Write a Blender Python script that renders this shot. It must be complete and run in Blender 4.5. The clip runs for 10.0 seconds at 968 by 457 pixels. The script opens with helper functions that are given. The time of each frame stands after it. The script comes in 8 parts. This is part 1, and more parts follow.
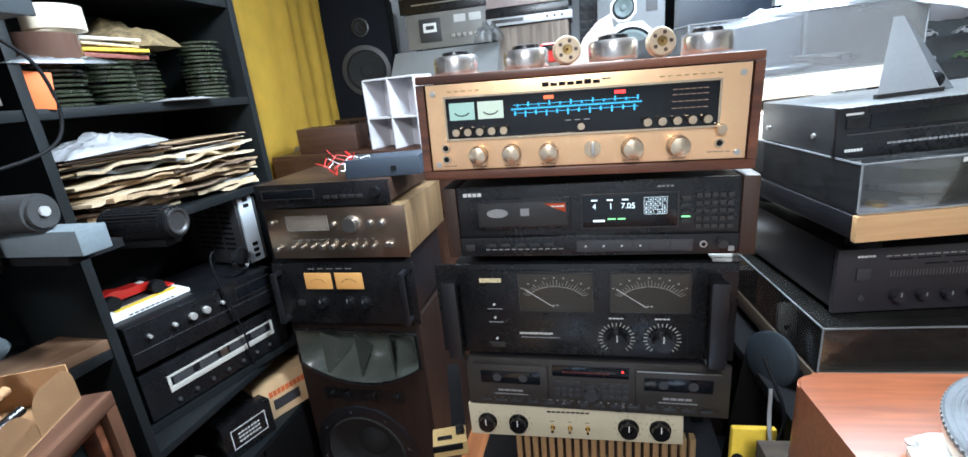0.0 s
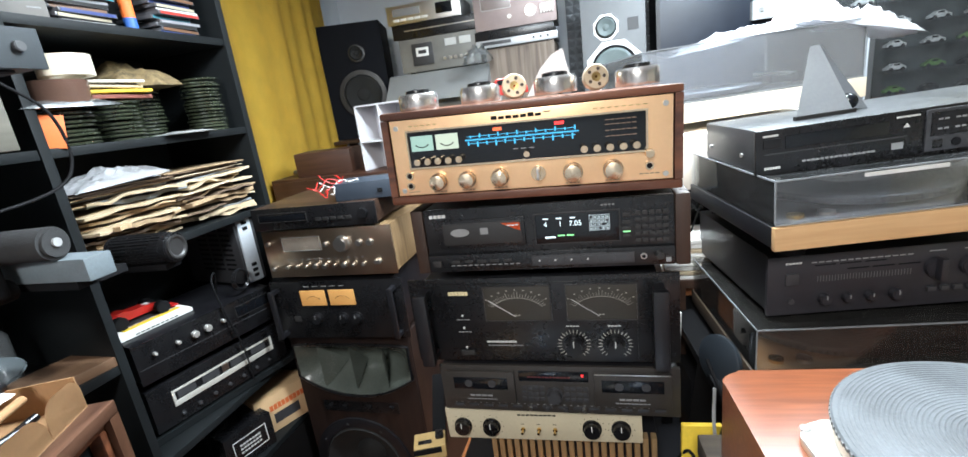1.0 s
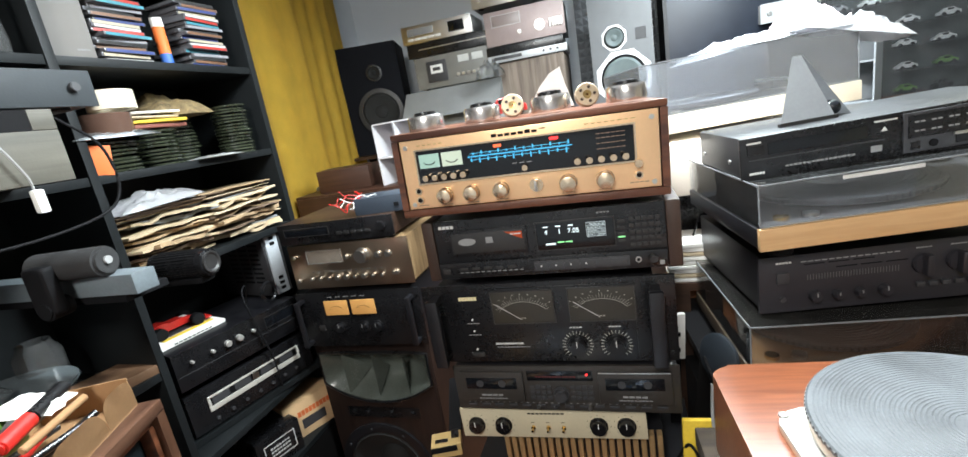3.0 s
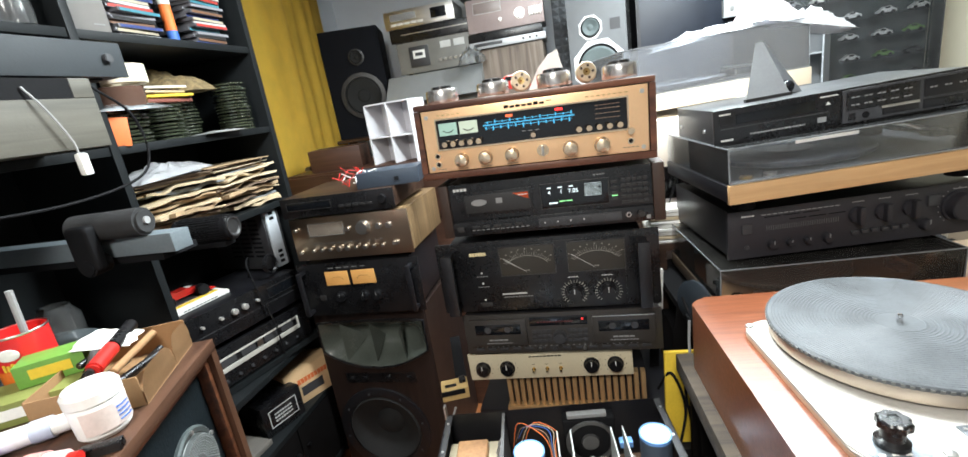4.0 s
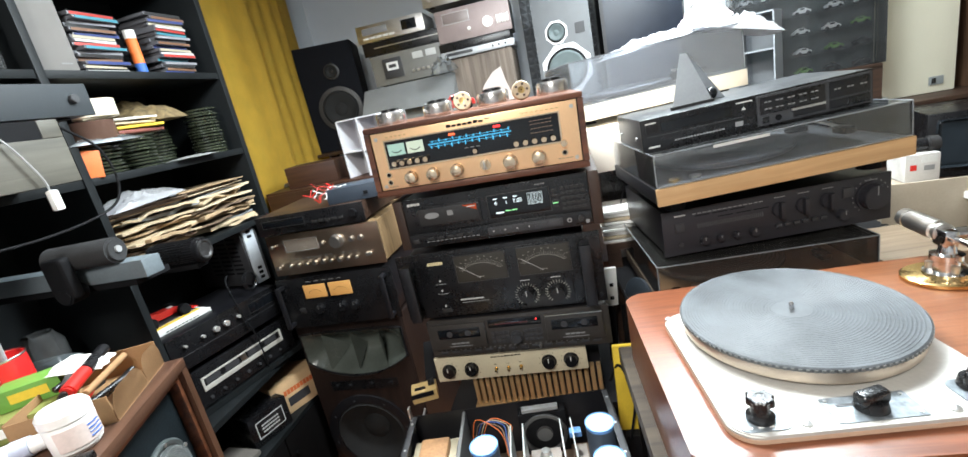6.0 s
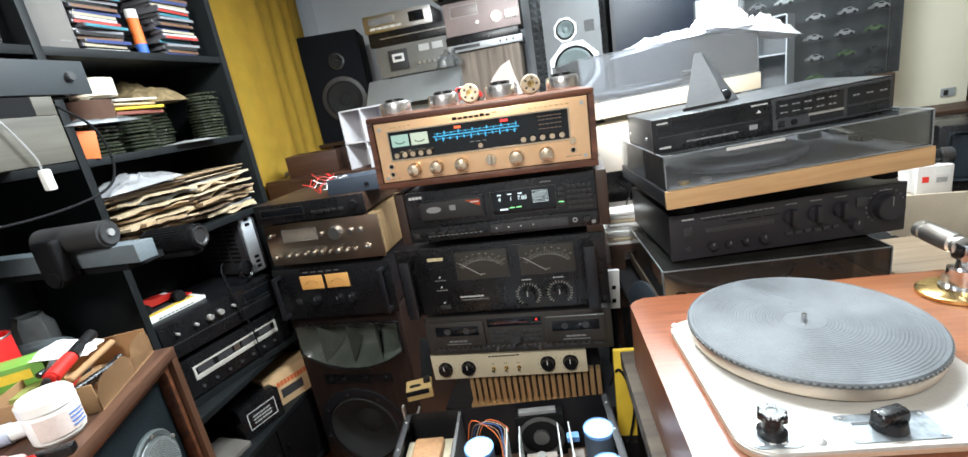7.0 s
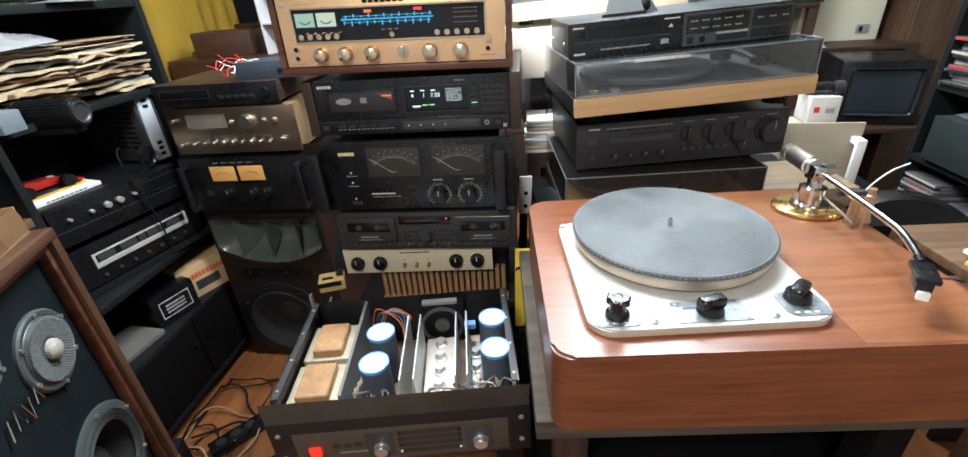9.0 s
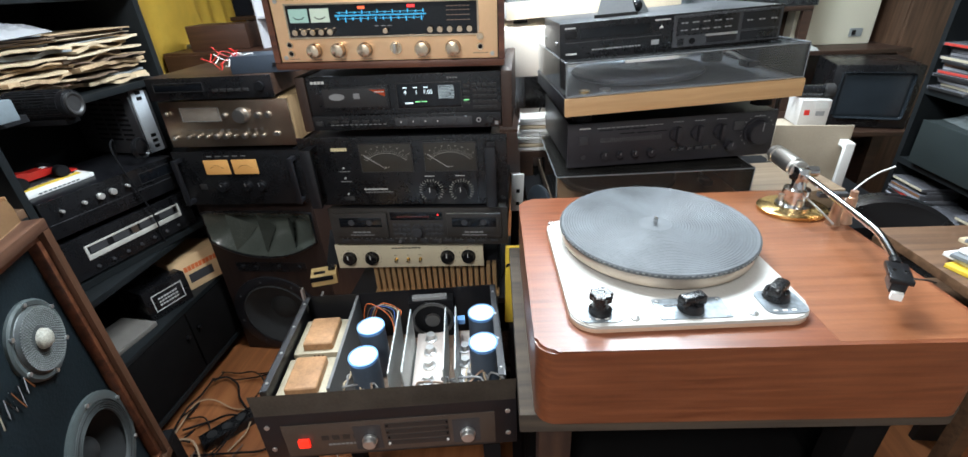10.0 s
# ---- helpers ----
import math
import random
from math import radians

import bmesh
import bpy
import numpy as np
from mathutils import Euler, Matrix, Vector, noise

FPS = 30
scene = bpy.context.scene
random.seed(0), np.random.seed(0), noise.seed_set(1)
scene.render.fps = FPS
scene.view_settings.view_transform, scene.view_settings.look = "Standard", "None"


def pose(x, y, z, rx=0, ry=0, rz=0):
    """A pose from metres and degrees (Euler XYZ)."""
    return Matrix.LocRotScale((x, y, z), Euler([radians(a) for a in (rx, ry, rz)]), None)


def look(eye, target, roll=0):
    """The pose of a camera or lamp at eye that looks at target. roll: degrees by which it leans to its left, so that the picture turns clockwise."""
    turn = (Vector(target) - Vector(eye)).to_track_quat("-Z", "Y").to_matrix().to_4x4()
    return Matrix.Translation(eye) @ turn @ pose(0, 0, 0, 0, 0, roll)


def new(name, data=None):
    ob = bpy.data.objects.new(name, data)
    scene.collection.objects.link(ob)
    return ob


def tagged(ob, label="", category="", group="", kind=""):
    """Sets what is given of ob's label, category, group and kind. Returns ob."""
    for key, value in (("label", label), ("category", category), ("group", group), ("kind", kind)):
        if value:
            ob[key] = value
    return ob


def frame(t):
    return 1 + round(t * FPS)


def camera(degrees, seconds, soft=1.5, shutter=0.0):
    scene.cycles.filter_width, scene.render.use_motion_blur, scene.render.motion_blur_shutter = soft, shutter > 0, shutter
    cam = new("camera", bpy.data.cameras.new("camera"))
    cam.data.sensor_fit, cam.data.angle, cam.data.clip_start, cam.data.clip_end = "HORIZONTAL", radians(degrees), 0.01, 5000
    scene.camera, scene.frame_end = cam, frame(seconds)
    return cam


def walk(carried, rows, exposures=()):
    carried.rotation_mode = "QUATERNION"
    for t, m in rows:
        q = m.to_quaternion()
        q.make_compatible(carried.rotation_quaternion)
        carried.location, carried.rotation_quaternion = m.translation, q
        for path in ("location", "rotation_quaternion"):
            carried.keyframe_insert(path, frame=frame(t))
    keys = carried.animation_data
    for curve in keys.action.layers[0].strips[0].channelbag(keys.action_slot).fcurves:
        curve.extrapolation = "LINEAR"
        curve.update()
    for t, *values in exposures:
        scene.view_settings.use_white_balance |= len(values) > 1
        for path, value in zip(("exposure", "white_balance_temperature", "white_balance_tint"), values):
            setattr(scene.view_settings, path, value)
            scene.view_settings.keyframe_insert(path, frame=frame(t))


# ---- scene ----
cam = camera(92.5, 10.0)
PATH = [
    (0, (0.451, 0.312, 1.45), (-0.034, 2.163, 0.868), -5.5),
    (0.5, (0.484, 0.266, 1.472), (-0.006, 2.127, 0.928), -5.7),
    (1, (0.548, 0.261, 1.473), (0.029, 2.12, 0.947), -7.3),
    (1.5, (0.574, 0.248, 1.474), (-0.011, 2.093, 0.968), -8.6),
    (2, (0.601, 0.266, 1.474), (-0.059, 2.091, 0.989), -10.0),
    (3.5, (0.581, 0.14, 1.487), (0.031, 2.005, 1.015), -9.1),
    (4, (0.538, 0.059, 1.466), (0.061, 1.927, 0.935), -8.8),
    (4.5, (0.532, 0.026, 1.46), (0.126, 1.885, 0.846), -8.2),
    (5, (0.618, 0.02, 1.484), (0.159, 1.878, 0.904), -10.1),
    (5.2, (0.658, 0.019, 1.48), (0.212, 1.898, 0.959), -11.5),
    (6.5, (0.646, 0.028, 1.491), (0.17, 1.895, 0.953), -11.3),
    (7, (0.64, 0.044, 1.481), (0.18, 1.913, 0.937), -9.6),
    (7.5, (0.658, 0.05, 1.465), (0.283, 1.905, 0.818), -7.7),
    (8, (0.683, 0.035, 1.447), (0.379, 1.821, 0.6), -6.1),
    (8.5, (0.702, 0.035, 1.45), (0.446, 1.791, 0.528), -5.4),
    (9, (0.71, 0.031, 1.46), (0.479, 1.786, 0.528), -4.1),
    (9.5, (0.72, 0.024, 1.46), (0.496, 1.775, 0.522), -3.7),
    (10, (0.724, 0.022, 1.463), (0.509, 1.773, 0.52), -3.1),
]
walk(cam, [(t, look(eye, target, roll)) for t, eye, target, roll in PATH], [(0, 0.36, 6000, 10), (0.5, 0.36, 6250, 10), (2, 0.27, 6700, 10), (4, 0.2, 6900, 10), (7, 0.2, 6750, 10), (8.5, -0.02, 6850, 10), (10, -0.1, 6450, 10)])

# ---- world, lamps ----
world = bpy.data.worlds.new("world")
scene.world = world
world.use_nodes = True
world.node_tree.nodes["Background"].inputs[0].default_value = (0.6, 0.7, 0.9, 1)
world.node_tree.nodes["Background"].inputs[1].default_value = 0.02


def area_lamp(name, m, sx, sy, watts, colour):
    d = bpy.data.lights.new(name, "AREA")
    d.shape, d.size, d.size_y, d.energy, d.color = "RECTANGLE", sx, sy, watts, colour
    ob = new(name, d)
    ob.matrix_world = m
    return ob


area_lamp("ceiling_tube_light", look((0.48, 1.22, 2.3), (0.48, 1.21, 0)), 0.7, 0.12, 58, (0.82, 0.93, 1.0))
area_lamp("ceiling_tube_upper_side", look((0.48, 1.22, 2.33), (0.48, 1.23, 3)), 0.7, 0.12, 22, (0.82, 0.93, 1.0))
area_lamp("rear_tube_light", look((1.2, 2.0, 2.4), (1.15, 1.95, 0)), 0.9, 0.12, 58, (0.80, 0.92, 1.0))
area_lamp("rear_tube_upper_side", look((1.2, 2.0, 2.43), (1.2, 2.01, 3)), 0.9, 0.12, 16, (0.80, 0.92, 1.0))
area_lamp("ceiling_bulb_light", look((0.45, -0.75, 2.45), (0.45, 0.6, 0.9)), 0.35, 0.35, 36, (0.97, 0.98, 0.97))


# ---- materials ----
def mat(name, col, rough=0.5, metal=0.0, var=0.15, scale=12.0, fine=180.0, bump=0.02, rvar=0.12, emit=None, power=0.0, coat=0.0):
    m = bpy.data.materials.new(name)
    m.use_nodes = True
    nt = m.node_tree
    p = nt.nodes["Principled BSDF"]
    tc = nt.nodes.new("ShaderNodeTexCoord")
    big, small = nt.nodes.new("ShaderNodeTexNoise"), nt.nodes.new("ShaderNodeTexNoise")
    for n, s in ((big, scale), (small, fine)):
        n.inputs["Scale"].default_value = s
        n.inputs["Detail"].default_value = 4
        nt.links.new(tc.outputs["Object"], n.inputs["Vector"])
    add = nt.nodes.new("ShaderNodeMath")
    add.operation = "MULTIPLY_ADD"
    add.inputs[1].default_value = 0.65
    nt.links.new(big.outputs[0], add.inputs[0])
    mul = nt.nodes.new("ShaderNodeMath")
    mul.operation = "MULTIPLY"
    mul.inputs[1].default_value = 0.35
    nt.links.new(small.outputs[0], mul.inputs[0])
    nt.links.new(mul.outputs[0], add.inputs[2])
    r = nt.nodes.new("ShaderNodeMapRange")
    r.inputs[1].default_value, r.inputs[2].default_value = 0.3, 0.7
    nt.links.new(add.outputs[0], r.inputs[0])
    mix = nt.nodes.new("ShaderNodeMix")
    mix.data_type = "RGBA"
    mix.inputs["A"].default_value = (*[c * (1 - var) for c in col], 1)
    mix.inputs["B"].default_value = (*[min(1, c * (1 + var)) for c in col], 1)
    nt.links.new(r.outputs[0], mix.inputs["Factor"])
    nt.links.new(mix.outputs["Result"], p.inputs["Base Color"])
    rr = nt.nodes.new("ShaderNodeMapRange")
    rr.inputs[3].default_value, rr.inputs[4].default_value = max(0.03, rough - rvar), min(1, rough + rvar)
    nt.links.new(add.outputs[0], rr.inputs[0])
    nt.links.new(rr.outputs[0], p.inputs["Roughness"])
    p.inputs["Metallic"].default_value = metal
    p.inputs["Coat Weight"].default_value = coat
    if bump:
        b = nt.nodes.new("ShaderNodeBump")
        b.inputs["Strength"].default_value, b.inputs["Distance"].default_value = 0.5, bump * 0.02
        nt.links.new(small.outputs[0], b.inputs["Height"])
        nt.links.new(b.outputs[0], p.inputs["Normal"])
    if emit:
        p.inputs["Emission Color"].default_value = (*emit, 1)
        p.inputs["Emission Strength"].default_value = power
    return m


def wood(name, dark, light, rough=0.4, axis=0, scale=1.0, coat=0.0):
    m = mat(name, light, rough, coat=coat)
    nt = m.node_tree
    p = nt.nodes["Principled BSDF"]
    p.inputs["Coat Roughness"].default_value = 0.3
    tc = nt.nodes["Texture Coordinate"]
    mp = nt.nodes.new("ShaderNodeMapping")
    s = [28 * scale, 28 * scale, 28 * scale]
    s[axis] = 1.6 * scale
    mp.inputs["Scale"].default_value = s
    nt.links.new(tc.outputs["Object"], mp.inputs["Vector"])
    n = nt.nodes.new("ShaderNodeTexNoise")
    n.inputs["Scale"].default_value, n.inputs["Detail"].default_value, n.inputs["Distortion"].default_value = 2.0, 6, 0.6
    nt.links.new(mp.outputs[0], n.inputs["Vector"])
    ramp = nt.nodes.new("ShaderNodeValToRGB")
    ramp.color_ramp.elements[0].position, ramp.color_ramp.elements[1].position = 0.32, 0.68
    ramp.color_ramp.elements[0].color, ramp.color_ramp.elements[1].color = (*dark, 1), (*light, 1)
    nt.links.new(n.outputs[0], ramp.inputs[0])
    mx = nt.nodes.new("ShaderNodeMix")
    mx.data_type, mx.blend_type = "RGBA", "MULTIPLY"
    mx.inputs["Factor"].default_value = 0.5
    big = nt.nodes.new("ShaderNodeTexNoise")
    big.inputs["Scale"].default_value = 3
    nt.links.new(tc.outputs["Object"], big.inputs["Vector"])
    r2 = nt.nodes.new("ShaderNodeMapRange")
    r2.inputs[1].default_value, r2.inputs[2].default_value, r2.inputs[3].default_value, r2.inputs[4].default_value = 0.3, 0.7, 0.55, 1.25
    nt.links.new(big.outputs[0], r2.inputs[0])
    nt.links.new(ramp.outputs[0], mx.inputs["A"])
    nt.links.new(r2.outputs[0], mx.inputs["B"])
    nt.links.new(mx.outputs["Result"], p.inputs["Base Color"])
    return m


def glass(name, tint=(0.9, 0.93, 0.95), rough=0.05, mixed=0.85):
    """A thin clear plastic: mostly see-through, with gloss on top."""
    m = bpy.data.materials.new(name)
    m.use_nodes = True
    nt = m.node_tree
    p = nt.nodes["Principled BSDF"]
    p.inputs["Base Color"].default_value = (*[c * 0.5 for c in tint], 1)
    p.inputs["Roughness"].default_value = 0.5
    gl = nt.nodes.new("ShaderNodeBsdfGlossy")
    gl.inputs["Roughness"].default_value = rough
    fr = nt.nodes.new("ShaderNodeFresnel")
    fr.inputs[0].default_value = 1.5
    top = nt.nodes.new("ShaderNodeMixShader")
    t = nt.nodes.new("ShaderNodeBsdfTransparent")
    t.inputs[0].default_value = (*tint, 1)
    mx = nt.nodes.new("ShaderNodeMixShader")
    n = nt.nodes.new("ShaderNodeTexNoise")
    n.inputs["Scale"].default_value, n.inputs["Detail"].default_value = 9, 6
    r = nt.nodes.new("ShaderNodeMapRange")
    r.inputs[3].default_value, r.inputs[4].default_value = mixed - 0.05, min(1.0, mixed + 0.05)
    nt.links.new(n.outputs[0], r.inputs[0])
    nt.links.new(r.outputs[0], mx.inputs[0])
    nt.links.new(p.outputs[0], mx.inputs[1])
    nt.links.new(t.outputs[0], mx.inputs[2])
    nt.links.new(fr.outputs[0], top.inputs[0])
    nt.links.new(mx.outputs[0], top.inputs[1])
    nt.links.new(gl.outputs[0], top.inputs[2])
    nt.links.new(top.outputs[0], nt.nodes["Material Output"].inputs[0])
    return m


BLACK = mat("black_paint", (0.009, 0.009, 0.011), 0.36, var=0.3)
BLACKPL = mat("black_plastic", (0.007, 0.007, 0.008), 0.28, var=0.3)
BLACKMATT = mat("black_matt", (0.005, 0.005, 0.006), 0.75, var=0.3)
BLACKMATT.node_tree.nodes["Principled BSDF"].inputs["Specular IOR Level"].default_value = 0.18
DARKGREY = mat("dark_grey_enamel", (0.035, 0.035, 0.038), 0.45, var=0.2)
CHARCOAL = mat("charcoal_plastic", (0.022, 0.021, 0.021), 0.4, var=0.2)
GREY = mat("grey_paint", (0.30, 0.30, 0.30), 0.45, var=0.12)
MIDGREY = mat("mid_grey_print", (0.22, 0.22, 0.22), 0.6)
SCALEPRINT = mat("scale_print", (0.34, 0.33, 0.29), 0.6)
LIGHTPRINT = mat("pale_print", (0.55, 0.55, 0.53), 0.6)
# Dull black of the cupboard doors; also paints the shade under the side table.
DOORSHADEBLACK = mat("dull_black_door_and_shade", (0.0035, 0.003, 0.003), 0.8, var=0.3)
DOORSHADEBLACK.node_tree.nodes["Principled BSDF"].inputs["Specular IOR Level"].default_value = 0.1
METERFACE = mat("grey_brown_meter_face", (0.030, 0.026, 0.020), 0.4, var=0.12)
DECKGREY = mat("brown_grey_deck_front", (0.032, 0.028, 0.025), 0.38, var=0.15)
SILVER = mat("brushed_silver", (0.62, 0.60, 0.57), 0.32, 1.0, var=0.06)
ALLOY = mat("satin_alloy", (0.78, 0.76, 0.73), 0.34, 0.75, var=0.05)
CHROME = mat("chrome", (0.75, 0.75, 0.75), 0.12, 1.0, var=0.05, rvar=0.05)
STEEL = mat("steel_sheet", (0.58, 0.58, 0.57), 0.36, 0.85, var=0.12)
GOLD = mat("champagne_gold", (0.90, 0.58, 0.33), 0.36, 0.65, var=0.04, bump=0.005)
BRASS = mat("brass", (0.75, 0.52, 0.22), 0.25, 1.0, var=0.15)
KNOBGOLD = mat("satin_gold_knob", (0.74, 0.56, 0.38), 0.22, 1.0, var=0.05)
WALNUT = wood("walnut_veneer", (0.055, 0.017, 0.008), (0.16, 0.055, 0.025), 0.38, 0, coat=0.15)
PLINTH = wood("plinth_veneer", (0.125, 0.035, 0.014), (0.210, 0.066, 0.027), 0.36, 0, 2.2, coat=0.3)
# Lighter copy of the plinth veneer; the warm lamp's effect is in its colour.
PLINTHLIT = wood("plinth_lit_veneer", (0.165, 0.056, 0.022), (0.260, 0.098, 0.042), 0.36, 0, 1.6, coat=0.3)
PALEWOOD = wood("beech_board", (0.50, 0.29, 0.13), (0.60, 0.37, 0.18), 0.45, 0, 2.0)
DARKWOOD = wood("dark_wood", (0.018, 0.009, 0.006), (0.05, 0.024, 0.014), 0.5, 2)
DARKWOODX = wood("dark_wood_lengthways", (0.02, 0.010, 0.006), (0.055, 0.026, 0.015), 0.5, 0)
BROWN = wood("speaker_brown", (0.010, 0.005, 0.004), (0.022, 0.011, 0.008), 0.5, 2)
FLOORWOOD = wood("floor_wood", (0.19, 0.062, 0.02), (0.32, 0.115, 0.04), 0.42, 1, 0.6)
BLACKWOOD = mat("black_shelf_board", (0.0085, 0.0102, 0.0112), 0.5, var=0.3, scale=6)
BLACKWOOD.node_tree.nodes["Principled BSDF"].inputs["Specular IOR Level"].default_value = 0.22
CURTAIN = mat("mustard_cloth", (0.72, 0.46, 0.06), 0.85, var=0.12, fine=500, bump=0.06)
WALLPAINT = mat("pale_wall_paint", (0.62, 0.66, 0.70), 0.8, var=0.05, scale=3)
CREAMWALL = mat("cream_paint", (0.66, 0.63, 0.50), 0.7, var=0.06, scale=3)
CREAM = mat("cream_enamel", (0.55, 0.48, 0.34), 0.4, var=0.1)
WHITEPL = mat("white_plastic", (0.78, 0.77, 0.74), 0.4, var=0.06)
WHITEENAMEL = mat("off_white_enamel", (0.42, 0.405, 0.375), 0.45, var=0.10, scale=20)
CARDBOARD = mat("cardboard", (0.30, 0.165, 0.075), 0.85, var=0.12)
PAPER = mat("aged_paper", (0.52, 0.42, 0.29), 0.9, var=0.2, scale=25)
PAPERW = mat("white_paper", (0.78, 0.77, 0.74), 0.9, var=0.08)
BAGWHITE = glass("white_bag", (0.94, 0.94, 0.97), 0.3, 0.42)
# Milky diffuse share stands in for white light reflected on the clear lid.
LIDSHEEN = glass("clear_lid_painted_sheen", (0.95, 0.97, 1.0), 0.06, 0.80)
RUBBER = mat("mat_rubber", (0.060, 0.066, 0.072), 0.5, var=0.55, scale=22, fine=260, rvar=0.22, bump=0.03)
RED = mat("red_plastic", (0.55, 0.02, 0.015), 0.4)
ORANGE = mat("orange_card", (0.75, 0.16, 0.03), 0.6)
YELLOW = mat("yellow_paper", (0.70, 0.48, 0.04), 0.7)
GREEN = mat("green_card", (0.13, 0.30, 0.05), 0.55)
BLUE = mat("blue_card", (0.03, 0.12, 0.42), 0.5)
CONE = mat("speaker_cone", (0.009, 0.009, 0.009), 0.85, var=0.3, scale=30)
CONEGREY = mat("grey_cone", (0.12, 0.15, 0.15), 0.6, var=0.2)
MESH = mat("grille_mesh", (0.19, 0.205, 0.20), 0.5, 0.3, var=0.4, scale=120, fine=600)
PERFORATED = mat("dark_mesh_backing", (0.055, 0.062, 0.062), 0.55, 0.2, var=0.4, scale=60, fine=600)
BAFFLE = mat("blue_black_baffle", (0.0085, 0.0135, 0.0165), 0.7, var=0.3, bump=0.08)
BAFFLE.node_tree.nodes["Principled BSDF"].inputs["Specular IOR Level"].default_value = 0.15
HORN = mat("horn_plastic", (0.10, 0.115, 0.10), 0.24, var=0.3, scale=8, rvar=0.15)
SLATEBLUE = mat("slate_grey_edge", (0.125, 0.15, 0.165), 0.5, var=0.2)
LIDCLEAR = glass("clear_lid", (0.93, 0.95, 0.97), 0.04, 0.972)
LIDEDGE = mat("clear_lid_edge", (0.20, 0.21, 0.22), 0.15, var=0.2)
LIDSMOKE = glass("smoked_lid", (0.90, 0.87, 0.83), 0.05, 0.965)
CLEARPL = glass("clear_plastic", (0.9, 0.92, 0.93), 0.12, 0.9)
METERLIT = mat("lit_meter_face", (0.16, 0.20, 0.18), 0.5, emit=(0.34, 0.62, 0.54), power=0.6)
METERWHITE = mat("lit_meter_face_warm", (0.2, 0.22, 0.19), 0.5, emit=(0.55, 0.68, 0.55), power=0.7)
METERORANGE = mat("lit_amber_face", (0.4, 0.22, 0.07), 0.5, emit=(0.9, 0.42, 0.12), power=0.24)
DIALBLUE = mat("dial_blue_glow", (0.05, 0.3, 0.5), 0.5, emit=(0.03, 0.42, 0.75), power=0.75)
LEDRED = mat("red_indicator", (0.5, 0.02, 0.02), 0.4, emit=(1.0, 0.03, 0.03), power=2.2)
NEON = mat("neon_switch", (0.6, 0.05, 0.02), 0.4, emit=(1.0, 0.012, 0.006), power=1.3)
VFD = mat("display_glow", (0.5, 0.6, 0.6), 0.5, emit=(0.75, 0.92, 1.0), power=1.0)
LEDGREEN = mat("green_indicator", (0.2, 0.6, 0.2), 0.4, emit=(0.3, 0.9, 0.4), power=0.8)
CAPBLUE = mat("capacitor_sleeve", (0.07, 0.09, 0.12), 0.4)
CAPRIM = mat("blue_sleeve", (0.16, 0.36, 0.72), 0.35)
CAPTOP = mat("pale_cap_top", (0.80, 0.84, 0.90), 0.4, var=0.03)
TRANSFORMER = mat("transformer_paper", (0.33, 0.175, 0.082), 0.55, var=0.35, scale=40)
COPPERISH = mat("chassis_brown", (0.24, 0.16, 0.11), 0.6, var=0.3)
DARKGLASS = mat("dark_glass", (0.006, 0.007, 0.009), 0.12, var=0.1, rvar=0.05)


# ---- building blocks ----
def bx(bm, x0, x1, y0, y1, z0, z1, bev=0.0, seg=2):
    m = Matrix.LocRotScale(((x0 + x1) / 2, (y0 + y1) / 2, (z0 + z1) / 2), None, (abs(x1 - x0), abs(y1 - y0), abs(z1 - z0)))
    vs = bmesh.ops.create_cube(bm, size=1, matrix=m)["verts"]
    if bev:
        bmesh.ops.bevel(bm, geom=list({e for v in vs for e in v.link_edges}), offset=bev, segments=seg, affect="EDGES", profile=0.6)
    return bm


AX = {"x": pose(0, 0, 0, 0, 90, 0), "y": pose(0, 0, 0, 90, 0, 0), "z": Matrix()}


def cy(bm, x, y, z, r, h, axis="y", seg=24, r2=None, bev=0.0):
    """A drum centred at x, y, z. For axis y, r2 is the radius of its front (-y) end."""
    m = Matrix.Translation((x, y, z)) @ AX[axis]
    vs = bmesh.ops.create_cone(bm, cap_ends=True, segments=seg, radius1=r, radius2=r if r2 is None else r2, depth=h, matrix=m)["verts"]
    if bev:
        es = [e for e in {e for v in vs for e in v.link_edges} if any(len(f.verts) > 4 for f in e.link_faces)]
        bmesh.ops.bevel(bm, geom=es, offset=bev, segments=2, affect="EDGES")
    return bm


def lathe(bm, rings, m=Matrix(), seg=40):
    """Turns (radius, height) pairs round the z axis of m."""
    loops = []
    for r, z in rings:
        loops.append([bm.verts.new(m @ Vector((r * math.cos(2 * math.pi * i / seg), r * math.sin(2 * math.pi * i / seg), z))) for i in range(seg)])
    for a, b in zip(loops, loops[1:]):
        for i in range(seg):
            j = (i + 1) % seg
            bm.faces.new((a[i], a[j], b[j], b[i]))
    return bm


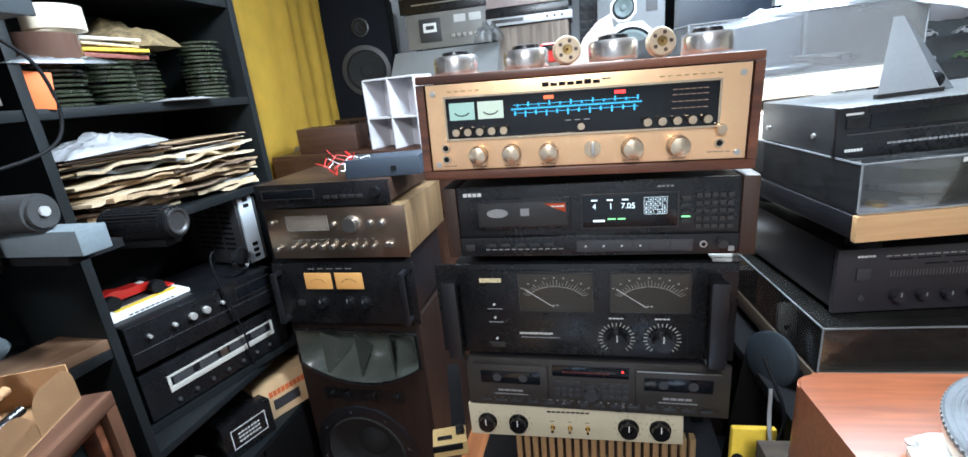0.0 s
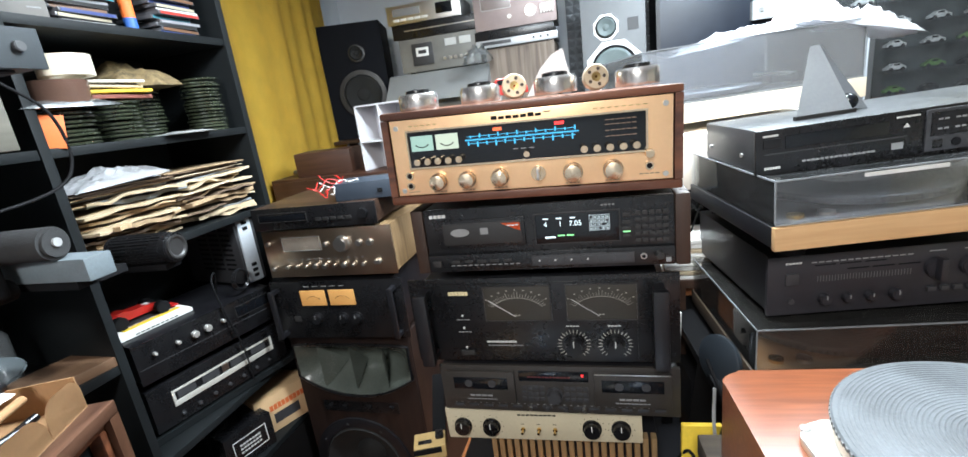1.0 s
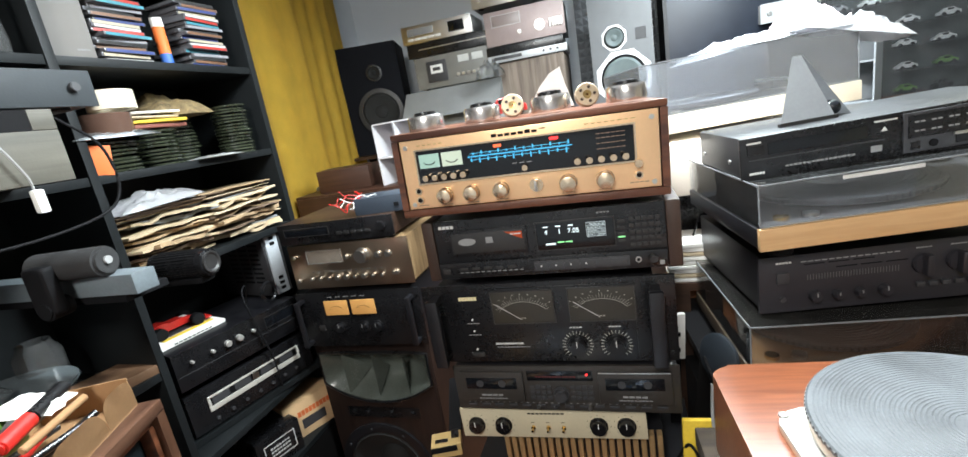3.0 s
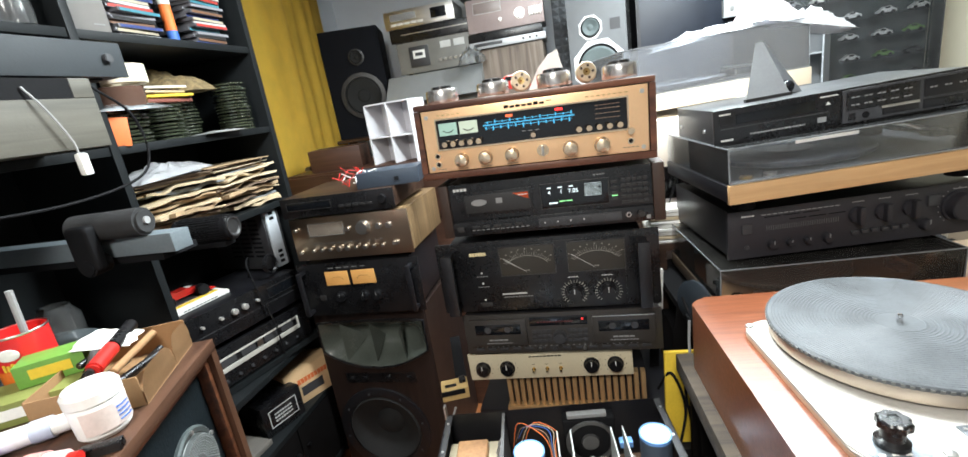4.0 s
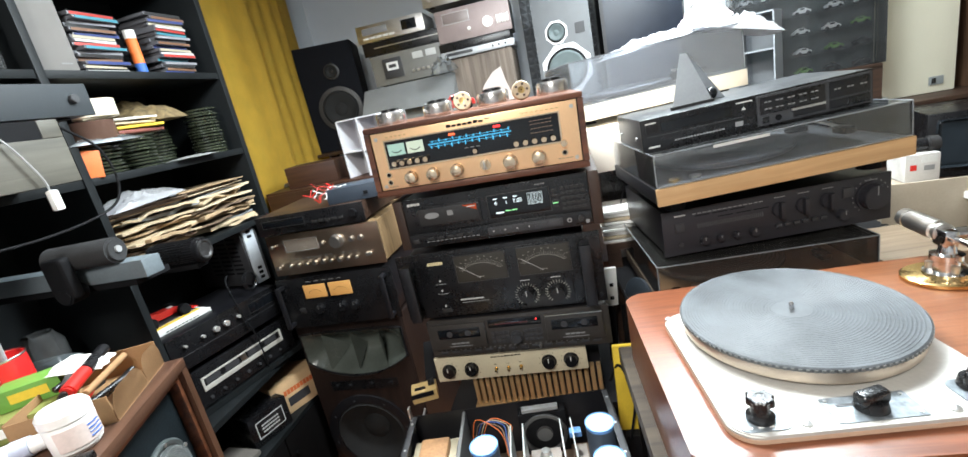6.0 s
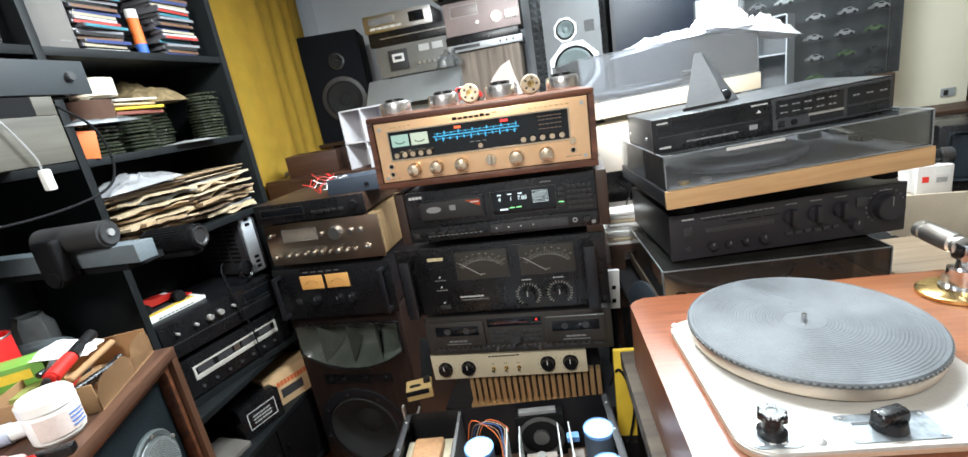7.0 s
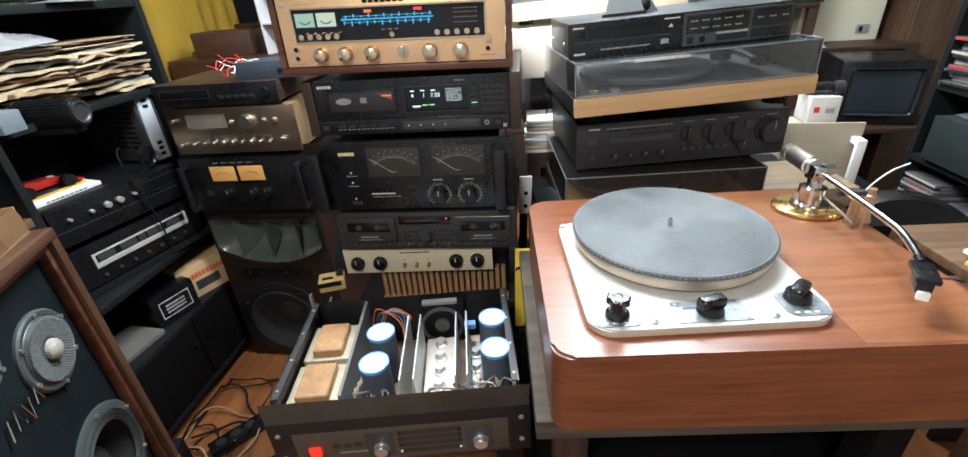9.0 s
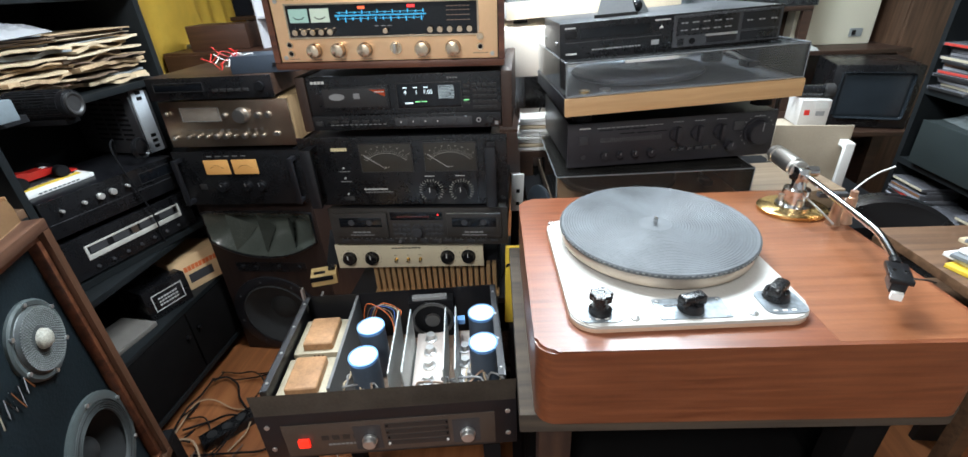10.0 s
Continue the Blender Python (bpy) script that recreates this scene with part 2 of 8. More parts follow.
def tube(bm, pts, r, seg=8):
    """A round wire along points."""
    pts = [Vector(p) for p in pts]
    loops = []
    for i, p in enumerate(pts):
        d = (pts[min(i + 1, len(pts) - 1)] - pts[max(i - 1, 0)]).normalized()
        q = d.to_track_quat("Z", "Y")
        loops.append([bm.verts.new(p + q @ Vector((r * math.cos(2 * math.pi * k / seg), r * math.sin(2 * math.pi * k / seg), 0))) for k in range(seg)])
    for a, b in zip(loops, loops[1:]):
        for k in range(seg):
            bm.faces.new((a[k], a[(k + 1) % seg], b[(k + 1) % seg], b[k]))
    bm.faces.new(loops[0][::-1])
    bm.faces.new(loops[-1])
    return bm


def curve_pts(pts, n=24):
    """A smooth line through points."""
    P = [Vector(p) for p in pts]
    P = [2 * P[0] - P[1]] + P + [2 * P[-1] - P[-2]]
    out = []
    k = len(P) - 3
    for i in range(n + 1):
        u = i / n * k
        j = min(int(u), k - 1)
        f = u - j
        a, b, c, d = P[j:j + 4]
        out.append(0.5 * (2 * b + (c - a) * f + (2 * a - 5 * b + 4 * c - d) * f * f + (3 * b - a - 3 * c + d) * f ** 3))
    return out


def part(name, bm, material, parent=None, label="", m=None):
    me = bpy.data.meshes.new(name)
    bmesh.ops.recalc_face_normals(bm, faces=bm.faces)
    bm.to_mesh(me)
    bm.free()
    me.polygons.foreach_set("use_smooth", [True] * len(me.polygons))
    me.set_sharp_from_angle(angle=radians(32))
    me.materials.append(material)
    ob = new(name, me)
    ob.parent = parent
    if m is not None:
        ob.matrix_basis = m
    if label:
        tagged(ob, label)
    return ob


def twin(ob, name, parent, m):
    """Another object on the same mesh."""
    o = new(name, ob.data)
    o.parent = parent
    o.matrix_basis = m
    return o


def thing(name, m, label, category, group=""):
    e = new(name)
    e.empty_display_size = 0.05
    e.matrix_basis = m
    return tagged(e, label, category, group)


def solid(name, bm, material, m, label, category, group="", kind=""):
    return tagged(part(name, bm, material, None, "", m), label, category, group, kind)


def structure(name, bm, material, label, category):
    return tagged(part(name, bm, material), label, category, "", "structure")


def box1(*a, **k):
    return bx(bmesh.new(), *a, **k)


def cy1(*a, **k):
    return cy(bmesh.new(), *a, **k)


def holed_plate(x0, x1, z0, z1, holes, y0, y1):
    """An upright plate with openings; each hole is a ring of (x, z)."""
    b = bmesh.new()
    for ring in [[(x0, z0), (x1, z0), (x1, z1), (x0, z1)]] + holes:
        vs = [b.verts.new((x, y0, z)) for x, z in ring]
        for i in range(len(vs)):
            b.edges.new((vs[i], vs[(i + 1) % len(vs)]))
    bmesh.ops.triangle_fill(b, edges=b.edges[:], use_beauty=True, use_dissolve=False, normal=(0, -1, 0))
    ext = bmesh.ops.extrude_face_region(b, geom=b.faces[:])
    for v in ext["geom"]:
        if isinstance(v, bmesh.types.BMVert):
            v.co.y = y1
    return b


def ring_of(x, z, r, n=40):
    return [(x + r * math.cos(2 * math.pi * i / n), z + r * math.sin(2 * math.pi * i / n)) for i in range(n)]


def open_case(x0, x1, y0, y1, z0, z1, th=0.014):
    """A case open at its front."""
    b = box1(x0, x1, y0, y1, z0, z1)
    b.faces.remove(min(b.faces, key=lambda f: f.calc_center_median().y))
    bmesh.ops.recalc_face_normals(b, faces=b.faces)
    bmesh.ops.solidify(b, geom=b.faces[:], thickness=th)
    return b


def knob(parent, x, z, r, h, material, y=0.0, name="knob", pointer=None, skirt=0.0):
    b = bmesh.new()
    if skirt:
        cy(b, x, y - 0.002, z, skirt, 0.004, seg=28)
    cy(b, x, y - h / 2, z, r, h, seg=28, r2=r * 0.94, bev=min(0.0015, r * 0.2))
    k = part(name, b, material, parent)
    if pointer:
        part("pointer", box1(x - 0.0008, x + 0.0008, y - h - 0.0012, y - h + 0.001, z + r * 0.2, z + r * 0.9), pointer, k)
    return k


def screws(parent, pts, r=0.004, material=None, y=0.0):
    for x, z in pts:
        b = bmesh.new()
        cy(b, x, y - 0.001, z, r, 0.003, seg=14, bev=0.0007)
        part("screw", b, material or STEEL, parent)


def unit(name, m, w, h, d, body, face, label, category, feet=0.012, fp=0.008, group="", bev=0.003, ears=0.0):
    """A hi-fi case: origin at the middle of its front's foot, the front looking to -y."""
    t = thing(name, m, label, category, group)
    part("body", box1(-w / 2 + 0.004, w / 2 - 0.004, fp, d, feet, h, bev=bev), body, t)
    fpo = part("front_panel", box1(-w / 2 - ears, w / 2 + ears, 0, fp, feet * 0.6, h, bev=0.0015), face, t)
    for sx in (-1, 1):
        for yy in (0.04, d - 0.04):
            part("foot", cy1(sx * (w / 2 - 0.05), yy, feet / 2, 0.016, feet, axis="z", seg=16), BLACKMATT, t)
    return t, fpo


def bars(parent, x, y, z, n, w, h, gap, material, name="print", vertical=False):
    """A row of small printed marks, as one part."""
    b = bmesh.new()
    for i in range(n):
        if vertical:
            bx(b, x, x + w, y - 0.0006, y, z - i * (h + gap), z - i * (h + gap) + h)
        else:
            bx(b, x + i * (w + gap), x + i * (w + gap) + w, y - 0.0006, y, z, z + h)
    return part(name, b, material, parent)


def writing(parent, text, x, y, z, size, material, name="lettering", depth=0.0004):
    """Text on a front that looks to -y."""
    c = bpy.data.curves.new(name, "FONT")
    c.body, c.size, c.extrude = text, size, depth
    tmp = new(name, c)
    me = bpy.data.meshes.new_from_object(tmp.evaluated_get(bpy.context.evaluated_depsgraph_get()))
    bpy.data.objects.remove(tmp)
    me.materials.clear()
    me.materials.append(material)
    ob = new(name, me)
    ob.parent = parent
    ob.matrix_basis = pose(x, y, z, 90, 0, 0)
    return ob


def recess(parent, x0, x1, z0, z1, depth, material, rim=None, y=0.0, name="window"):
    """A dark window set just proud of the panel, with a thin rim round it."""
    o = part(name, box1(x0, x1, y - depth, y + 0.001, z0, z1, bev=0.0008), material, parent)
    if rim:
        b = bmesh.new()
        t = 0.002
        for a in ((x0 - t, x1 + t, z1, z1 + t), (x0 - t, x1 + t, z0 - t, z0), (x0 - t, x0, z0, z1), (x1, x1 + t, z0, z1)):
            bx(b, a[0], a[1], y - depth - 0.001, y + 0.001, a[2], a[3])
        part("bezel", b, rim, parent)
    return o


# ---- the room ----
structure("floor", box1(-1.5, 3.4, -1.5, 3.9, -0.1, 0), FLOORWOOD, "reddish brown wooden floor, worn and dusty", "floor")
structure("ceiling", box1(-1.5, 3.4, -1.5, 3.9, 2.6, 2.7), WALLPAINT, "pale painted ceiling", "ceiling")
structure("wall_north", box1(-1.5, 3.4, 3.75, 3.9, 0, 2.6), WALLPAINT, "pale blue-grey painted wall", "wall")
structure("wall_west", box1(-1.5, -1.35, -1.35, 3.75, 0, 2.6), WALLPAINT, "pale painted wall behind the shelves", "wall")
structure("wall_east", box1(3.25, 3.4, -1.35, 3.75, 0, 2.6), CREAMWALL, "cream painted wall", "wall")
structure("wall_south", box1(-1.35, 3.25, -1.5, -1.35, 0, 2.6), WALLPAINT, "pale painted wall", "wall")


def ribbed_panel():
    """Acoustic panel with a regular relief of small cells."""
    b = bmesh.new()
    nx, nz, s = 46, 24, 0.05
    for i in range(nx):
        for k in range(nz):
            x, z = 0.35 + i * s, 1.35 + k * s
            vs = [b.verts.new((x + dx * s * 0.96, 3.62, z + dz * s * 0.96)) for dx, dz in ((0, 0), (1, 0), (1, 1), (0, 1))]
            top = b.verts.new((x + s / 2, 3.595, z + s / 2))
            for j in range(4):
                b.faces.new((vs[j], vs[(j + 1) % 4], top))
    bx(b, 0.35, 2.66, 3.622, 3.70, 1.3, 2.58)
    return b


solid("acoustic_panel", ribbed_panel(), mat("panel_grey", (0.16, 0.17, 0.18), 0.8, var=0.25), Matrix(), "dark grey ribbed acoustic foam panel on the far wall", "wall panel")


# ---- centre stack ----
KNOBFACE = mat("spun_knob_face", (0.80, 0.64, 0.46), 0.24, 1.0, var=0.15, scale=60)


def receiver(m):
    w, h, d = 0.478, 0.162, 0.36
    t = thing("stereo_receiver", m, "vintage champagne-gold stereo receiver in walnut case with blue glowing dial", "receiver")
    b = bmesh.new()
    bx(b, -w / 2, w / 2, 0, d, h - 0.012, h, bev=0.003)
    bx(b, -w / 2, w / 2, 0, d, 0.006, 0.02, bev=0.003)
    bx(b, -w / 2, -w / 2 + 0.012, 0.001, d - 0.001, 0.0205, h - 0.0125)
    bx(b, w / 2 - 0.012, w / 2, 0.001, d - 0.001, 0.0205, h - 0.0125)
    part("wooden_case", b, WALNUT, t, "oiled walnut veneer case")
    for sx in (-0.19, 0.19):
        for yy in (0.05, d - 0.05):
            part("foot", cy1(sx, yy, 0.003, 0.014, 0.006, axis="z"), BLACKMATT, t)
    part("chassis", box1(-w / 2 + 0.014, w / 2 - 0.014, 0.012, d - 0.02, 0.022, h - 0.015), BLACKMATT, t)
    f0, f1, z0, z1 = -0.225, 0.225, 0.0215, h - 0.0135
    fp = part("faceplate", box1(f0, f1, 0.004, 0.012, z0, z1, bev=0.001), GOLD, t, "champagne-gold aluminium faceplate")
    y = 0.004
    zw0, zw1 = 0.069, 0.128
    part("dial_window", box1(-0.195, 0.185, y - 0.003, y + 0.001, zw0, zw1, bev=0.001), DARKGLASS, t, "black glass dial window")
    b = bmesh.new()
    for x0, x1, za, zb in ((-0.198, 0.188, zw1, zw1 + 0.003), (-0.198, 0.188, zw0 - 0.003, zw0), (-0.198, -0.195, zw0, zw1), (0.185, 0.188, zw0, zw1)):
        bx(b, x0, x1, y - 0.004, y + 0.001, za, zb)
    part("window_trim", b, KNOBGOLD, t)
    yy = y - 0.003
    for x0, mt in ((-0.190, METERLIT), (-0.147, METERWHITE)):
        mm = part("meter", box1(x0, x0 + 0.038, yy - 0.001, yy + 0.0005, 0.096, 0.121), mt, t, "lit tuning meter")
        b = bmesh.new()
        n = 9
        pts = [(x0 + 0.019 + 0.013 * math.sin(a), yy - 0.0014, 0.112 - 0.010 * math.cos(a)) for a in np.linspace(-1.0, 1.0, n)]
        tube(b, pts, 0.0009, 5)
        part("needle_scale", b, BLACKMATT, mm)
    b = bmesh.new()
    bx(b, -0.098, 0.085, yy - 0.0006, yy, 0.1062, 0.1078)
    bx(b, -0.094, 0.080, yy - 0.0006, yy, 0.1008, 0.1016)
    bx(b, -0.094, 0.080, yy - 0.0006, yy, 0.1122, 0.1130)
    for i in range(12):
        x = -0.092 + i * 0.0152
        hh = 0.0075 if i % 2 else 0.0048
        bx(b, x - 0.0012, x + 0.0012, yy - 0.0006, yy, 0.107 - hh - 0.004, 0.107 - 0.003)
        bx(b, x + 0.003, x + 0.0054, yy - 0.0006, yy, 0.107 + 0.003, 0.107 + hh + 0.002)
    for i in range(46):
        x = -0.096 + i * 0.0039
        bx(b, x, x + 0.0006, yy - 0.0006, yy, 0.1045, 0.1095)
    part("tuning_scale", b, DIALBLUE, t, "blue glowing frequency scale")
    part("stereo_lamp", box1(-0.050, -0.036, yy - 0.0008, yy, 0.1185, 0.1235), mat("stereo_glow", (0.4, 0.05, 0.02), 0.4, emit=(1.0, 0.16, 0.05), power=1.2), t, "glowing orange-red stereo indicator")
    part("dial_pointer", box1(0.048, 0.063, yy - 0.0008, yy, 0.1195, 0.1240), LEDRED, t, "glowing red indicator")
    for zz in (0.094, 0.103, 0.112, 0.119):
        bars(t, 0.125, yy, zz, 6, 0.006, 0.0012, 0.002, COPPERISH)
    for i in range(5):
        for x in (-0.180 + i * 0.0178, 0.092 + i * 0.0195):
            knob(t, x, 0.0785, 0.0058, 0.013, KNOBGOLD, y=yy, name="push_button")
    knob(t, 0.002, 0.078, 0.0052, 0.011, KNOBGOLD, y=yy, name="balance_slider")
    bars(t, -0.02, yy, 0.0865, 3, 0.008, 0.0014, 0.005, MIDGREY)
    for x, r, hh in ((-0.150, 0.0135, 0.019), (-0.100, 0.0135, 0.019), (-0.045, 0.0135, 0.021), (0.073, 0.0145, 0.021), (0.135, 0.0145, 0.021)):
        k = knob(t, x, 0.043, r, hh, KNOBGOLD, y=y, name="knob", skirt=r * 1.08)
        b = bmesh.new()
        for j in range(28):
            a = j * math.pi / 14
            bx(b, x + r * math.cos(a) - 0.0004, x + r * math.cos(a) + 0.0004, y - hh + 0.002, y - 0.005, 0.043 + r * math.sin(a) - 0.0004, 0.043 + r * math.sin(a) + 0.0004)
        part("fluting", b, COPPERISH, k)
        b = bmesh.new()
        lathe(b, [(r * 0.94, hh - 0.001), (r * 0.90, hh + 0.0006), (r * 0.2, hh + 0.0032), (0.0, hh + 0.0034)], pose(x, y, 0.043, 90, 0, 0), 36)
        part("knob_face", b, KNOBFACE, k, "spun bright knob face")
        bars(t, x - 0.012, y, 0.0245, 4, 0.0045, 0.0014, 0.0014, COPPERISH)
    k = knob(t, 0.018, 0.045, 0.0085, 0.008, KNOBGOLD, y=y, name="function_knob", skirt=0.012)
    part("lever", box1(0.0155, 0.0205, y - 0.02, y - 0.006, 0.036, 0.055, bev=0.002), SILVER, k)
    for x, z in ((-0.201, 0.055), (-0.201, 0.038), (0.190, 0.044)):
        b = bmesh.new()
        lathe(b, [(0.0065, -0.001), (0.0065, 0.003), (0.0042, 0.003), (0.0042, -0.0005)], pose(x, y, z, 90, 0, 0), 20)
        j = part("socket_ring", b, KNOBGOLD, t)
        part("socket_hole", cy1(x, y - 0.0006, z, 0.0043, 0.001), BLACKMATT, j)
    knob(t, 0.190, 0.064, 0.007, 0.012, KNOBGOLD, y=y, name="power_button")
    screws(t, [(-0.214, 0.136), (0.214, 0.136), (-0.214, 0.030), (0.214, 0.030)], 0.0042, SILVER, y)
    # maker's mark and model script as plain bars
    b = bmesh.new()
    for i, hh in enumerate((0.006, 0.0045, 0.005, 0.0045, 0.005, 0.0062, 0.0045)):
        bx(b, -0.052 + i * 0.0118, -0.0425 + i * 0.0118, y - 0.0008, y, 0.1355, 0.1355 + hh)
    bx(b, 0.032, 0.043, y - 0.0008, y, 0.140, 0.1415)
    part("maker_mark", b, BLACKMATT, t)
    for x0, n in ((-0.192, 5), (0.108, 8)):
        bars(t, x0, y, 0.137, n, 0.0065, 0.0013, 0.004, BRASS)
    bars(t, -0.206, y, 0.0265, 4, 0.004, 0.0014, 0.001, COPPERISH)
    bars(t, 0.175, y, 0.031, 4, 0.006, 0.0014, 0.002, COPPERISH)
    return t


receiver(pose(0.424, 1.004, 1.306, 0, 1.2, 3.5))


def cd_player(m):
    w, h, d = 0.478, 0.128, 0.36
    t = thing("cd_player", m, "black compact disc player with wooden side cheeks and lit display", "cd player")
    part("body", box1(-0.215, 0.215, 0.01, d, 0.012, h, bev=0.002), BLACK, t)
    for sx in (-1, 1):
        part("side_cheek", box1(sx * 0.2155, sx * 0.239, -0.004, d - 0.005, 0.008, h + 0.002, bev=0.004), DARKWOOD, t, "dark stained wooden side panel")
        for yy in (0.05, 0.3):
            part("foot", cy1(sx * 0.17, yy, 0.006, 0.02, 0.012, axis="z"), BLACKMATT, t)
    part("front_panel", box1(-0.215, 0.215, 0, 0.01, 0.01, h, bev=0.0015), BLACKPL, t)
    part("lower_ledge", box1(-0.2148, 0.2148, -0.007, 0, 0.011, 0.044, bev=0.003), BLACKPL, t)
    tray = part("disc_drawer", box1(-0.188, -0.03, -0.004, 0.001, 0.056, 0.108, bev=0.0015), BLACKPL, t, "disc drawer with small printed marks")
    recess(tray, -0.180, -0.036, 0.062, 0.102, 0.001, CHARCOAL, y=-0.004, name="drawer_recess")
    b = bmesh.new()
    cy(b, -0.148, -0.0055, 0.085, 0.0175, 0.0012, seg=28)
    bmesh.ops.scale(b, vec=(1, 1, 0.42), space=Matrix.Translation((0.148, 0, -0.085)), verts=b.verts)
    part("oval_badge", b, MIDGREY, tray)
    bars(tray, -0.110, -0.005, 0.080, 1, 0.014, 0.012, 0, MIDGREY, "logo_block")
    b = bmesh.new()
    vs = [b.verts.new(p) for p in ((-0.072, -0.0062, 0.099), (-0.038, -0.0062, 0.099), (-0.038, -0.0062, 0.084), (-0.048, -0.0062, 0.088))]
    b.faces.new(vs)
    part("corner_sticker", bmesh.ops.solidify(b, geom=b.faces[:], thickness=0.0006) and b, mat("sticker_orange", (0.75, 0.10, 0.02), 0.5), tray, "small orange and white sticker")
    bars(tray, -0.060, -0.0068, 0.0935, 3, 0.006, 0.002, 0.001, PAPERW)
    recess(t, -0.012, 0.128, 0.056, 0.108, 0.002, DARKGLASS, CHARCOAL, name="display_window")
    y = -0.0025
    writing(t, "4", 0.003, y, 0.086, 0.0125, VFD, "track_digit")
    writing(t, "1", 0.028, y, 0.086, 0.0125, VFD, "index_digit")
    writing(t, "7.05", 0.046, y, 0.086, 0.0125, VFD, "time_digits")
    bars(t, 0.002, y, 0.099, 3, 0.009, 0.0022, 0.014, VFD, "display_caption")
    bars(t, 0.004, y, 0.0655, 1, 0.018, 0.003, 0, VFD, "display_caption")
    bars(t, 0.026, y, 0.0685, 2, 0.012, 0.0022, 0.003, LEDGREEN, "display_caption")
    b = bmesh.new()
    for i in range(6):
        bx(b, 0.080 + i * 0.0066, 0.0803 + i * 0.0066, y - 0.0006, y, 0.076, 0.1024)
    for i in range(5):
        bx(b, 0.080, 0.1133, y - 0.0006, y, 0.076 + i * 0.0065, 0.0763 + i * 0.0065)
    for i in range(5):
        for k in range(4):
            if (i * 7 + k * 3) % 5 != 4:
                bx(b, 0.0822 + i * 0.0066, 0.0842 + i * 0.0066, y - 0.0006, y, 0.0782 + k * 0.0065, 0.0800 + k * 0.0065)
    part("track_calendar", b, VFD, t, "lit grid of track numbers")
    for k in range(4):
        part("key", box1(0.134, 0.146, -0.003, 0, 0.060 + k * 0.012, 0.066 + k * 0.012, bev=0.0008), CHARCOAL, t)
    part("green_lamp", box1(0.134, 0.146, -0.0036, 0, 0.0695, 0.0712), LEDGREEN, t)
    for i in range(5):
        for k in range(5):
            part("number_key", box1(0.154 + i * 0.0108, 0.1625 + i * 0.0108, -0.003, 0, 0.051 + k * 0.0118, 0.0575 + k * 0.0118, bev=0.0006), CHARCOAL, t)
    bars(t, -0.204, 0, 0.113, 4, 0.0065, 0.006, 0.0016, LIGHTPRINT, "maker_mark")
    bars(t, 0.10, 0, 0.117, 4, 0.004, 0.0025, 0.002, MIDGREY)
    y = -0.007
    strip = part("transport_strip", box1(-0.022, 0.150, y - 0.003, y, 0.018, 0.037, bev=0.001), DARKGREY, t, "grey strip of transport keys")
    for i in range(6):
        part("transport_key", box1(-0.019 + i * 0.0275, 0.006 + i * 0.0275, y - 0.005, y - 0.003, 0.0205, 0.0345, bev=0.0008), DARKGREY, strip)
    bars(t, -0.010, y - 0.005, 0.027, 4, 0.003, 0.003, 0.0245, LIGHTPRINT)
    for i in range(5):
        part("key", box1(-0.170 + i * 0.024, -0.154 + i * 0.024, y - 0.002, y, 0.0275, 0.0335, bev=0.0008), CHARCOAL, t)
    bars(t, -0.172, y, 0.0225, 12, 0.007, 0.0016, 0.004, MIDGREY)
    cyl = part("headphone_socket", cy1(0.165, y - 0.001, 0.028, 0.0052, 0.003), SILVER, t)
    part("socket_hole", cy1(0.165, y - 0.003, 0.028, 0.003, 0.001), BLACKMATT, cyl)
    part("power_button", box1(-0.206, -0.190, y - 0.004, y, 0.022, 0.034, bev=0.001), CHARCOAL, t)
    knob(t, 0.190, 0.030, 0.007, 0.012, CHARCOAL, y=y, name="level_knob")
    bars(t, 0.200, y, 0.016, 1, 0.008, 0.008, 0, MIDGREY, "logo_block")
    return t


cd_player(pose(0.437, 1.032, 1.166, 0, 0, 1.0))


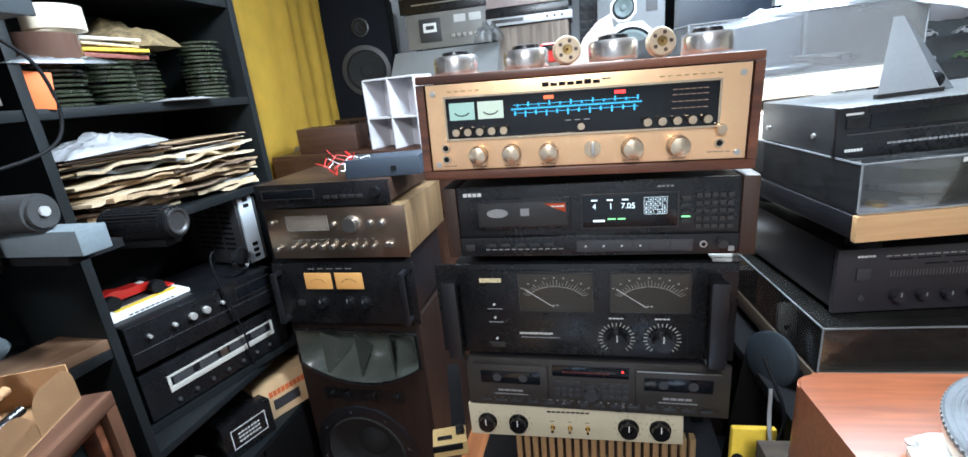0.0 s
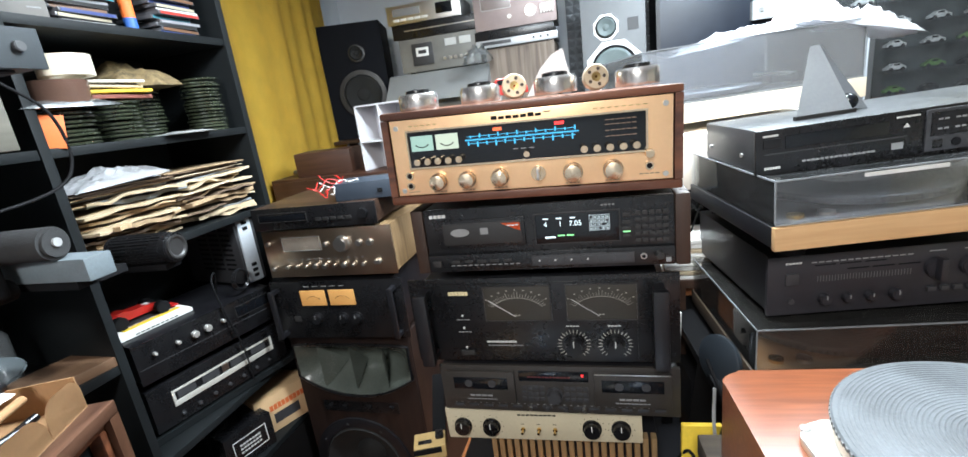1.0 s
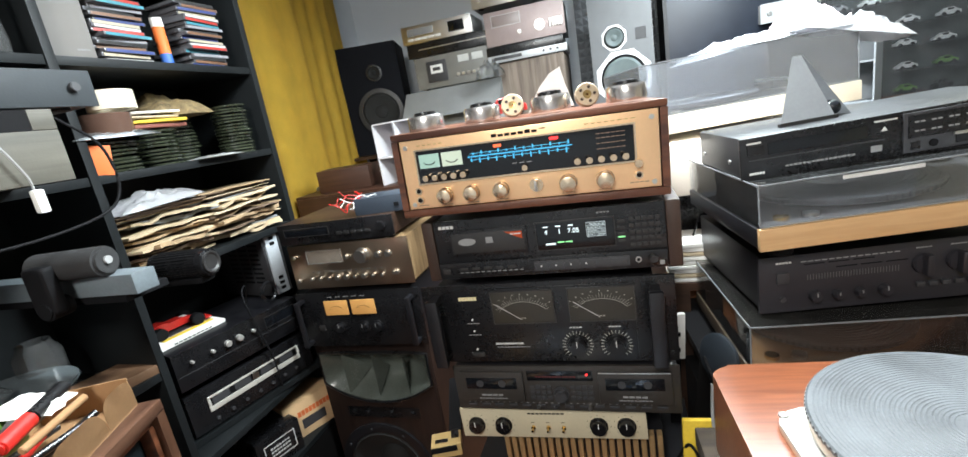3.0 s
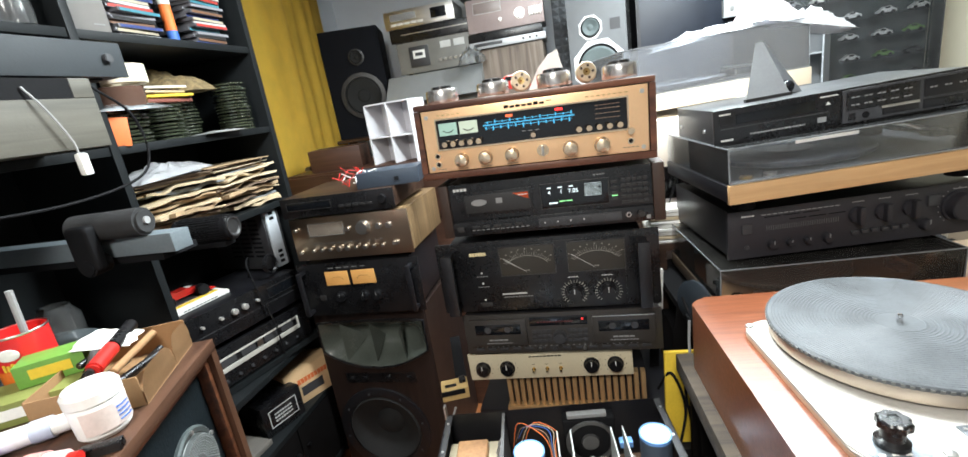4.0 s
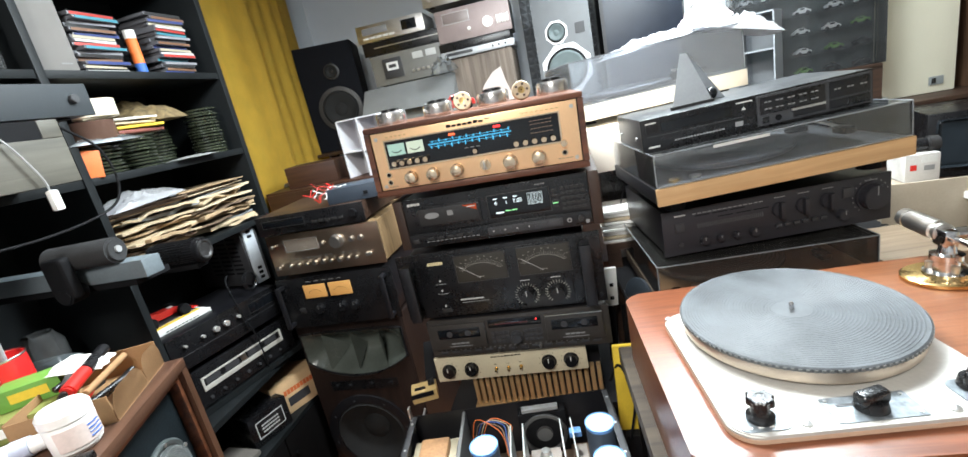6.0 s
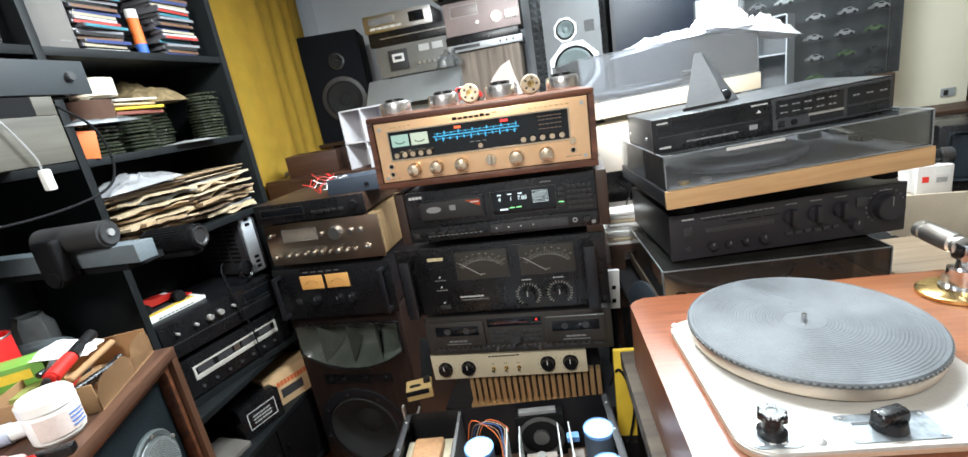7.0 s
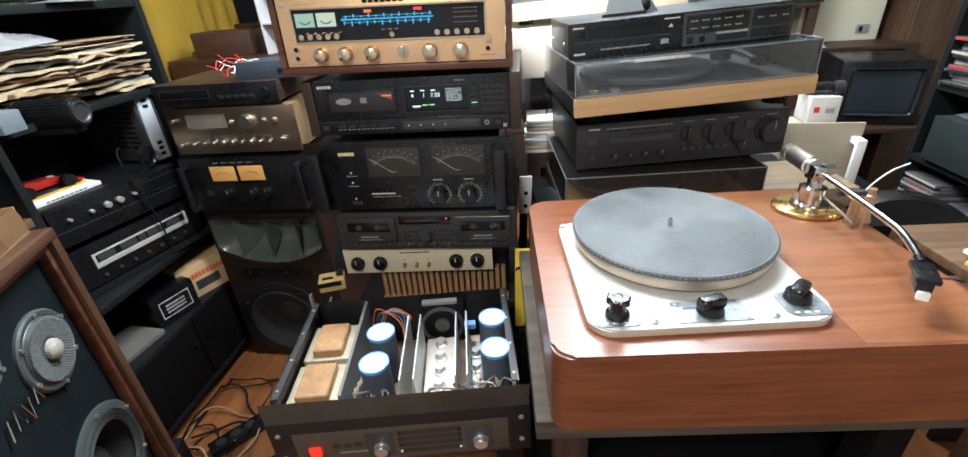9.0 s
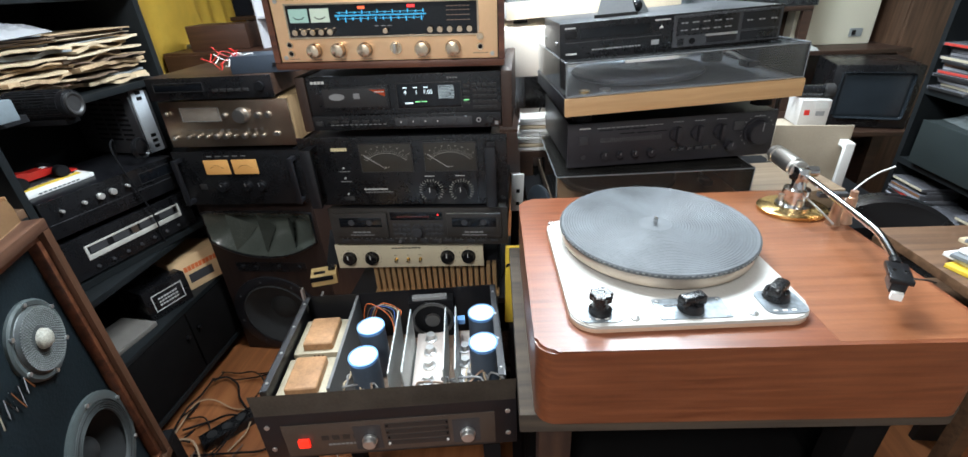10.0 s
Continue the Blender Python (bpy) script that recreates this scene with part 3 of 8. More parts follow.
def needle_meter(t, x0, x1, z0, z1, y=0.0):
    """A black needle meter with pale scale."""
    m = recess(t, x0, x1, z0, z1, 0.003, METERFACE, CHARCOAL, y=y, name="level_meter")
    yy = y - 0.0035
    cx, cz = (x0 + x1) / 2, z0 + (z1 - z0) * 0.06
    R = (z1 - z0) * 0.62
    b = bmesh.new()
    for a in np.linspace(-0.95, 0.95, 24):
        r0, r1 = R, R * (1.18 if round(a * 12) % 3 else 1.28)
        p, q = (cx + r0 * 1.35 * math.sin(a), cz + r0 * math.cos(a)), (cx + r1 * 1.35 * math.sin(a), cz + r1 * math.cos(a))
        tube(b, [(p[0], yy, p[1]), (q[0], yy, q[1])], 0.00035, 4)
    tube(b, [(cx + R * 1.35 * math.sin(a), yy, cz + R * math.cos(a)) for a in np.linspace(-0.95, 0.95, 20)], 0.0004, 4)
    for i in range(9):
        a = -0.85 + i * 0.21
        bx(b, cx + R * 1.8 * math.sin(a) - 0.002, cx + R * 1.8 * math.sin(a) + 0.001, yy - 0.0003, yy, cz + R * 1.36 * math.cos(a), cz + R * 1.36 * math.cos(a) + 0.002)
    part("scale", b, SCALEPRINT, m)
    b = bmesh.new()
    tube(b, [(cx - 0.004, yy - 0.0004, cz + 0.004), (x0 + 0.008, yy - 0.0004, cz + R * 0.9)], 0.0006, 5)
    part("needle", b, LIGHTPRINT, m)
    bars(m, cx - 0.005, yy, cz + 0.006, 2, 0.004, 0.002, 0.002, SCALEPRINT)
    return m


def meter_amp(m):
    w, h, d = 0.436, 0.182, 0.36
    t, fp = unit("power_amplifier", m, w, h, d, BLACK, BLACKPL, "black rack power amplifier with two needle meters", "power amplifier", ears=0.032, fp=0.006)
    part("centre_panel", box1(-0.178, 0.178, -0.004, 0, 0.012, 0.172, bev=0.001), BLACKPL, t)
    y = -0.004
    needle_meter(t, -0.098, 0.026, 0.098, 0.166, y)
    needle_meter(t, 0.056, 0.178, 0.098, 0.166, y)
    for x in (0.064, 0.138):
        k = knob(t, x, 0.046, 0.017, 0.018, BLACKPL, y=y, name="level_knob", pointer=LIGHTPRINT, skirt=0.020)
        b = bmesh.new()
        for i in range(21):
            a = radians(-140 + i * 14)
            tube(b, [(x + 0.0235 * math.sin(a), y - 0.0003, 0.046 + 0.0235 * math.cos(a)), (x + (0.031 if i % 2 else 0.0295) * math.sin(a), y - 0.0003, 0.046 + (0.031 if i % 2 else 0.0295) * math.cos(a))], 0.0008, 4)
        part("dial_marks", b, SCALEPRINT, k)
        bars(t, x - 0.012, y, 0.083, 4, 0.005, 0.002, 0.001, LIGHTPRINT)
    bars(t, -0.168, y, 0.150, 6, 0.0058, 0.008, 0.0008, mat("maker_gold", (0.65, 0.55, 0.32), 0.5), "maker_mark")
    bars(t, -0.103, y, 0.050, 7, 0.0075, 0.0035, 0.001, LIGHTPRINT, "model_print")
    bars(t, -0.101, y, 0.043, 10, 0.006, 0.0018, 0.001, MIDGREY)
    for z in (0.108, 0.082, 0.040):
        part("indicator", cy1(-0.145, y - 0.001, z, 0.0022, 0.003), LIGHTPRINT, t)
        bars(t, -0.158, y, z - 0.010, 4, 0.006, 0.0018, 0.001, MIDGREY)
    part("power_rocker", box1(-0.156, -0.130, y - 0.004, y, 0.023, 0.034, bev=0.001), CHARCOAL, t)
    for sx in (-1, 1):
        b = bmesh.new()
        x = sx * 0.214
        bx(b, x - 0.013, x + 0.013, -0.045, -0.030, 0.018, 0.166, bev=0.004)
        bx(b, x - 0.009, x + 0.009, -0.0305, 0, 0.020, 0.034)
        bx(b, x - 0.009, x + 0.009, -0.0305, 0, 0.150, 0.164)
        part("rack_handle", b, BLACK, t, "thick black rack handle")
        screws(t, [(sx * 0.238, 0.165), (sx * 0.238, 0.025)], 0.0045, BLACKPL)
    return t


meter_amp(pose(0.411, 1.045, 0.972, 0, 0, 1.0))


def double_deck(m):
    w, h, d = 0.458, 0.110, 0.30
    t, fp = unit("cassette_deck", m, w, h, d, BLACK, DECKGREY, "black double cassette deck with a red display lamp", "cassette deck")
    for sx in (-1, 1):
        x0 = -0.214 if sx < 0 else 0.076
        door = part("cassette_door", box1(x0, x0 + 0.138, -0.008, 0, 0.030, 0.100, bev=0.002), DECKGREY, t, "smoked cassette door")
        part("window", box1(x0 + 0.014, x0 + 0.124, -0.0095, -0.008, 0.062, 0.088, bev=0.001), DARKGLASS, door)
        bars(door, x0 + 0.045, -0.008, 0.045, 4, 0.010, 0.004, 0.002, MIDGREY)
        bars(door, x0 + 0.038, -0.008, 0.038, 9, 0.006, 0.0018, 0.001, MIDGREY)
        for k in range(2):
            part("reel_hub", cy1(x0 + 0.045 + 0.048 * k, -0.0102, 0.075, 0.008, 0.0012, seg=18), DARKGREY, door)
    recess(t, -0.068, 0.066, 0.078, 0.100, 0.002, DARKGLASS, name="display_window")
    part("record_lamp", box1(0.053, 0.0565, -0.004, -0.002, 0.0915, 0.0945), LEDRED, t, "glowing red record lamp")
    bars(t, -0.05, -0.002, 0.086, 12, 0.005, 0.003, 0.002, mat("dim_segments", (0.10, 0.02, 0.02), 0.5))
    part("door_trim", box1(0.078, 0.212, -0.0088, -0.008, 0.0985, 0.1005), SILVER, t)
    knob(t, 0.0, 0.048, 0.014, 0.016, DARKGREY, name="record_level_knob", skirt=0.017)
    for r in range(3):
        for i in range(4):
            for s in (-1, 1):
                xx = s * (0.024 + i * 0.0118)
                part("key", box1(xx - 0.0048, xx + 0.0048, -0.003, 0, 0.034 + r * 0.0125, 0.0425 + r * 0.0125, bev=0.0006), DARKGREY, t)
    for i in range(14):
        part("key", box1(-0.206 + i * 0.030, -0.187 + i * 0.030, -0.003, 0, 0.016, 0.022, bev=0.0006), DARKGREY, t)
    for x in (-0.05, -0.015, 0.02, 0.055):
        part("small_knob", cy1(x, -0.004, 0.018, 0.004, 0.008), SILVER if abs(x) > 0.03 else DARKGREY, t)
    bars(t, -0.206, 0, 0.024, 30, 0.004, 0.0016, 0.009, MIDGREY)
    return t


double_deck(pose(0.430, 1.040, 0.861, 0, 0, 0.8))


def preamp(m):
    w, h, d = 0.40, 0.076, 0.26
    t, fp = unit("preamplifier", m, w, h, d, BLACK, CREAM, "cream fronted valve preamplifier with four black knobs", "preamplifier", feet=0.006)
    for x in (-0.164, -0.102, 0.104, 0.160):
        knob(t, x, 0.036, 0.0165, 0.016, BLACKPL, name="knob", pointer=PAPERW, skirt=0.019)
        b = bmesh.new()
        for i in range(9):
            a = radians(-130 + i * 32)
            cy(b, x + 0.025 * math.sin(a), -0.0003, 0.036 + 0.025 * math.cos(a), 0.0009, 0.0006, seg=6)
        part("dial_dots", b, BLACKMATT, t)
    for x in (-0.036, -0.003, 0.030):
        b = bmesh.new()
        cy(b, x, -0.002, 0.030, 0.0045, 0.004, seg=16)
        cy(b, x, -0.009, 0.031, 0.0018, 0.014, seg=10, r2=0.0026)
        part("toggle_switch", b, BRASS, t)
        bars(t, x - 0.004, 0, 0.041, 2, 0.003, 0.0015, 0.001, BLACKMATT)
    bars(t, -0.045, 0, 0.062, 9, 0.007, 0.0035, 0.002, BLACKMATT, "model_print")
    return t


preamp(pose(0.392, 1.056, 0.783, 0, 1.0 * -1, 1.5))


def finned_unit(m):
    t = thing("finned_amplifier", m, "gold coloured amplifier case with upright cooling fins", "amplifier")
    w, h = 0.35, 0.105
    gm = mat("dull_gold_metal", (0.55, 0.37, 0.19), 0.42, 0.6, var=0.2)
    part("body", box1(-w / 2, w / 2, 0.02, 0.28, 0.0, h, bev=0.002), BLACK, t)
    part("base_lip", box1(-w / 2 - 0.004, w / 2 + 0.004, -0.006, 0.02, -0.0, 0.014, bev=0.002), gm, t)
    fin = part("fin", box1(-0.0056, 0.0056, 0, 0.02, 0.0145, h, bev=0.002), gm, t, "", pose(-w / 2 + 0.008, 0, 0))
    for i in range(1, 21):
        twin(fin, "fin", t, pose(-w / 2 + 0.008 + i * 0.0167, 0, 0))
    return t


finned_unit(pose(0.448, 1.085, 0.672, 0, 0, 2))


def stand(name, m, w, d, h, label, legs=0.03, material=None, shelf=None):
    t = thing(name, m, label, "stand")
    mt = material or BLACK
    part("top", box1(-w / 2, w / 2, 0, d, h - 0.02, h, bev=0.002), mt, t)
    for sx in (-1, 1):
        for yy in (legs / 2, d - legs / 2):
            part("leg", box1(sx * (w / 2 - legs / 2) - legs / 2, sx * (w / 2 - legs / 2) + legs / 2, yy - legs / 2, yy + legs / 2, 0, h - 0.0205), mt, t)
    for z in shelf or ():
        part("shelf", box1(-w / 2 + legs, w / 2 - legs, 0.01, d - 0.01, z, z + 0.016), mt, t)
    return t


stand("equipment_stand", pose(0.44, 1.08, 0), 0.5, 0.36, 0.672, "black equipment stand under the amplifier stack", shelf=(0.12, 0.38))
for z, lab in ((0.137, "black amplifier on the lower shelf of the stand"), (0.397, "black tuner on the middle shelf of the stand")):
    unit("amplifier", pose(0.44, 1.095, z), 0.42, 0.14, 0.3, BLACK, BLACKPL, lab, "amplifier")


# knobs, pulley and cups standing on the receiver
def cup(m, r=0.034, h=0.027):
    t = thing("turned_metal_cup", m, "polished aluminium record weight with a black rubber top", "record weight", "weights on the receiver")
    b = bmesh.new()
    lathe(b, [(0.0, 0), (r, 0), (r * 1.02, h * 0.1), (r * 1.02, h * 0.82), (r * 0.94, h), (0.0, h)], seg=36)
    part("body", b, mat("turned_steel", (0.56, 0.54, 0.52), 0.24, 0.9, var=0.08, rvar=0.05), t)
    b = bmesh.new()
    lathe(b, [(0.0, h), (r * 0.62, h + 0.0005), (r * 0.6, h + 0.006), (r * 0.3, h + 0.008), (0.0, h + 0.008)], seg=30)
    part("cap", b, BLACKPL, t)
    return t


TOPZ = 1.471
for x, y, s, dz in ((0.235, 1.062, 1.0, 0.001), (0.345, 1.075, 1.0, 0.0), (0.475, 1.07, 1.02, -0.001), (0.605, 1.08, 1.0, -0.004)):
    cup(pose(x, y, TOPZ + dz + 0.0005) @ Matrix.Scale(s, 4))


def brass_wheel(m):
    t = thing("brass_trinket", m, "small round brass-hubbed trinket on edge on the receiver", "trinket", "trinkets on the receiver")
    b = bmesh.new()
    lathe(b, [(0.0075, -0.007), (0.0185, -0.007), (0.0205, -0.004), (0.0205, 0.004), (0.0185, 0.007), (0.0075, 0.007), (0.0075, -0.007)], seg=30)
    part("rim", b, mat("pale_rim", (0.50, 0.40, 0.28), 0.35, 0.5), t)
    b = bmesh.new()
    lathe(b, [(0.002, -0.006), (0.0073, -0.0062), (0.0073, 0.0062), (0.002, 0.006)], seg=20)
    part("hub", b, BRASS, t)
    for i in range(5):
        a = i * 2 * math.pi / 5
        part("spoke_hole", cy1(0.0125 * math.cos(a), 0.0125 * math.sin(a), 0.0072, 0.0028, 0.001, axis="z", seg=12), DARKWOOD, t)
    return t


for x, y in ((0.408, 1.06), (0.54, 1.06)):
    brass_wheel(pose(x, y, TOPZ + 0.0195 - (x - 0.4) * 0.02, 80, 0, 15))


def fin_shape():
    b = bmesh.new()
    pts = [(0, 0), (0.10, 0.0), (0.085, 0.05), (0.078, 0.085), (0.055, 0.075), (0.03, 0.05)]
    b.faces.new([b.verts.new((x, 0, z)) for x, z in pts])
    bmesh.ops.solidify(b, geom=b.faces[:], thickness=0.004)
    return b


solid("white_card_fin", fin_shape(), PAPERW, pose(0.40, 1.25, TOPZ, 0, 0, 5), "white card cut in a curved fin shape on the receiver", "card")


def toy_car(name, m, colour, label, length=0.10, group=""):
    t = thing(name, m, label, "toy car", group)
    L, W = length, length * 0.42
    b = bmesh.new()
    pts = [(-0.5, 0.10), (-0.5, 0.24), (-0.30, 0.29), (-0.16, 0.44), (0.12, 0.45), (0.28, 0.30), (0.48, 0.25), (0.5, 0.10)]
    a = [b.verts.new((x * L, -W / 2, z * L)) for x, z in pts]
    c = [b.verts.new((x * L, W / 2, z * L)) for x, z in pts]
    n = len(pts)
    b.faces.new(a)
    b.faces.new(c[::-1])
    for i in range(n):
        b.faces.new((a[i], c[i], c[(i + 1) % n], a[(i + 1) % n]))
    bmesh.ops.bevel(b, geom=b.edges[:], offset=L * 0.015, segments=1, affect="EDGES")
    body = part("body", b, colour, t)
    part("windows", box1(-0.15 * L, 0.13 * L, -W / 2 - 0.0008, W / 2 + 0.0008, 0.31 * L, 0.41 * L), DARKGLASS, body)
    for x in (-0.3, 0.3):
        for s in (-1, 1):
            part("wheel", cy1(x * L, s * W * 0.47, 0.11 * L, 0.11 * L, W * 0.16, seg=18), BLACKMATT, t)
    return t


toy_car("toy_car", pose(0.375, 1.15, TOPZ, 0, 0, 10), RED, "small red toy car on the receiver", 0.085)


# ---- left stack ----
def silver_amp(m):
    w, h, d = 0.455, 0.165, 0.36
    t, fp = unit("integrated_amplifier", m, w, h, d, wood("brown_veneer_side", (0.10, 0.060, 0.028), (0.24, 0.155, 0.080), 0.35, 2, 1.0), mat("champagne_front", (0.50, 0.395, 0.30), 0.32, 1.0, var=0.08), "brushed silver integrated amplifier with rows of small knobs", "amplifier")
    recess(t, -0.155, -0.020, 0.098, 0.142, 0.002, mat("dusky_window", (0.20, 0.17, 0.14), 0.25), STEEL, name="scale_window")
    for x, r in ((0.060, 0.024), (0.118, 0.010), (0.155, 0.010), (0.0, 0.008)):
        knob(t, x, 0.115, r, 0.022 if r > 0.02 else 0.014, SILVER, skirt=r * 1.1)
    for i in range(9):
        x = -0.150 + i * 0.034
        r = 0.0095 if i in (3, 4, 6) else 0.006
        knob(t, x, 0.045, r, 0.016, SILVER)
    for x, z in ((0.165, 0.05), (0.175, 0.05), (-0.205, 0.125), (-0.205, 0.040)):
        knob(t, x, z, 0.0075, 0.012, SILVER, name="push_button")
    bars(t, -0.15, 0, 0.066, 12, 0.010, 0.0018, 0.014, MIDGREY)
    return t


silver_amp(pose(-0.318, 1.492, 0.987, 0, 0, 1.0))


def amber_amp(m):
    w, h, d = 0.42, 0.214, 0.36
    t, fp = unit("power_amplifier", m, w, h, d, BLACK, BLACKPL, "black rack power amplifier with amber lit level meters", "power amplifier", ears=0.03)
    for x0 in (-0.128, -0.022):
        mm = part("level_meter", box1(x0, x0 + 0.092, -0.003, 0.001, 0.128, 0.182, bev=0.001), METERORANGE, t, "amber lit level meter")
        b = bmesh.new()
        tube(b, [(x0 + 0.046 + 0.034 * math.sin(a), -0.0034, 0.128 + 0.034 * math.cos(a)) for a in np.linspace(-0.9, 0.9, 12)], 0.0005, 4)
        part("scale", b, BLACKMATT, mm)
    for x in (-0.082, 0.012, 0.064):
        knob(t, x, 0.080, 0.018, 0.016, BLACKPL, pointer=MIDGREY, skirt=0.022)
    part("power_rocker", box1(-0.17, -0.145, -0.004, 0, 0.07, 0.09, bev=0.001), CHARCOAL, t)
    for sx in (-1, 1):
        b = bmesh.new()
        x = sx * 0.212
        bx(b, x - 0.009, x + 0.009, -0.042, -0.030, 0.022, 0.194, bev=0.004)
        bx(b, x - 0.007, x + 0.007, -0.0305, 0, 0.024, 0.036)
        bx(b, x - 0.007, x + 0.007, -0.0305, 0, 0.180, 0.192)
        part("rack_handle", b, BLACK, t)
        screws(t, [(sx * 0.232, 0.19), (sx * 0.232, 0.03)], 0.004, BLACKPL)
    bars(t, -0.11, 0, 0.194, 5, 0.02, 0.003, 0.012, MIDGREY)
    return t


amber_amp(pose(-0.328, 1.495, 0.762, 0, 0, 1.5))


def horn_speaker(m):
    w, h, d = 0.48, 0.755, 0.42
    t = thing("horn_loudspeaker", m, "dark brown floor-standing loudspeaker with black horn and large woofer", "loudspeaker")
    part("cabinet", open_case(-w / 2, w / 2, 0.0, d, 0, h), BROWN, t)
    def horn_line(u):
        return 0.505 + 0.075 * abs(u) ** 2.2, 0.700 + 0.006 * (1 - u * u)
    mouth = [(u * 0.220, horn_line(u)[0]) for u in np.linspace(-1, 1, 22)] + [(u * 0.220, horn_line(u)[1]) for u in np.linspace(1, -1, 22)]
    part("baffle", holed_plate(-w / 2 + 0.004, w / 2 - 0.004, 0.004, h - 0.004, [mouth, ring_of(-0.035, 0.205, 0.158)], -0.004, 0.004), BROWN, t)
    b = bmesh.new()
    nx, nz = 24, 10
    grid = []
    for i in range(nx + 1):
        u = -1 + 2 * i / nx
        row = []
        for k in range(nz + 1):
            v = k / nz
            zt = 0.700 + 0.006 * (1 - u * u)
            zb = 0.505 + 0.075 * abs(u) ** 2.2
            e = math.sin(math.pi * v) * (1 - u ** 4)
            row.append(b.verts.new((u * 0.222, -0.012 + 0.10 * e, zb + (zt - zb) * v)))
        grid.append(row)
    for i in range(nx):
        for k in range(nz):
            b.faces.new((grid[i][k], grid[i + 1][k], grid[i + 1][k + 1], grid[i][k + 1]))
    horn = part("horn", b, HORN, t, "glossy black radial horn")
    for x, top in ((-0.10, -0.13), (0.0, 0.0), (0.10, 0.13)):
        b = bmesh.new()
        q = [(x * 0.8 - 0.012, 0.085, 0.60), (x * 0.8 + 0.012, 0.085, 0.60), (top, -0.006, 0.525), (top, -0.006, 0.698)]
        v = [b.verts.new(p) for p in q]
        for f in ((0, 2, 3), (1, 3, 2), (0, 3, 1), (0, 1, 2)):
            b.faces.new([v[i] for i in f])
        part("vane", b, HORN, horn)
    b = bmesh.new()
    edge = [(u * 0.226, -0.01, 0.502 + 0.075 * abs(u) ** 2.2) for u in np.linspace(-1, 1, 20)]
    edge += [(u * 0.226, -0.01, 0.705 + 0.006 * (1 - u * u)) for u in np.linspace(1, -1, 20)]
    tube(b, edge + edge[:1], 0.006, 6)
    part("horn_rim", b, BLACKPL, horn)
    c = pose(-0.035, -0.004, 0.205, 90, 0, 0)
    b = bmesh.new()
    lathe(b, [(0.198, 0.0), (0.198, 0.008), (0.185, 0.010), (0.160, 0.008), (0.156, 0.0)], c, 48)
    wf = part("woofer_frame", b, BLACK, t, "black woofer frame")
    b = bmesh.new()
    lathe(b, [(0.158, 0.002), (0.150, 0.010), (0.140, 0.004), (0.062, -0.050), (0.056, -0.042), (0.03, -0.028), (0.0, -0.024)], c, 48)
    part("cone", b, CONE, wf)
    for i in range(8):
        a = i * math.pi / 4 + 0.2
        b = bmesh.new()
        cy(b, -0.035 + 0.176 * math.cos(a), -0.014, 0.205 + 0.176 * math.sin(a), 0.0045, 0.006, seg=12)
        part("bolt", b, DARKGREY, wf)
    for x in (-0.13, -0.07, 0.03, 0.12):
        knob(t, x, 0.452, 0.011, 0.012, BLACKPL, y=-0.004, name="control_knob")
    part("control_plate", box1(-0.16, 0.15, -0.0065, -0.004, 0.430, 0.474), BLACKPL, t)
    return t


horn_speaker(pose(-0.362, 1.558, 0, 0, 0, 0))

t, fp = unit("disc_player", pose(-0.335, 1.478, 1.153, 0, 0, 1.5), 0.43, 0.078, 0.34, DARKWOODX, BLACKPL, "slim black disc player topped with a dark board", "disc player")
recess(t, -0.19, -0.02, 0.035, 0.06, 0.002, DARKGLASS, CHARCOAL, name="tray_front")
knob(t, 0.175, 0.045, 0.016, 0.012, BLACKPL)
for i in range(5):
    part("key", box1(0.01 + i * 0.026, 0.03 + i * 0.026, -0.003, 0, 0.03, 0.04, bev=0.0006), CHARCOAL, t)

t = thing("power_supply", pose(-0.160, 1.515, 1.2315, 0, 0, 10), "small blue-black power supply box with bare red wires", "power supply")
part("case", box1(-0.095, 0.125, 0, 0.12, 0, 0.055, bev=0.003), mat("slate_case", (0.03, 0.04, 0.055), 0.4), t)
part("switch", box1(0.04, 0.055, -0.003, 0.0, 0.018, 0.03), BLACKMATT, t)
rng = random.Random(4)
for i in range(9):
    p = Vector((-0.075 + rng.uniform(-0.01, 0.01), 0.05, 0.056))
    pts = [p]
    for k in range(4):
        p = p + Vector((rng.uniform(-0.038, 0.018), rng.uniform(-0.04, 0.03), rng.uniform(-0.024, 0.026)))
        p.z = max(p.z, 0.006)
        pts.append(p)
    part("wire", tube(bmesh.new(), curve_pts(pts, 14), 0.0013, 6), RED if i % 3 else PAPERW, t, "thin loose wire")


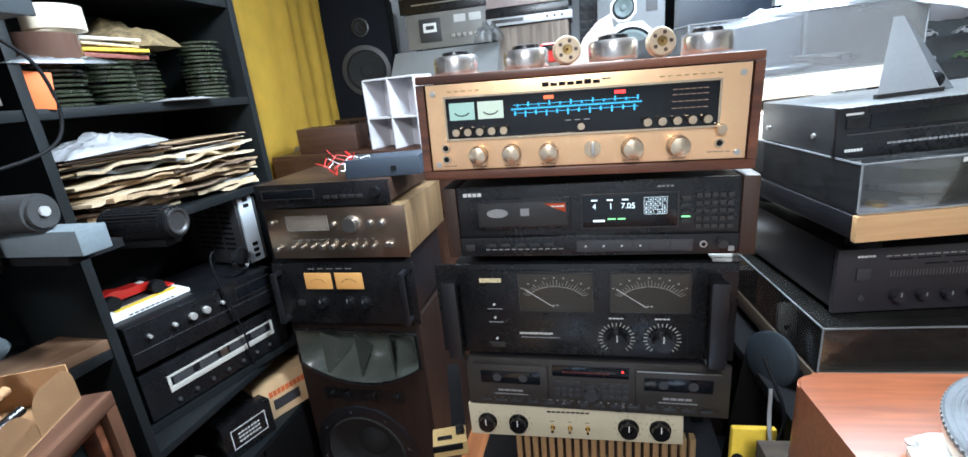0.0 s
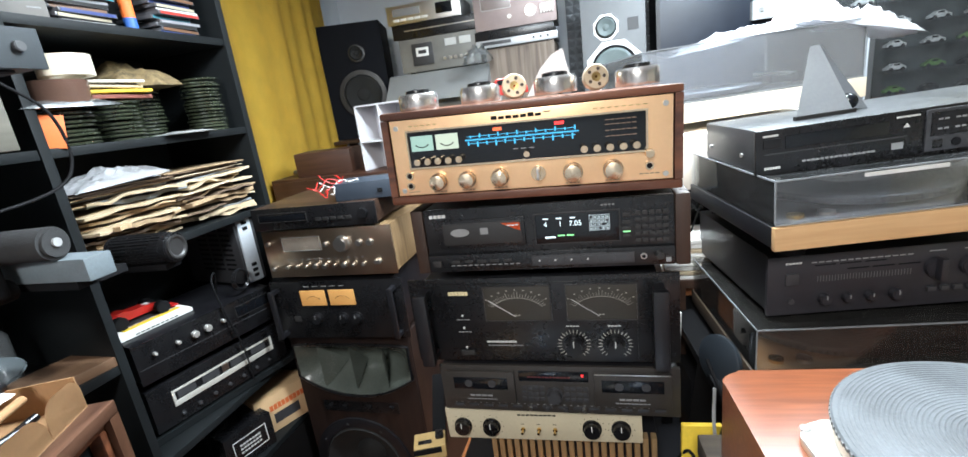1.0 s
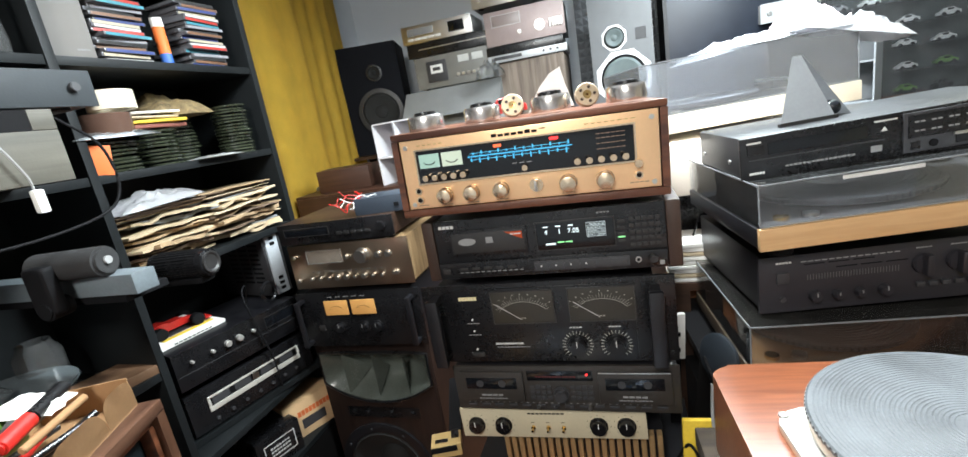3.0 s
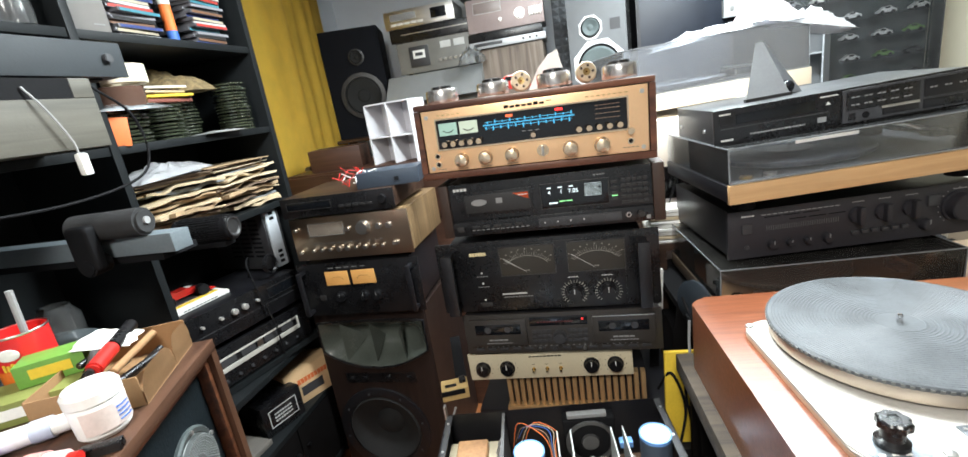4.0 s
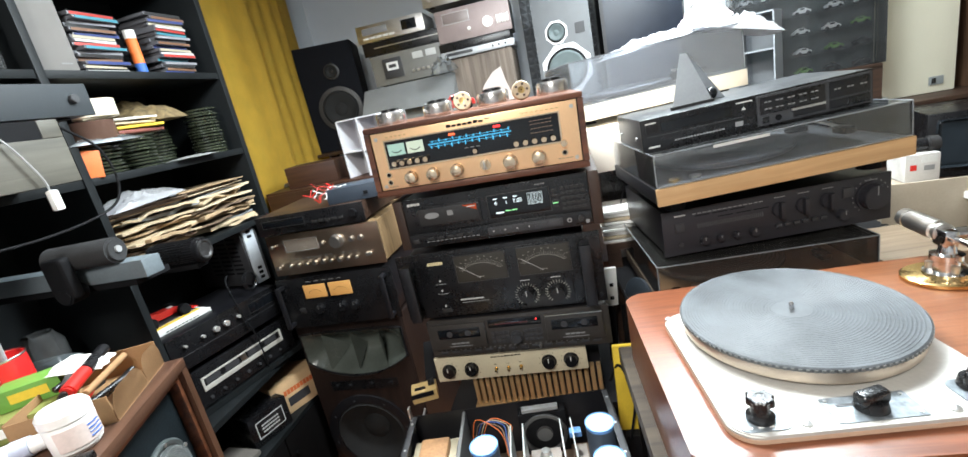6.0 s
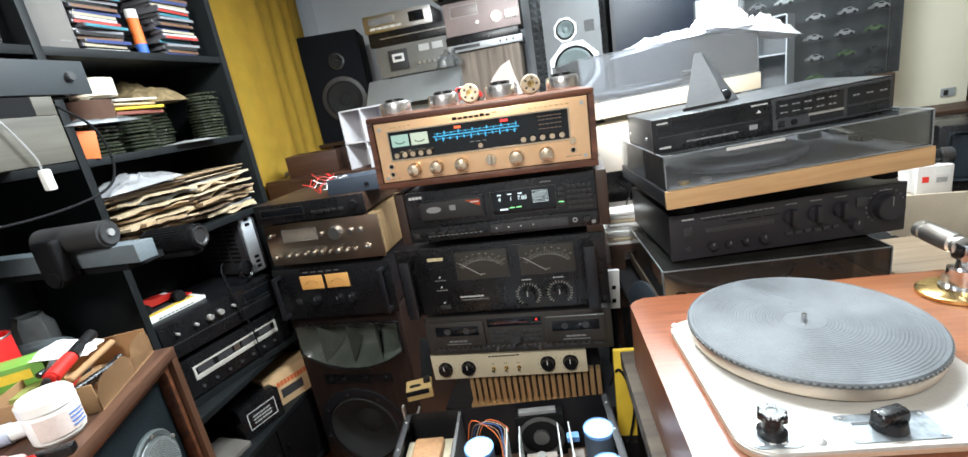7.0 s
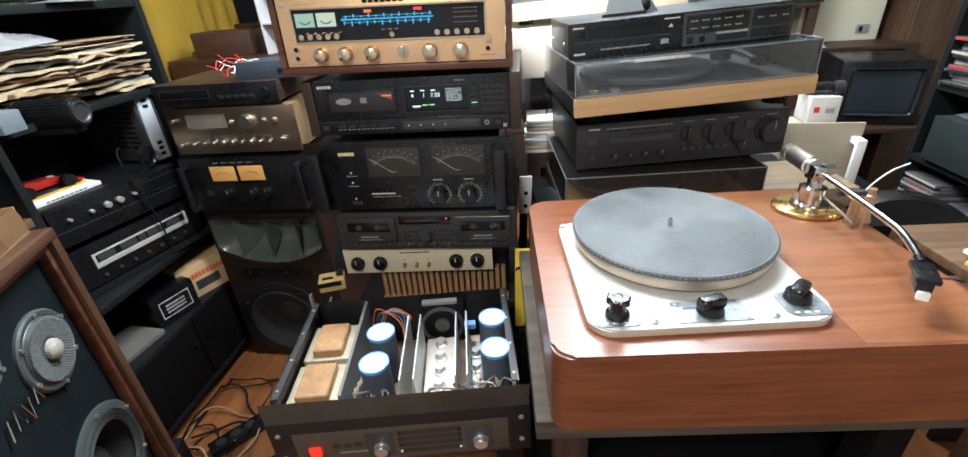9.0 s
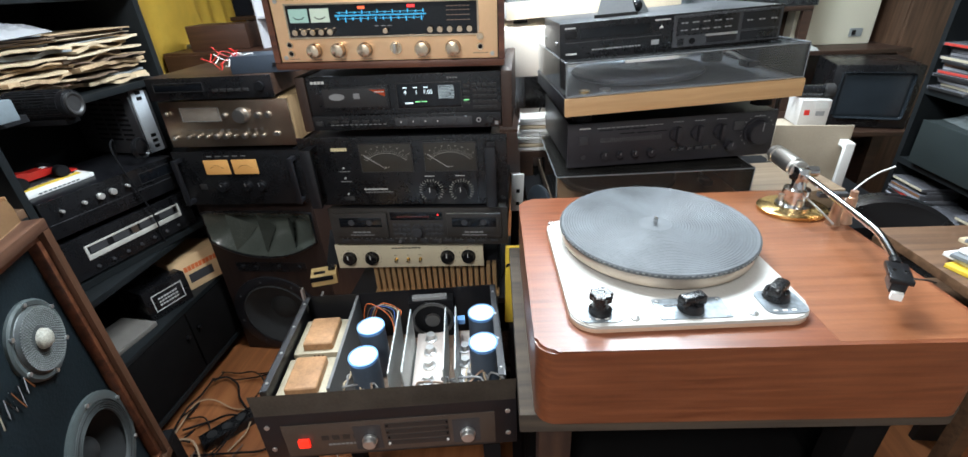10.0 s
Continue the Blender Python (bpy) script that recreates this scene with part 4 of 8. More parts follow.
# ---- open power amplifier on its stool ----
def open_amp(m):
    w, d, h = 0.452, 0.30, 0.135
    t = thing("opened_power_amplifier", m, "rack power amplifier with its lid off, insides exposed, red switch lit", "power amplifier")
    st = 0.002
    part("bottom_plate", box1(-w / 2, w / 2, 0, d, 0, st), COPPERISH, t)
    for sx in (-1, 1):
        part("side_wall", box1(sx * w / 2 - sx * st * 1.5, sx * w / 2, 0.0105, d, st, h, bev=0.0004), BLACK, t)
        part("side_flange", box1(sx * w / 2 - sx * 0.014, sx * w / 2 - sx * st * 1.6, 0.012, d - 0.003, h - 0.003, h), DARKGREY, t)
    part("rear_wall", box1(-w / 2 + 0.003, w / 2 - 0.003, d - st, d, st, h), BLACK, t)
    part("inner_wall", box1(-0.105, -0.099, 0.012, d - 0.003, st, h - 0.004), mat("grey_partition", (0.14, 0.14, 0.14), 0.4), t)
    part("front_panel", box1(-w / 2 - 0.016, w / 2 + 0.016, -0.006, 0.004, -0.03, h - 0.045, bev=0.001), BLACK, t)
    b = bmesh.new()
    q = [(-0.24, -0.006, h - 0.045), (0.24, -0.006, h - 0.045), (0.243, -0.002, h + 0.002), (-0.243, -0.002, h + 0.002)]
    b.faces.new([b.verts.new(p) for p in q])
    bmesh.ops.solidify(b, geom=b.faces[:], thickness=-0.004)
    part("front_cover", b, mat("worn_black_sheet", (0.095, 0.078, 0.062), 0.45, var=0.35, scale=15), t)
    part("badge_plate", box1(-0.20, 0.20, -0.0085, -0.006, -0.022, 0.062, bev=0.001), mat("brown_black_plate", (0.065, 0.048, 0.038), 0.4), t)
    y = -0.0085
    sw = part("power_switch", box1(-0.174, -0.153, y - 0.006, y, 0.006, 0.026, bev=0.001), NEON, t, "glowing red power switch")
    bars(t, -0.13, y, 0.018, 4, 0.014, 0.012, 0.006, CHARCOAL, "maker_mark")
    bars(t, -0.12, y, 0.003, 8, 0.006, 0.004, 0.002, MIDGREY)
    for x in (-0.042, 0.145):
        part("control_plate", box1(x - 0.026, x + 0.026, y - 0.001, y, -0.014, 0.05), DARKGREY, t)
        knob(t, x + 0.002, 0.012, 0.013, 0.014, STEEL, y=y - 0.001, skirt=0.0145)
    b = bmesh.new()
    for k in range(4):
        bx(b, -0.008, 0.112, y - 0.001, y, -0.008 + k * 0.016, 0.004 + k * 0.016)
    part("legend_panel", b, CHARCOAL, t)
    for k in range(4):
        for x in (-0.004, 0.108):
            part("indicator", cy1(x, y - 0.002, -0.002 + k * 0.016, 0.0024, 0.003), PAPERW if k == 0 else BLACKPL, t)
    screws(t, [(-0.225, 0.06), (0.225, 0.06), (-0.225, 0.0), (0.225, 0.0)], 0.005, STEEL, -0.006)
    # two transformers
    for yy in (0.03, 0.155):
        tr = part("transformer", box1(-0.198, -0.135, yy + 0.006, yy + 0.095, 0.012, 0.110, bev=0.006, seg=3), TRANSFORMER, t, "varnished transformer winding")
        part("lamination", box1(-0.218, -0.114, yy - 0.004, yy + 0.107, 0.004, 0.092, bev=0.003), mat("lamination_steel", (0.36, 0.31, 0.22), 0.55, 0.1, var=0.25), tr)
        bars(tr, -0.175, yy - 0.004, 0.075, 3, 0.003, 0.012, 0.006, DARKWOOD)
        b = bmesh.new()
        for k in range(3):
            tube(b, curve_pts([(-0.12, yy + 0.03 + k * 0.02, 0.09), (-0.108, yy + 0.035 + k * 0.02, 0.118), (-0.112, yy + 0.06 + k * 0.018, 0.10), (-0.125, yy + 0.07 + k * 0.01, 0.08)], 12), 0.0016, 6)
        part("lead", b, MIDGREY, tr)
    for sx in (-1, 1):
        for yy in (0.03, 0.11, 0.19, 0.27):
            part("flange_screw", cy1(sx * (w / 2 - 0.008), yy, h + 0.0008, 0.0028, 0.002, axis="z", seg=10), STEEL, t)
    for x0, y0 in ((-0.075, 0.045), (0.17, 0.055), (0.205, 0.075)):
        for ph in (0, math.pi):
            pts = [(x0 + 0.05 * u - 0.03 + 0.003 * math.cos(u * 26 + ph), y0 + 0.05 * math.sin(u * 3.0), 0.055 + 0.035 * math.sin(u * 2.6) + 0.003 * math.sin(u * 26 + ph)) for u in np.linspace(0, 1, 26)]
            part("twisted_lead", tube(bmesh.new(), pts, 0.0021, 6), PAPER if ph else GREY, t, "pale twisted lead")
    # four capacitors
    for x, yy in ((-0.050, 0.086), (-0.050, 0.176), (0.188, 0.102), (0.188, 0.197)):
        b = bmesh.new()
        lathe(b, [(0.0, 0.01), (0.029, 0.01), (0.029, 0.134), (0.0, 0.134)], pose(x, yy, 0), 30)
        c = part("capacitor", b, CAPBLUE, t, "large blue sleeved capacitor")
        b = bmesh.new()
        lathe(b, [(0.0292, 0.129), (0.0295, 0.136), (0.0262, 0.1365), (0.0262, 0.1345)], pose(x, yy, 0), 30)
        part("sleeve_rim", b, CAPRIM, c)
        b = bmesh.new()
        lathe(b, [(0.0, 0.1352), (0.0261, 0.1352), (0.0261, 0.134)], pose(x, yy, 0), 30)
        part("cap_top", b, CAPTOP, c)
    # heat-sink plates
    for x, tilt in ((0.004, 1), (0.032, 0), (0.107, 1), (0.134, -1)):
        p = part("heat_sink_plate", box1(-0.0013, 0.0013, -0.094, 0.094, 0.012, 0.142), mat("dull_aluminium", (0.50, 0.52, 0.51), 0.42, 0.45, var=0.15), t, "bare aluminium heat-sink plate", pose(x, 0.122, 0, 0, tilt, 0))
    for x, n, hw in ((0.069, 5, 0.032), (0.147, 4, 0.010)):
        strip = part("mounting_bar", box1(x - hw, x + hw, 0.03, 0.24, 0.02, 0.05), mat("bare_aluminium", (0.46, 0.40, 0.36), 0.45, 0.3), t)
        for k in range(n):
            b = bmesh.new()
            lathe(b, [(0.0, 0.066), (0.009, 0.066), (0.0095, 0.055), (0.014, 0.053), (0.014, 0.0505)], pose(x, 0.05 + k * 0.042, 0), 18)
            part("transistor", b, STEEL, strip)
    part("circuit_board", box1(-0.096, 0.218, 0.014, 0.28, 0.006, 0.009), COPPERISH, t)
    # fan at the back
    fan = part("fan_housing", box1(0.02, 0.125, 0.262, 0.292, 0.02, 0.125, bev=0.003), BLACKMATT, t, "black cooling fan")
    b = bmesh.new()
    lathe(b, [(0.050, 0.0), (0.050, 0.005), (0.043, 0.005), (0.043, 0.0)], pose(0.0725, 0.262, 0.0725, 90, 0, 0), 36)
    lathe(b, [(0.0, 0.006), (0.017, 0.006), (0.018, 0.0)], pose(0.0725, 0.262, 0.0725, 90, 0, 0), 24)
    part("fan_ring", b, mat("fan_grey", (0.06, 0.06, 0.06), 0.4), fan)
    part("rear_bracket", box1(0.03, 0.11, 0.265, 0.280, 0.126, 0.135, bev=0.002), MIDGREY, t)
    part("standing_strip", box1(-0.226, -0.222, 0.284, 0.297, 0.1, 0.165), STEEL, t)
    cols = (ORANGE, COPPERISH, BLUE, PAPER, ORANGE, COPPERISH, ORANGE)
    r = random.Random(8)
    for i, mc in enumerate(cols[:5]):
        a = (-0.085 + i * 0.005, 0.235 + r.uniform(0, 0.03), 0.09)
        pts = [a, (-0.07 + i * 0.008, 0.25, 0.128 + r.uniform(0, 0.012)), (-0.03 + i * 0.009, 0.235, 0.125 + r.uniform(0, 0.01)), (-0.012 + i * 0.003, 0.215, 0.112), (-0.008 + i * 0.002, 0.195, 0.085)]
        part("wire", tube(bmesh.new(), curve_pts(pts, 16), 0.0008, 6), mc, t, "thin coloured wire")
    for i in range(8):
        x, yy = r.uniform(-0.09, 0.2), r.uniform(0.03, 0.06)
        pts = [(x, yy, 0.03), (x + r.uniform(-0.03, 0.03), yy + 0.02, 0.085), (x + r.uniform(-0.06, 0.06), yy + r.uniform(-0.02, 0.06), 0.07), (x + r.uniform(-0.07, 0.07), yy + 0.05, 0.03)]
        part("wire", tube(bmesh.new(), curve_pts(pts, 14), 0.0022, 6), MIDGREY if i % 3 else COPPERISH, t)
    for i in range(6):
        part("component", cy1(-0.075 + i * 0.052 + r.uniform(-0.008, 0.008), 0.028 + r.uniform(0, 0.01), 0.03, 0.009, 0.05, axis="z", seg=16, bev=0.001), (TRANSFORMER, CAPTOP, BRASS)[i % 3], t)
    b = bmesh.new()
    bx(b, 0.125, 0.150, 0.215, 0.232, 0.09, 0.103, bev=0.002)
    part("blue_component", b, CAPRIM, t)
    return t


open_amp(pose(0.452, 0.601, 0.688, 0, 0, 8.3))
stand("low_stool", pose(0.45, 0.61, 0, 0, 0, 8), 0.42, 0.3, 0.657, "plain black stool carrying the opened amplifier", 0.035, BLACKMATT)


# ---- idler turntable on its plinth ----
def slab(bm, w, d, z0, z1, r, bev=0.0, seg=8):
    """A flat block with rounded upright corners; its corner at the origin."""
    pts = []
    for cx, cy_, a0 in ((w - r, r, -90), (w - r, d - r, 0), (r, d - r, 90), (r, r, 180)):
        for i in range(seg + 1):
            a = radians(a0 + 90 * i / seg)
            pts.append((cx + r * math.cos(a), cy_ + r * math.sin(a)))
    lo = [bm.verts.new((x, y, z0)) for x, y in pts]
    hi = [bm.verts.new((x, y, z1)) for x, y in pts]
    n = len(pts)
    f = bm.faces.new(hi)
    bm.faces.new(lo[::-1])
    for i in range(n):
        bm.faces.new((lo[i], lo[(i + 1) % n], hi[(i + 1) % n], hi[i]))
    if bev:
        bmesh.ops.bevel(bm, geom=list(f.edges), offset=bev, segments=3, affect="EDGES")
    return bm


def idler_turntable():
    M = pose(0.727, 0.459, 0.922, 0, 0, 4.6)
    t = thing("idler_turntable", M, "vintage cream idler-drive turntable in a thick red-brown wooden plinth", "turntable")
    W, D, H = 0.572, 0.455, 0.131
    pl = part("plinth", slab(bmesh.new(), W, D, 0, H, 0.028, 0.004), PLINTH, t, "red-brown veneered wooden plinth")
    # Board seam, plus lamplight on the right half put into its colour.
    part("veneer_board", box1(0.372, W - 0.006, 0.006, D - 0.004, H - 0.001, H + 0.0004), PLINTHLIT, pl, "veneer board, lighter and more orange for the lamp on that side")
    P = pose(0.0507, 0.031, H + 0.0005, 0, 0, 1.4)
    mp = part("motor_plate", slab(bmesh.new(), 0.316, 0.302, 0.0062, 0.011, 0.034, 0.002), WHITEENAMEL, t, "off-white enamelled motor plate", P)
    # The rim's peach has light bounced off the wooden plinth in it.
    part("plate_rim", slab(bmesh.new(), 0.3152, 0.3012, 0, 0.0060, 0.034, 0.001), mat("peach_bounce_rim", (0.50, 0.34, 0.24), 0.45, var=0.12), mp, "peach coloured plate rim, partly for light bounced off the plinth")
    c = P @ Matrix.Translation((0.1725, 0.216, 0.011))
    b = bmesh.new()
    lathe(b, [(0.0, 0.003), (0.140, 0.003), (0.150, 0.0045), (0.1525, 0.007), (0.1525, 0.021), (0.151, 0.0238), (0.0, 0.0238)], seg=96)
    pt = part("platter", b, mat("platter_alloy", (0.56, 0.47, 0.38), 0.36, 0.7, var=0.06), t, "cast alloy platter with bronze tint", c)
    b = bmesh.new()
    rings = [(0.0, 0.0302), (0.012, 0.0302)]
    for i in range(29):
        r = 0.026 + i * 0.0043
        rings += [(r, 0.0302), (r + 0.0006, 0.0306), (r + 0.0016, 0.0306), (r + 0.0022, 0.0302)]
    rings += [(0.1535, 0.0305), (0.1555, 0.029), (0.1555, 0.0245), (0.0, 0.0242)]
    lathe(b, rings, seg=160)
    part("rubber_mat", b, RUBBER, pt, "worn ribbed black rubber mat")
    b = bmesh.new()
    for i in range(120):
        a = 2 * math.pi * i / 120
        v = bmesh.ops.create_cube(b, size=1, matrix=pose(0.1548 * math.cos(a), 0.1548 * math.sin(a), 0.0265, 0, 0, math.degrees(a)) @ Matrix.Diagonal((0.0035, 0.004, 0.004, 1)))
    part("strobe_teeth", b, mat("worn_teeth", (0.13, 0.13, 0.125), 0.5), pt)
    b = bmesh.new()
    lathe(b, [(0.0036, 0.03), (0.0036, 0.0385), (0.0028, 0.0408), (0.0, 0.041)], seg=18)
    part("spindle", b, CHROME, pt)
    Q = P @ Matrix.Translation((0, 0, 0.011))
    for nm, u, v, w, d in (("selector_plate", 0.011, 0.007, 0.058, 0.034), ("badge_plate", 0.115, 0.007, 0.093, 0.043), ("speed_plate", 0.255, 0.009, 0.055, 0.050)):
        s = slab(bmesh.new(), w, d, 0, 0.0012, 0.012 if nm != "badge_plate" else 0.002)
        e = part(nm, s, mat(nm + "_metal", (0.21, 0.235, 0.255), 0.4, 0.5, var=0.5, scale=60), t, "scuffed silver escutcheon", Q @ Matrix.Translation((u, v, 0)))
        if nm == "badge_plate":
            for (x, y) in ((0.005, 0.005), (0.087, 0.005), (0.005, 0.037), (0.087, 0.037)):
                part("pin", cy1(x, y, 0.0018, 0.002, 0.001, axis="z", seg=10), STEEL, e)
            part("badge_print", box1(0.012, 0.05, 0.026, 0.030, 0.0012, 0.0016), DARKGREY, e)
        else:
            for k in range(3):
                part("badge_print", box1(0.008 + k * 0.012, 0.014 + k * 0.012, 0.005, 0.008, 0.0012, 0.0016), PAPERW, e)
    b = bmesh.new()
    lathe(b, [(0.0155, 0.0), (0.0155, 0.005), (0.011, 0.008), (0.010, 0.020), (0.0148, 0.022), (0.0148, 0.029), (0.013, 0.031), (0.006, 0.031), (0.005, 0.0302), (0.0, 0.0302)], seg=42)
    for v in b.verts:
        if v.co.z > 0.0215 and v.co.xy.length > 0.01:
            v.co.xy *= 1 + 0.07 * math.cos(8 * math.atan2(v.co.y, v.co.x))
    part("start_knob", b, BLACKPL, t, "ribbed black start knob", Q @ Matrix.Translation((0.040, 0.028, 0.002)))
    for u, v, ang in ((0.160, 0.027, 15), (0.281, 0.043, 40)):
        b = bmesh.new()
        cy(b, 0, 0, 0.006, 0.0175, 0.012, axis="z", seg=28, r2=0.015, bev=0.001)
        bx(b, -0.0185, 0.0185, -0.009, 0.009, 0.006, 0.023, bev=0.0065, seg=3)
        part("lever_knob", b, BLACKPL, t, "glossy black bar knob", Q @ Matrix.Translation((u, v, 0.0015)) @ pose(0, 0, 0, 0, 0, ang))
    for u, v in ((0.083, 0.013), (0.236, 0.013), (0.010, 0.287)):
        b = bmesh.new()
        lathe(b, [(0.006, 0), (0.0055, 0.002), (0.003, 0.0035), (0.0, 0.0038)], seg=16)
        part("bolt", b, STEEL, t, "", Q @ Matrix.Translation((u, v, 0)))
    return t


idler_turntable()


def tone_arm():
    t = thing("tonearm", pose(1.207, 0.862, 1.0535), "long chromed transcription tonearm parked on its rest, brass base plate", "tonearm")
    b = bmesh.new()
    lathe(b, [(0.0, 0.0), (0.052, 0.0), (0.054, 0.002), (0.054, 0.007), (0.051, 0.009), (0.0, 0.009)], Matrix.Diagonal((1.12, 0.95, 1, 1)), 40)
    part("base_plate", b, BRASS, t, "polished brass base plate")
    b = bmesh.new()
    lathe(b, [(0.030, 0.009), (0.030, 0.014), (0.019, 0.016), (0.018, 0.032), (0.022, 0.034), (0.022, 0.044), (0.013, 0.046), (0.011, 0.060), (0.0, 0.062)], seg=30)
    part("pillar", b, CHROME, t)
    for a in (30, 150, 270):
        part("collar_screw", cy1(0.021 * math.cos(radians(a)), 0.021 * math.sin(radians(a)), 0.022, 0.005, 0.012, axis="z", seg=14), SILVER, t)
    b = bmesh.new()
    tube(b, curve_pts([(0.004, 0.03, 0.072), (0.011, -0.08, 0.066), (0.016, -0.17, 0.060), (0.0155, -0.20, 0.058), (0.006, -0.236, 0.056), (-0.004, -0.266, 0.055)], 30), 0.0052, 14)
    part("arm_tube", b, CHROME, t, "chromed S-bend arm tube")
    b = bmesh.new()
    m = pose(0.003, 0.062, 0.074, 90, 0, 0)
    lathe(b, [(0.0, -0.052), (0.012, -0.052), (0.0165, -0.049), (0.0165, -0.036), (0.0135, -0.035), (0.0135, -0.031), (0.0170, -0.030), (0.0170, 0.034), (0.0135, 0.036), (0.0135, 0.040), (0.016, 0.041), (0.016, 0.048), (0.011, 0.050), (0.0, 0.05)], m, 30)
    part("counterweight", b, SILVER, t, "satin metal counterweight")
    b = bmesh.new()
    bx(b, -0.010, 0.010, -0.010, 0.020, 0.056, 0.084, bev=0.003)
    cy(b, 0.020, 0.008, 0.074, 0.010, 0.020, axis="x", seg=20, bev=0.001)
    part("bearing_yoke", b, CHROME, t)
    S = pose(-0.004, -0.264, 0.055, 0, 0, -24)
    b = bmesh.new()
    bx(b, -0.0125, 0.0125, -0.060, -0.012, -0.004, 0.003, bev=0.002)
    cy(b, 0, -0.006, 0, 0.006, 0.016, axis="y", seg=16)
    bx(b, -0.0085, 0.0085, -0.056, -0.024, -0.020, -0.0042, bev=0.002)
    hs = part("headshell", b, BLACKPL, t, "black headshell with cartridge", S)
    part("stylus_guard", box1(-0.006, 0.006, -0.0625, -0.0565, -0.026, -0.016), PAPERW, hs)
    part("finger_lift", tube(bmesh.new(), [(0.012, -0.045, 0.0), (0.024, -0.048, 0.003), (0.034, -0.046, 0.001)], 0.0011, 6), BLACKPL, hs)
    for x in (-0.006, 0.006):
        part("shell_screw", cy1(x, -0.038, 0.0035, 0.0022, 0.002, axis="z", seg=12), CHROME, hs)
    for x, y, h in ((0.043, -0.056, 0.056), (0.066, -0.050, 0.060)):
        b = bmesh.new()
        lathe(b, [(0.0, 0.0), (0.012, 0.0), (0.009, 0.010), (0.0078, h - 0.012), (0.006, h - 0.010), (0.006, h), (0.0, h)], pose(x, y, 0.0), 20)
        part("rest_post", b, mat("copper_post", (0.50, 0.30, 0.20), 0.35, 0.7), t, "copper coloured arm rest post")
    part("rest_clip", box1(0.004, 0.052, -0.062, -0.050, 0.052, 0.0605, bev=0.002), DARKGREY, t)
    part("lift_rod", tube(bmesh.new(), [(0.008, -0.01, 0.035), (0.02, -0.06, 0.022), (0.028, -0.082, 0.012)], 0.0018, 8), SILVER, t)
    return t


tone_arm()


def work_table():
    t = thing("side_table", pose(0.705, 0.468, 0, 0, 0, 4.6), "worn brown wooden table under the turntable plinth", "table")
    part("tabletop", box1(0.0, 0.60, 0.005, 0.47, 0.885, 0.9215, bev=0.003), wood("scuffed_table", (0.03, 0.022, 0.016), (0.075, 0.055, 0.037), 0.8, 0), t)
    # Added dull black panels: keep the space under the table as dark as shade.
    part("back_panel", box1(0.02, 0.58, 0.44, 0.455, 0.0, 0.8845), DOORSHADEBLACK, t)
    part("shade_shelf", box1(0.05, 0.55, 0.05, 0.438, 0.62, 0.64), DOORSHADEBLACK, t)
    part("side_panel", box1(0.552, 0.565, 0.06, 0.438, 0.0, 0.8845), DOORSHADEBLACK, t)
    # Shade put into colour: all but the front left leg dull black.
    for x in (0.03, 0.50):
        for y in (0.03, 0.42):
            part("leg", box1(x, x + 0.05, y, y + 0.05, 0, 0.8848, bev=0.003), DARKWOOD if x < 0.1 and y < 0.1 else DOORSHADEBLACK, t)
    return t


work_table()


# ---- right stack ----
def stack_pose(x, y, z, w, yaw=9.0, roll=0.0):
    """Pose of a unit whose front left foot stands at x, y, z."""
    a = radians(yaw)
    return pose(x + w / 2 * math.cos(a), y + w / 2 * math.sin(a), z - w / 2 * math.sin(radians(roll)), 0, roll, yaw)


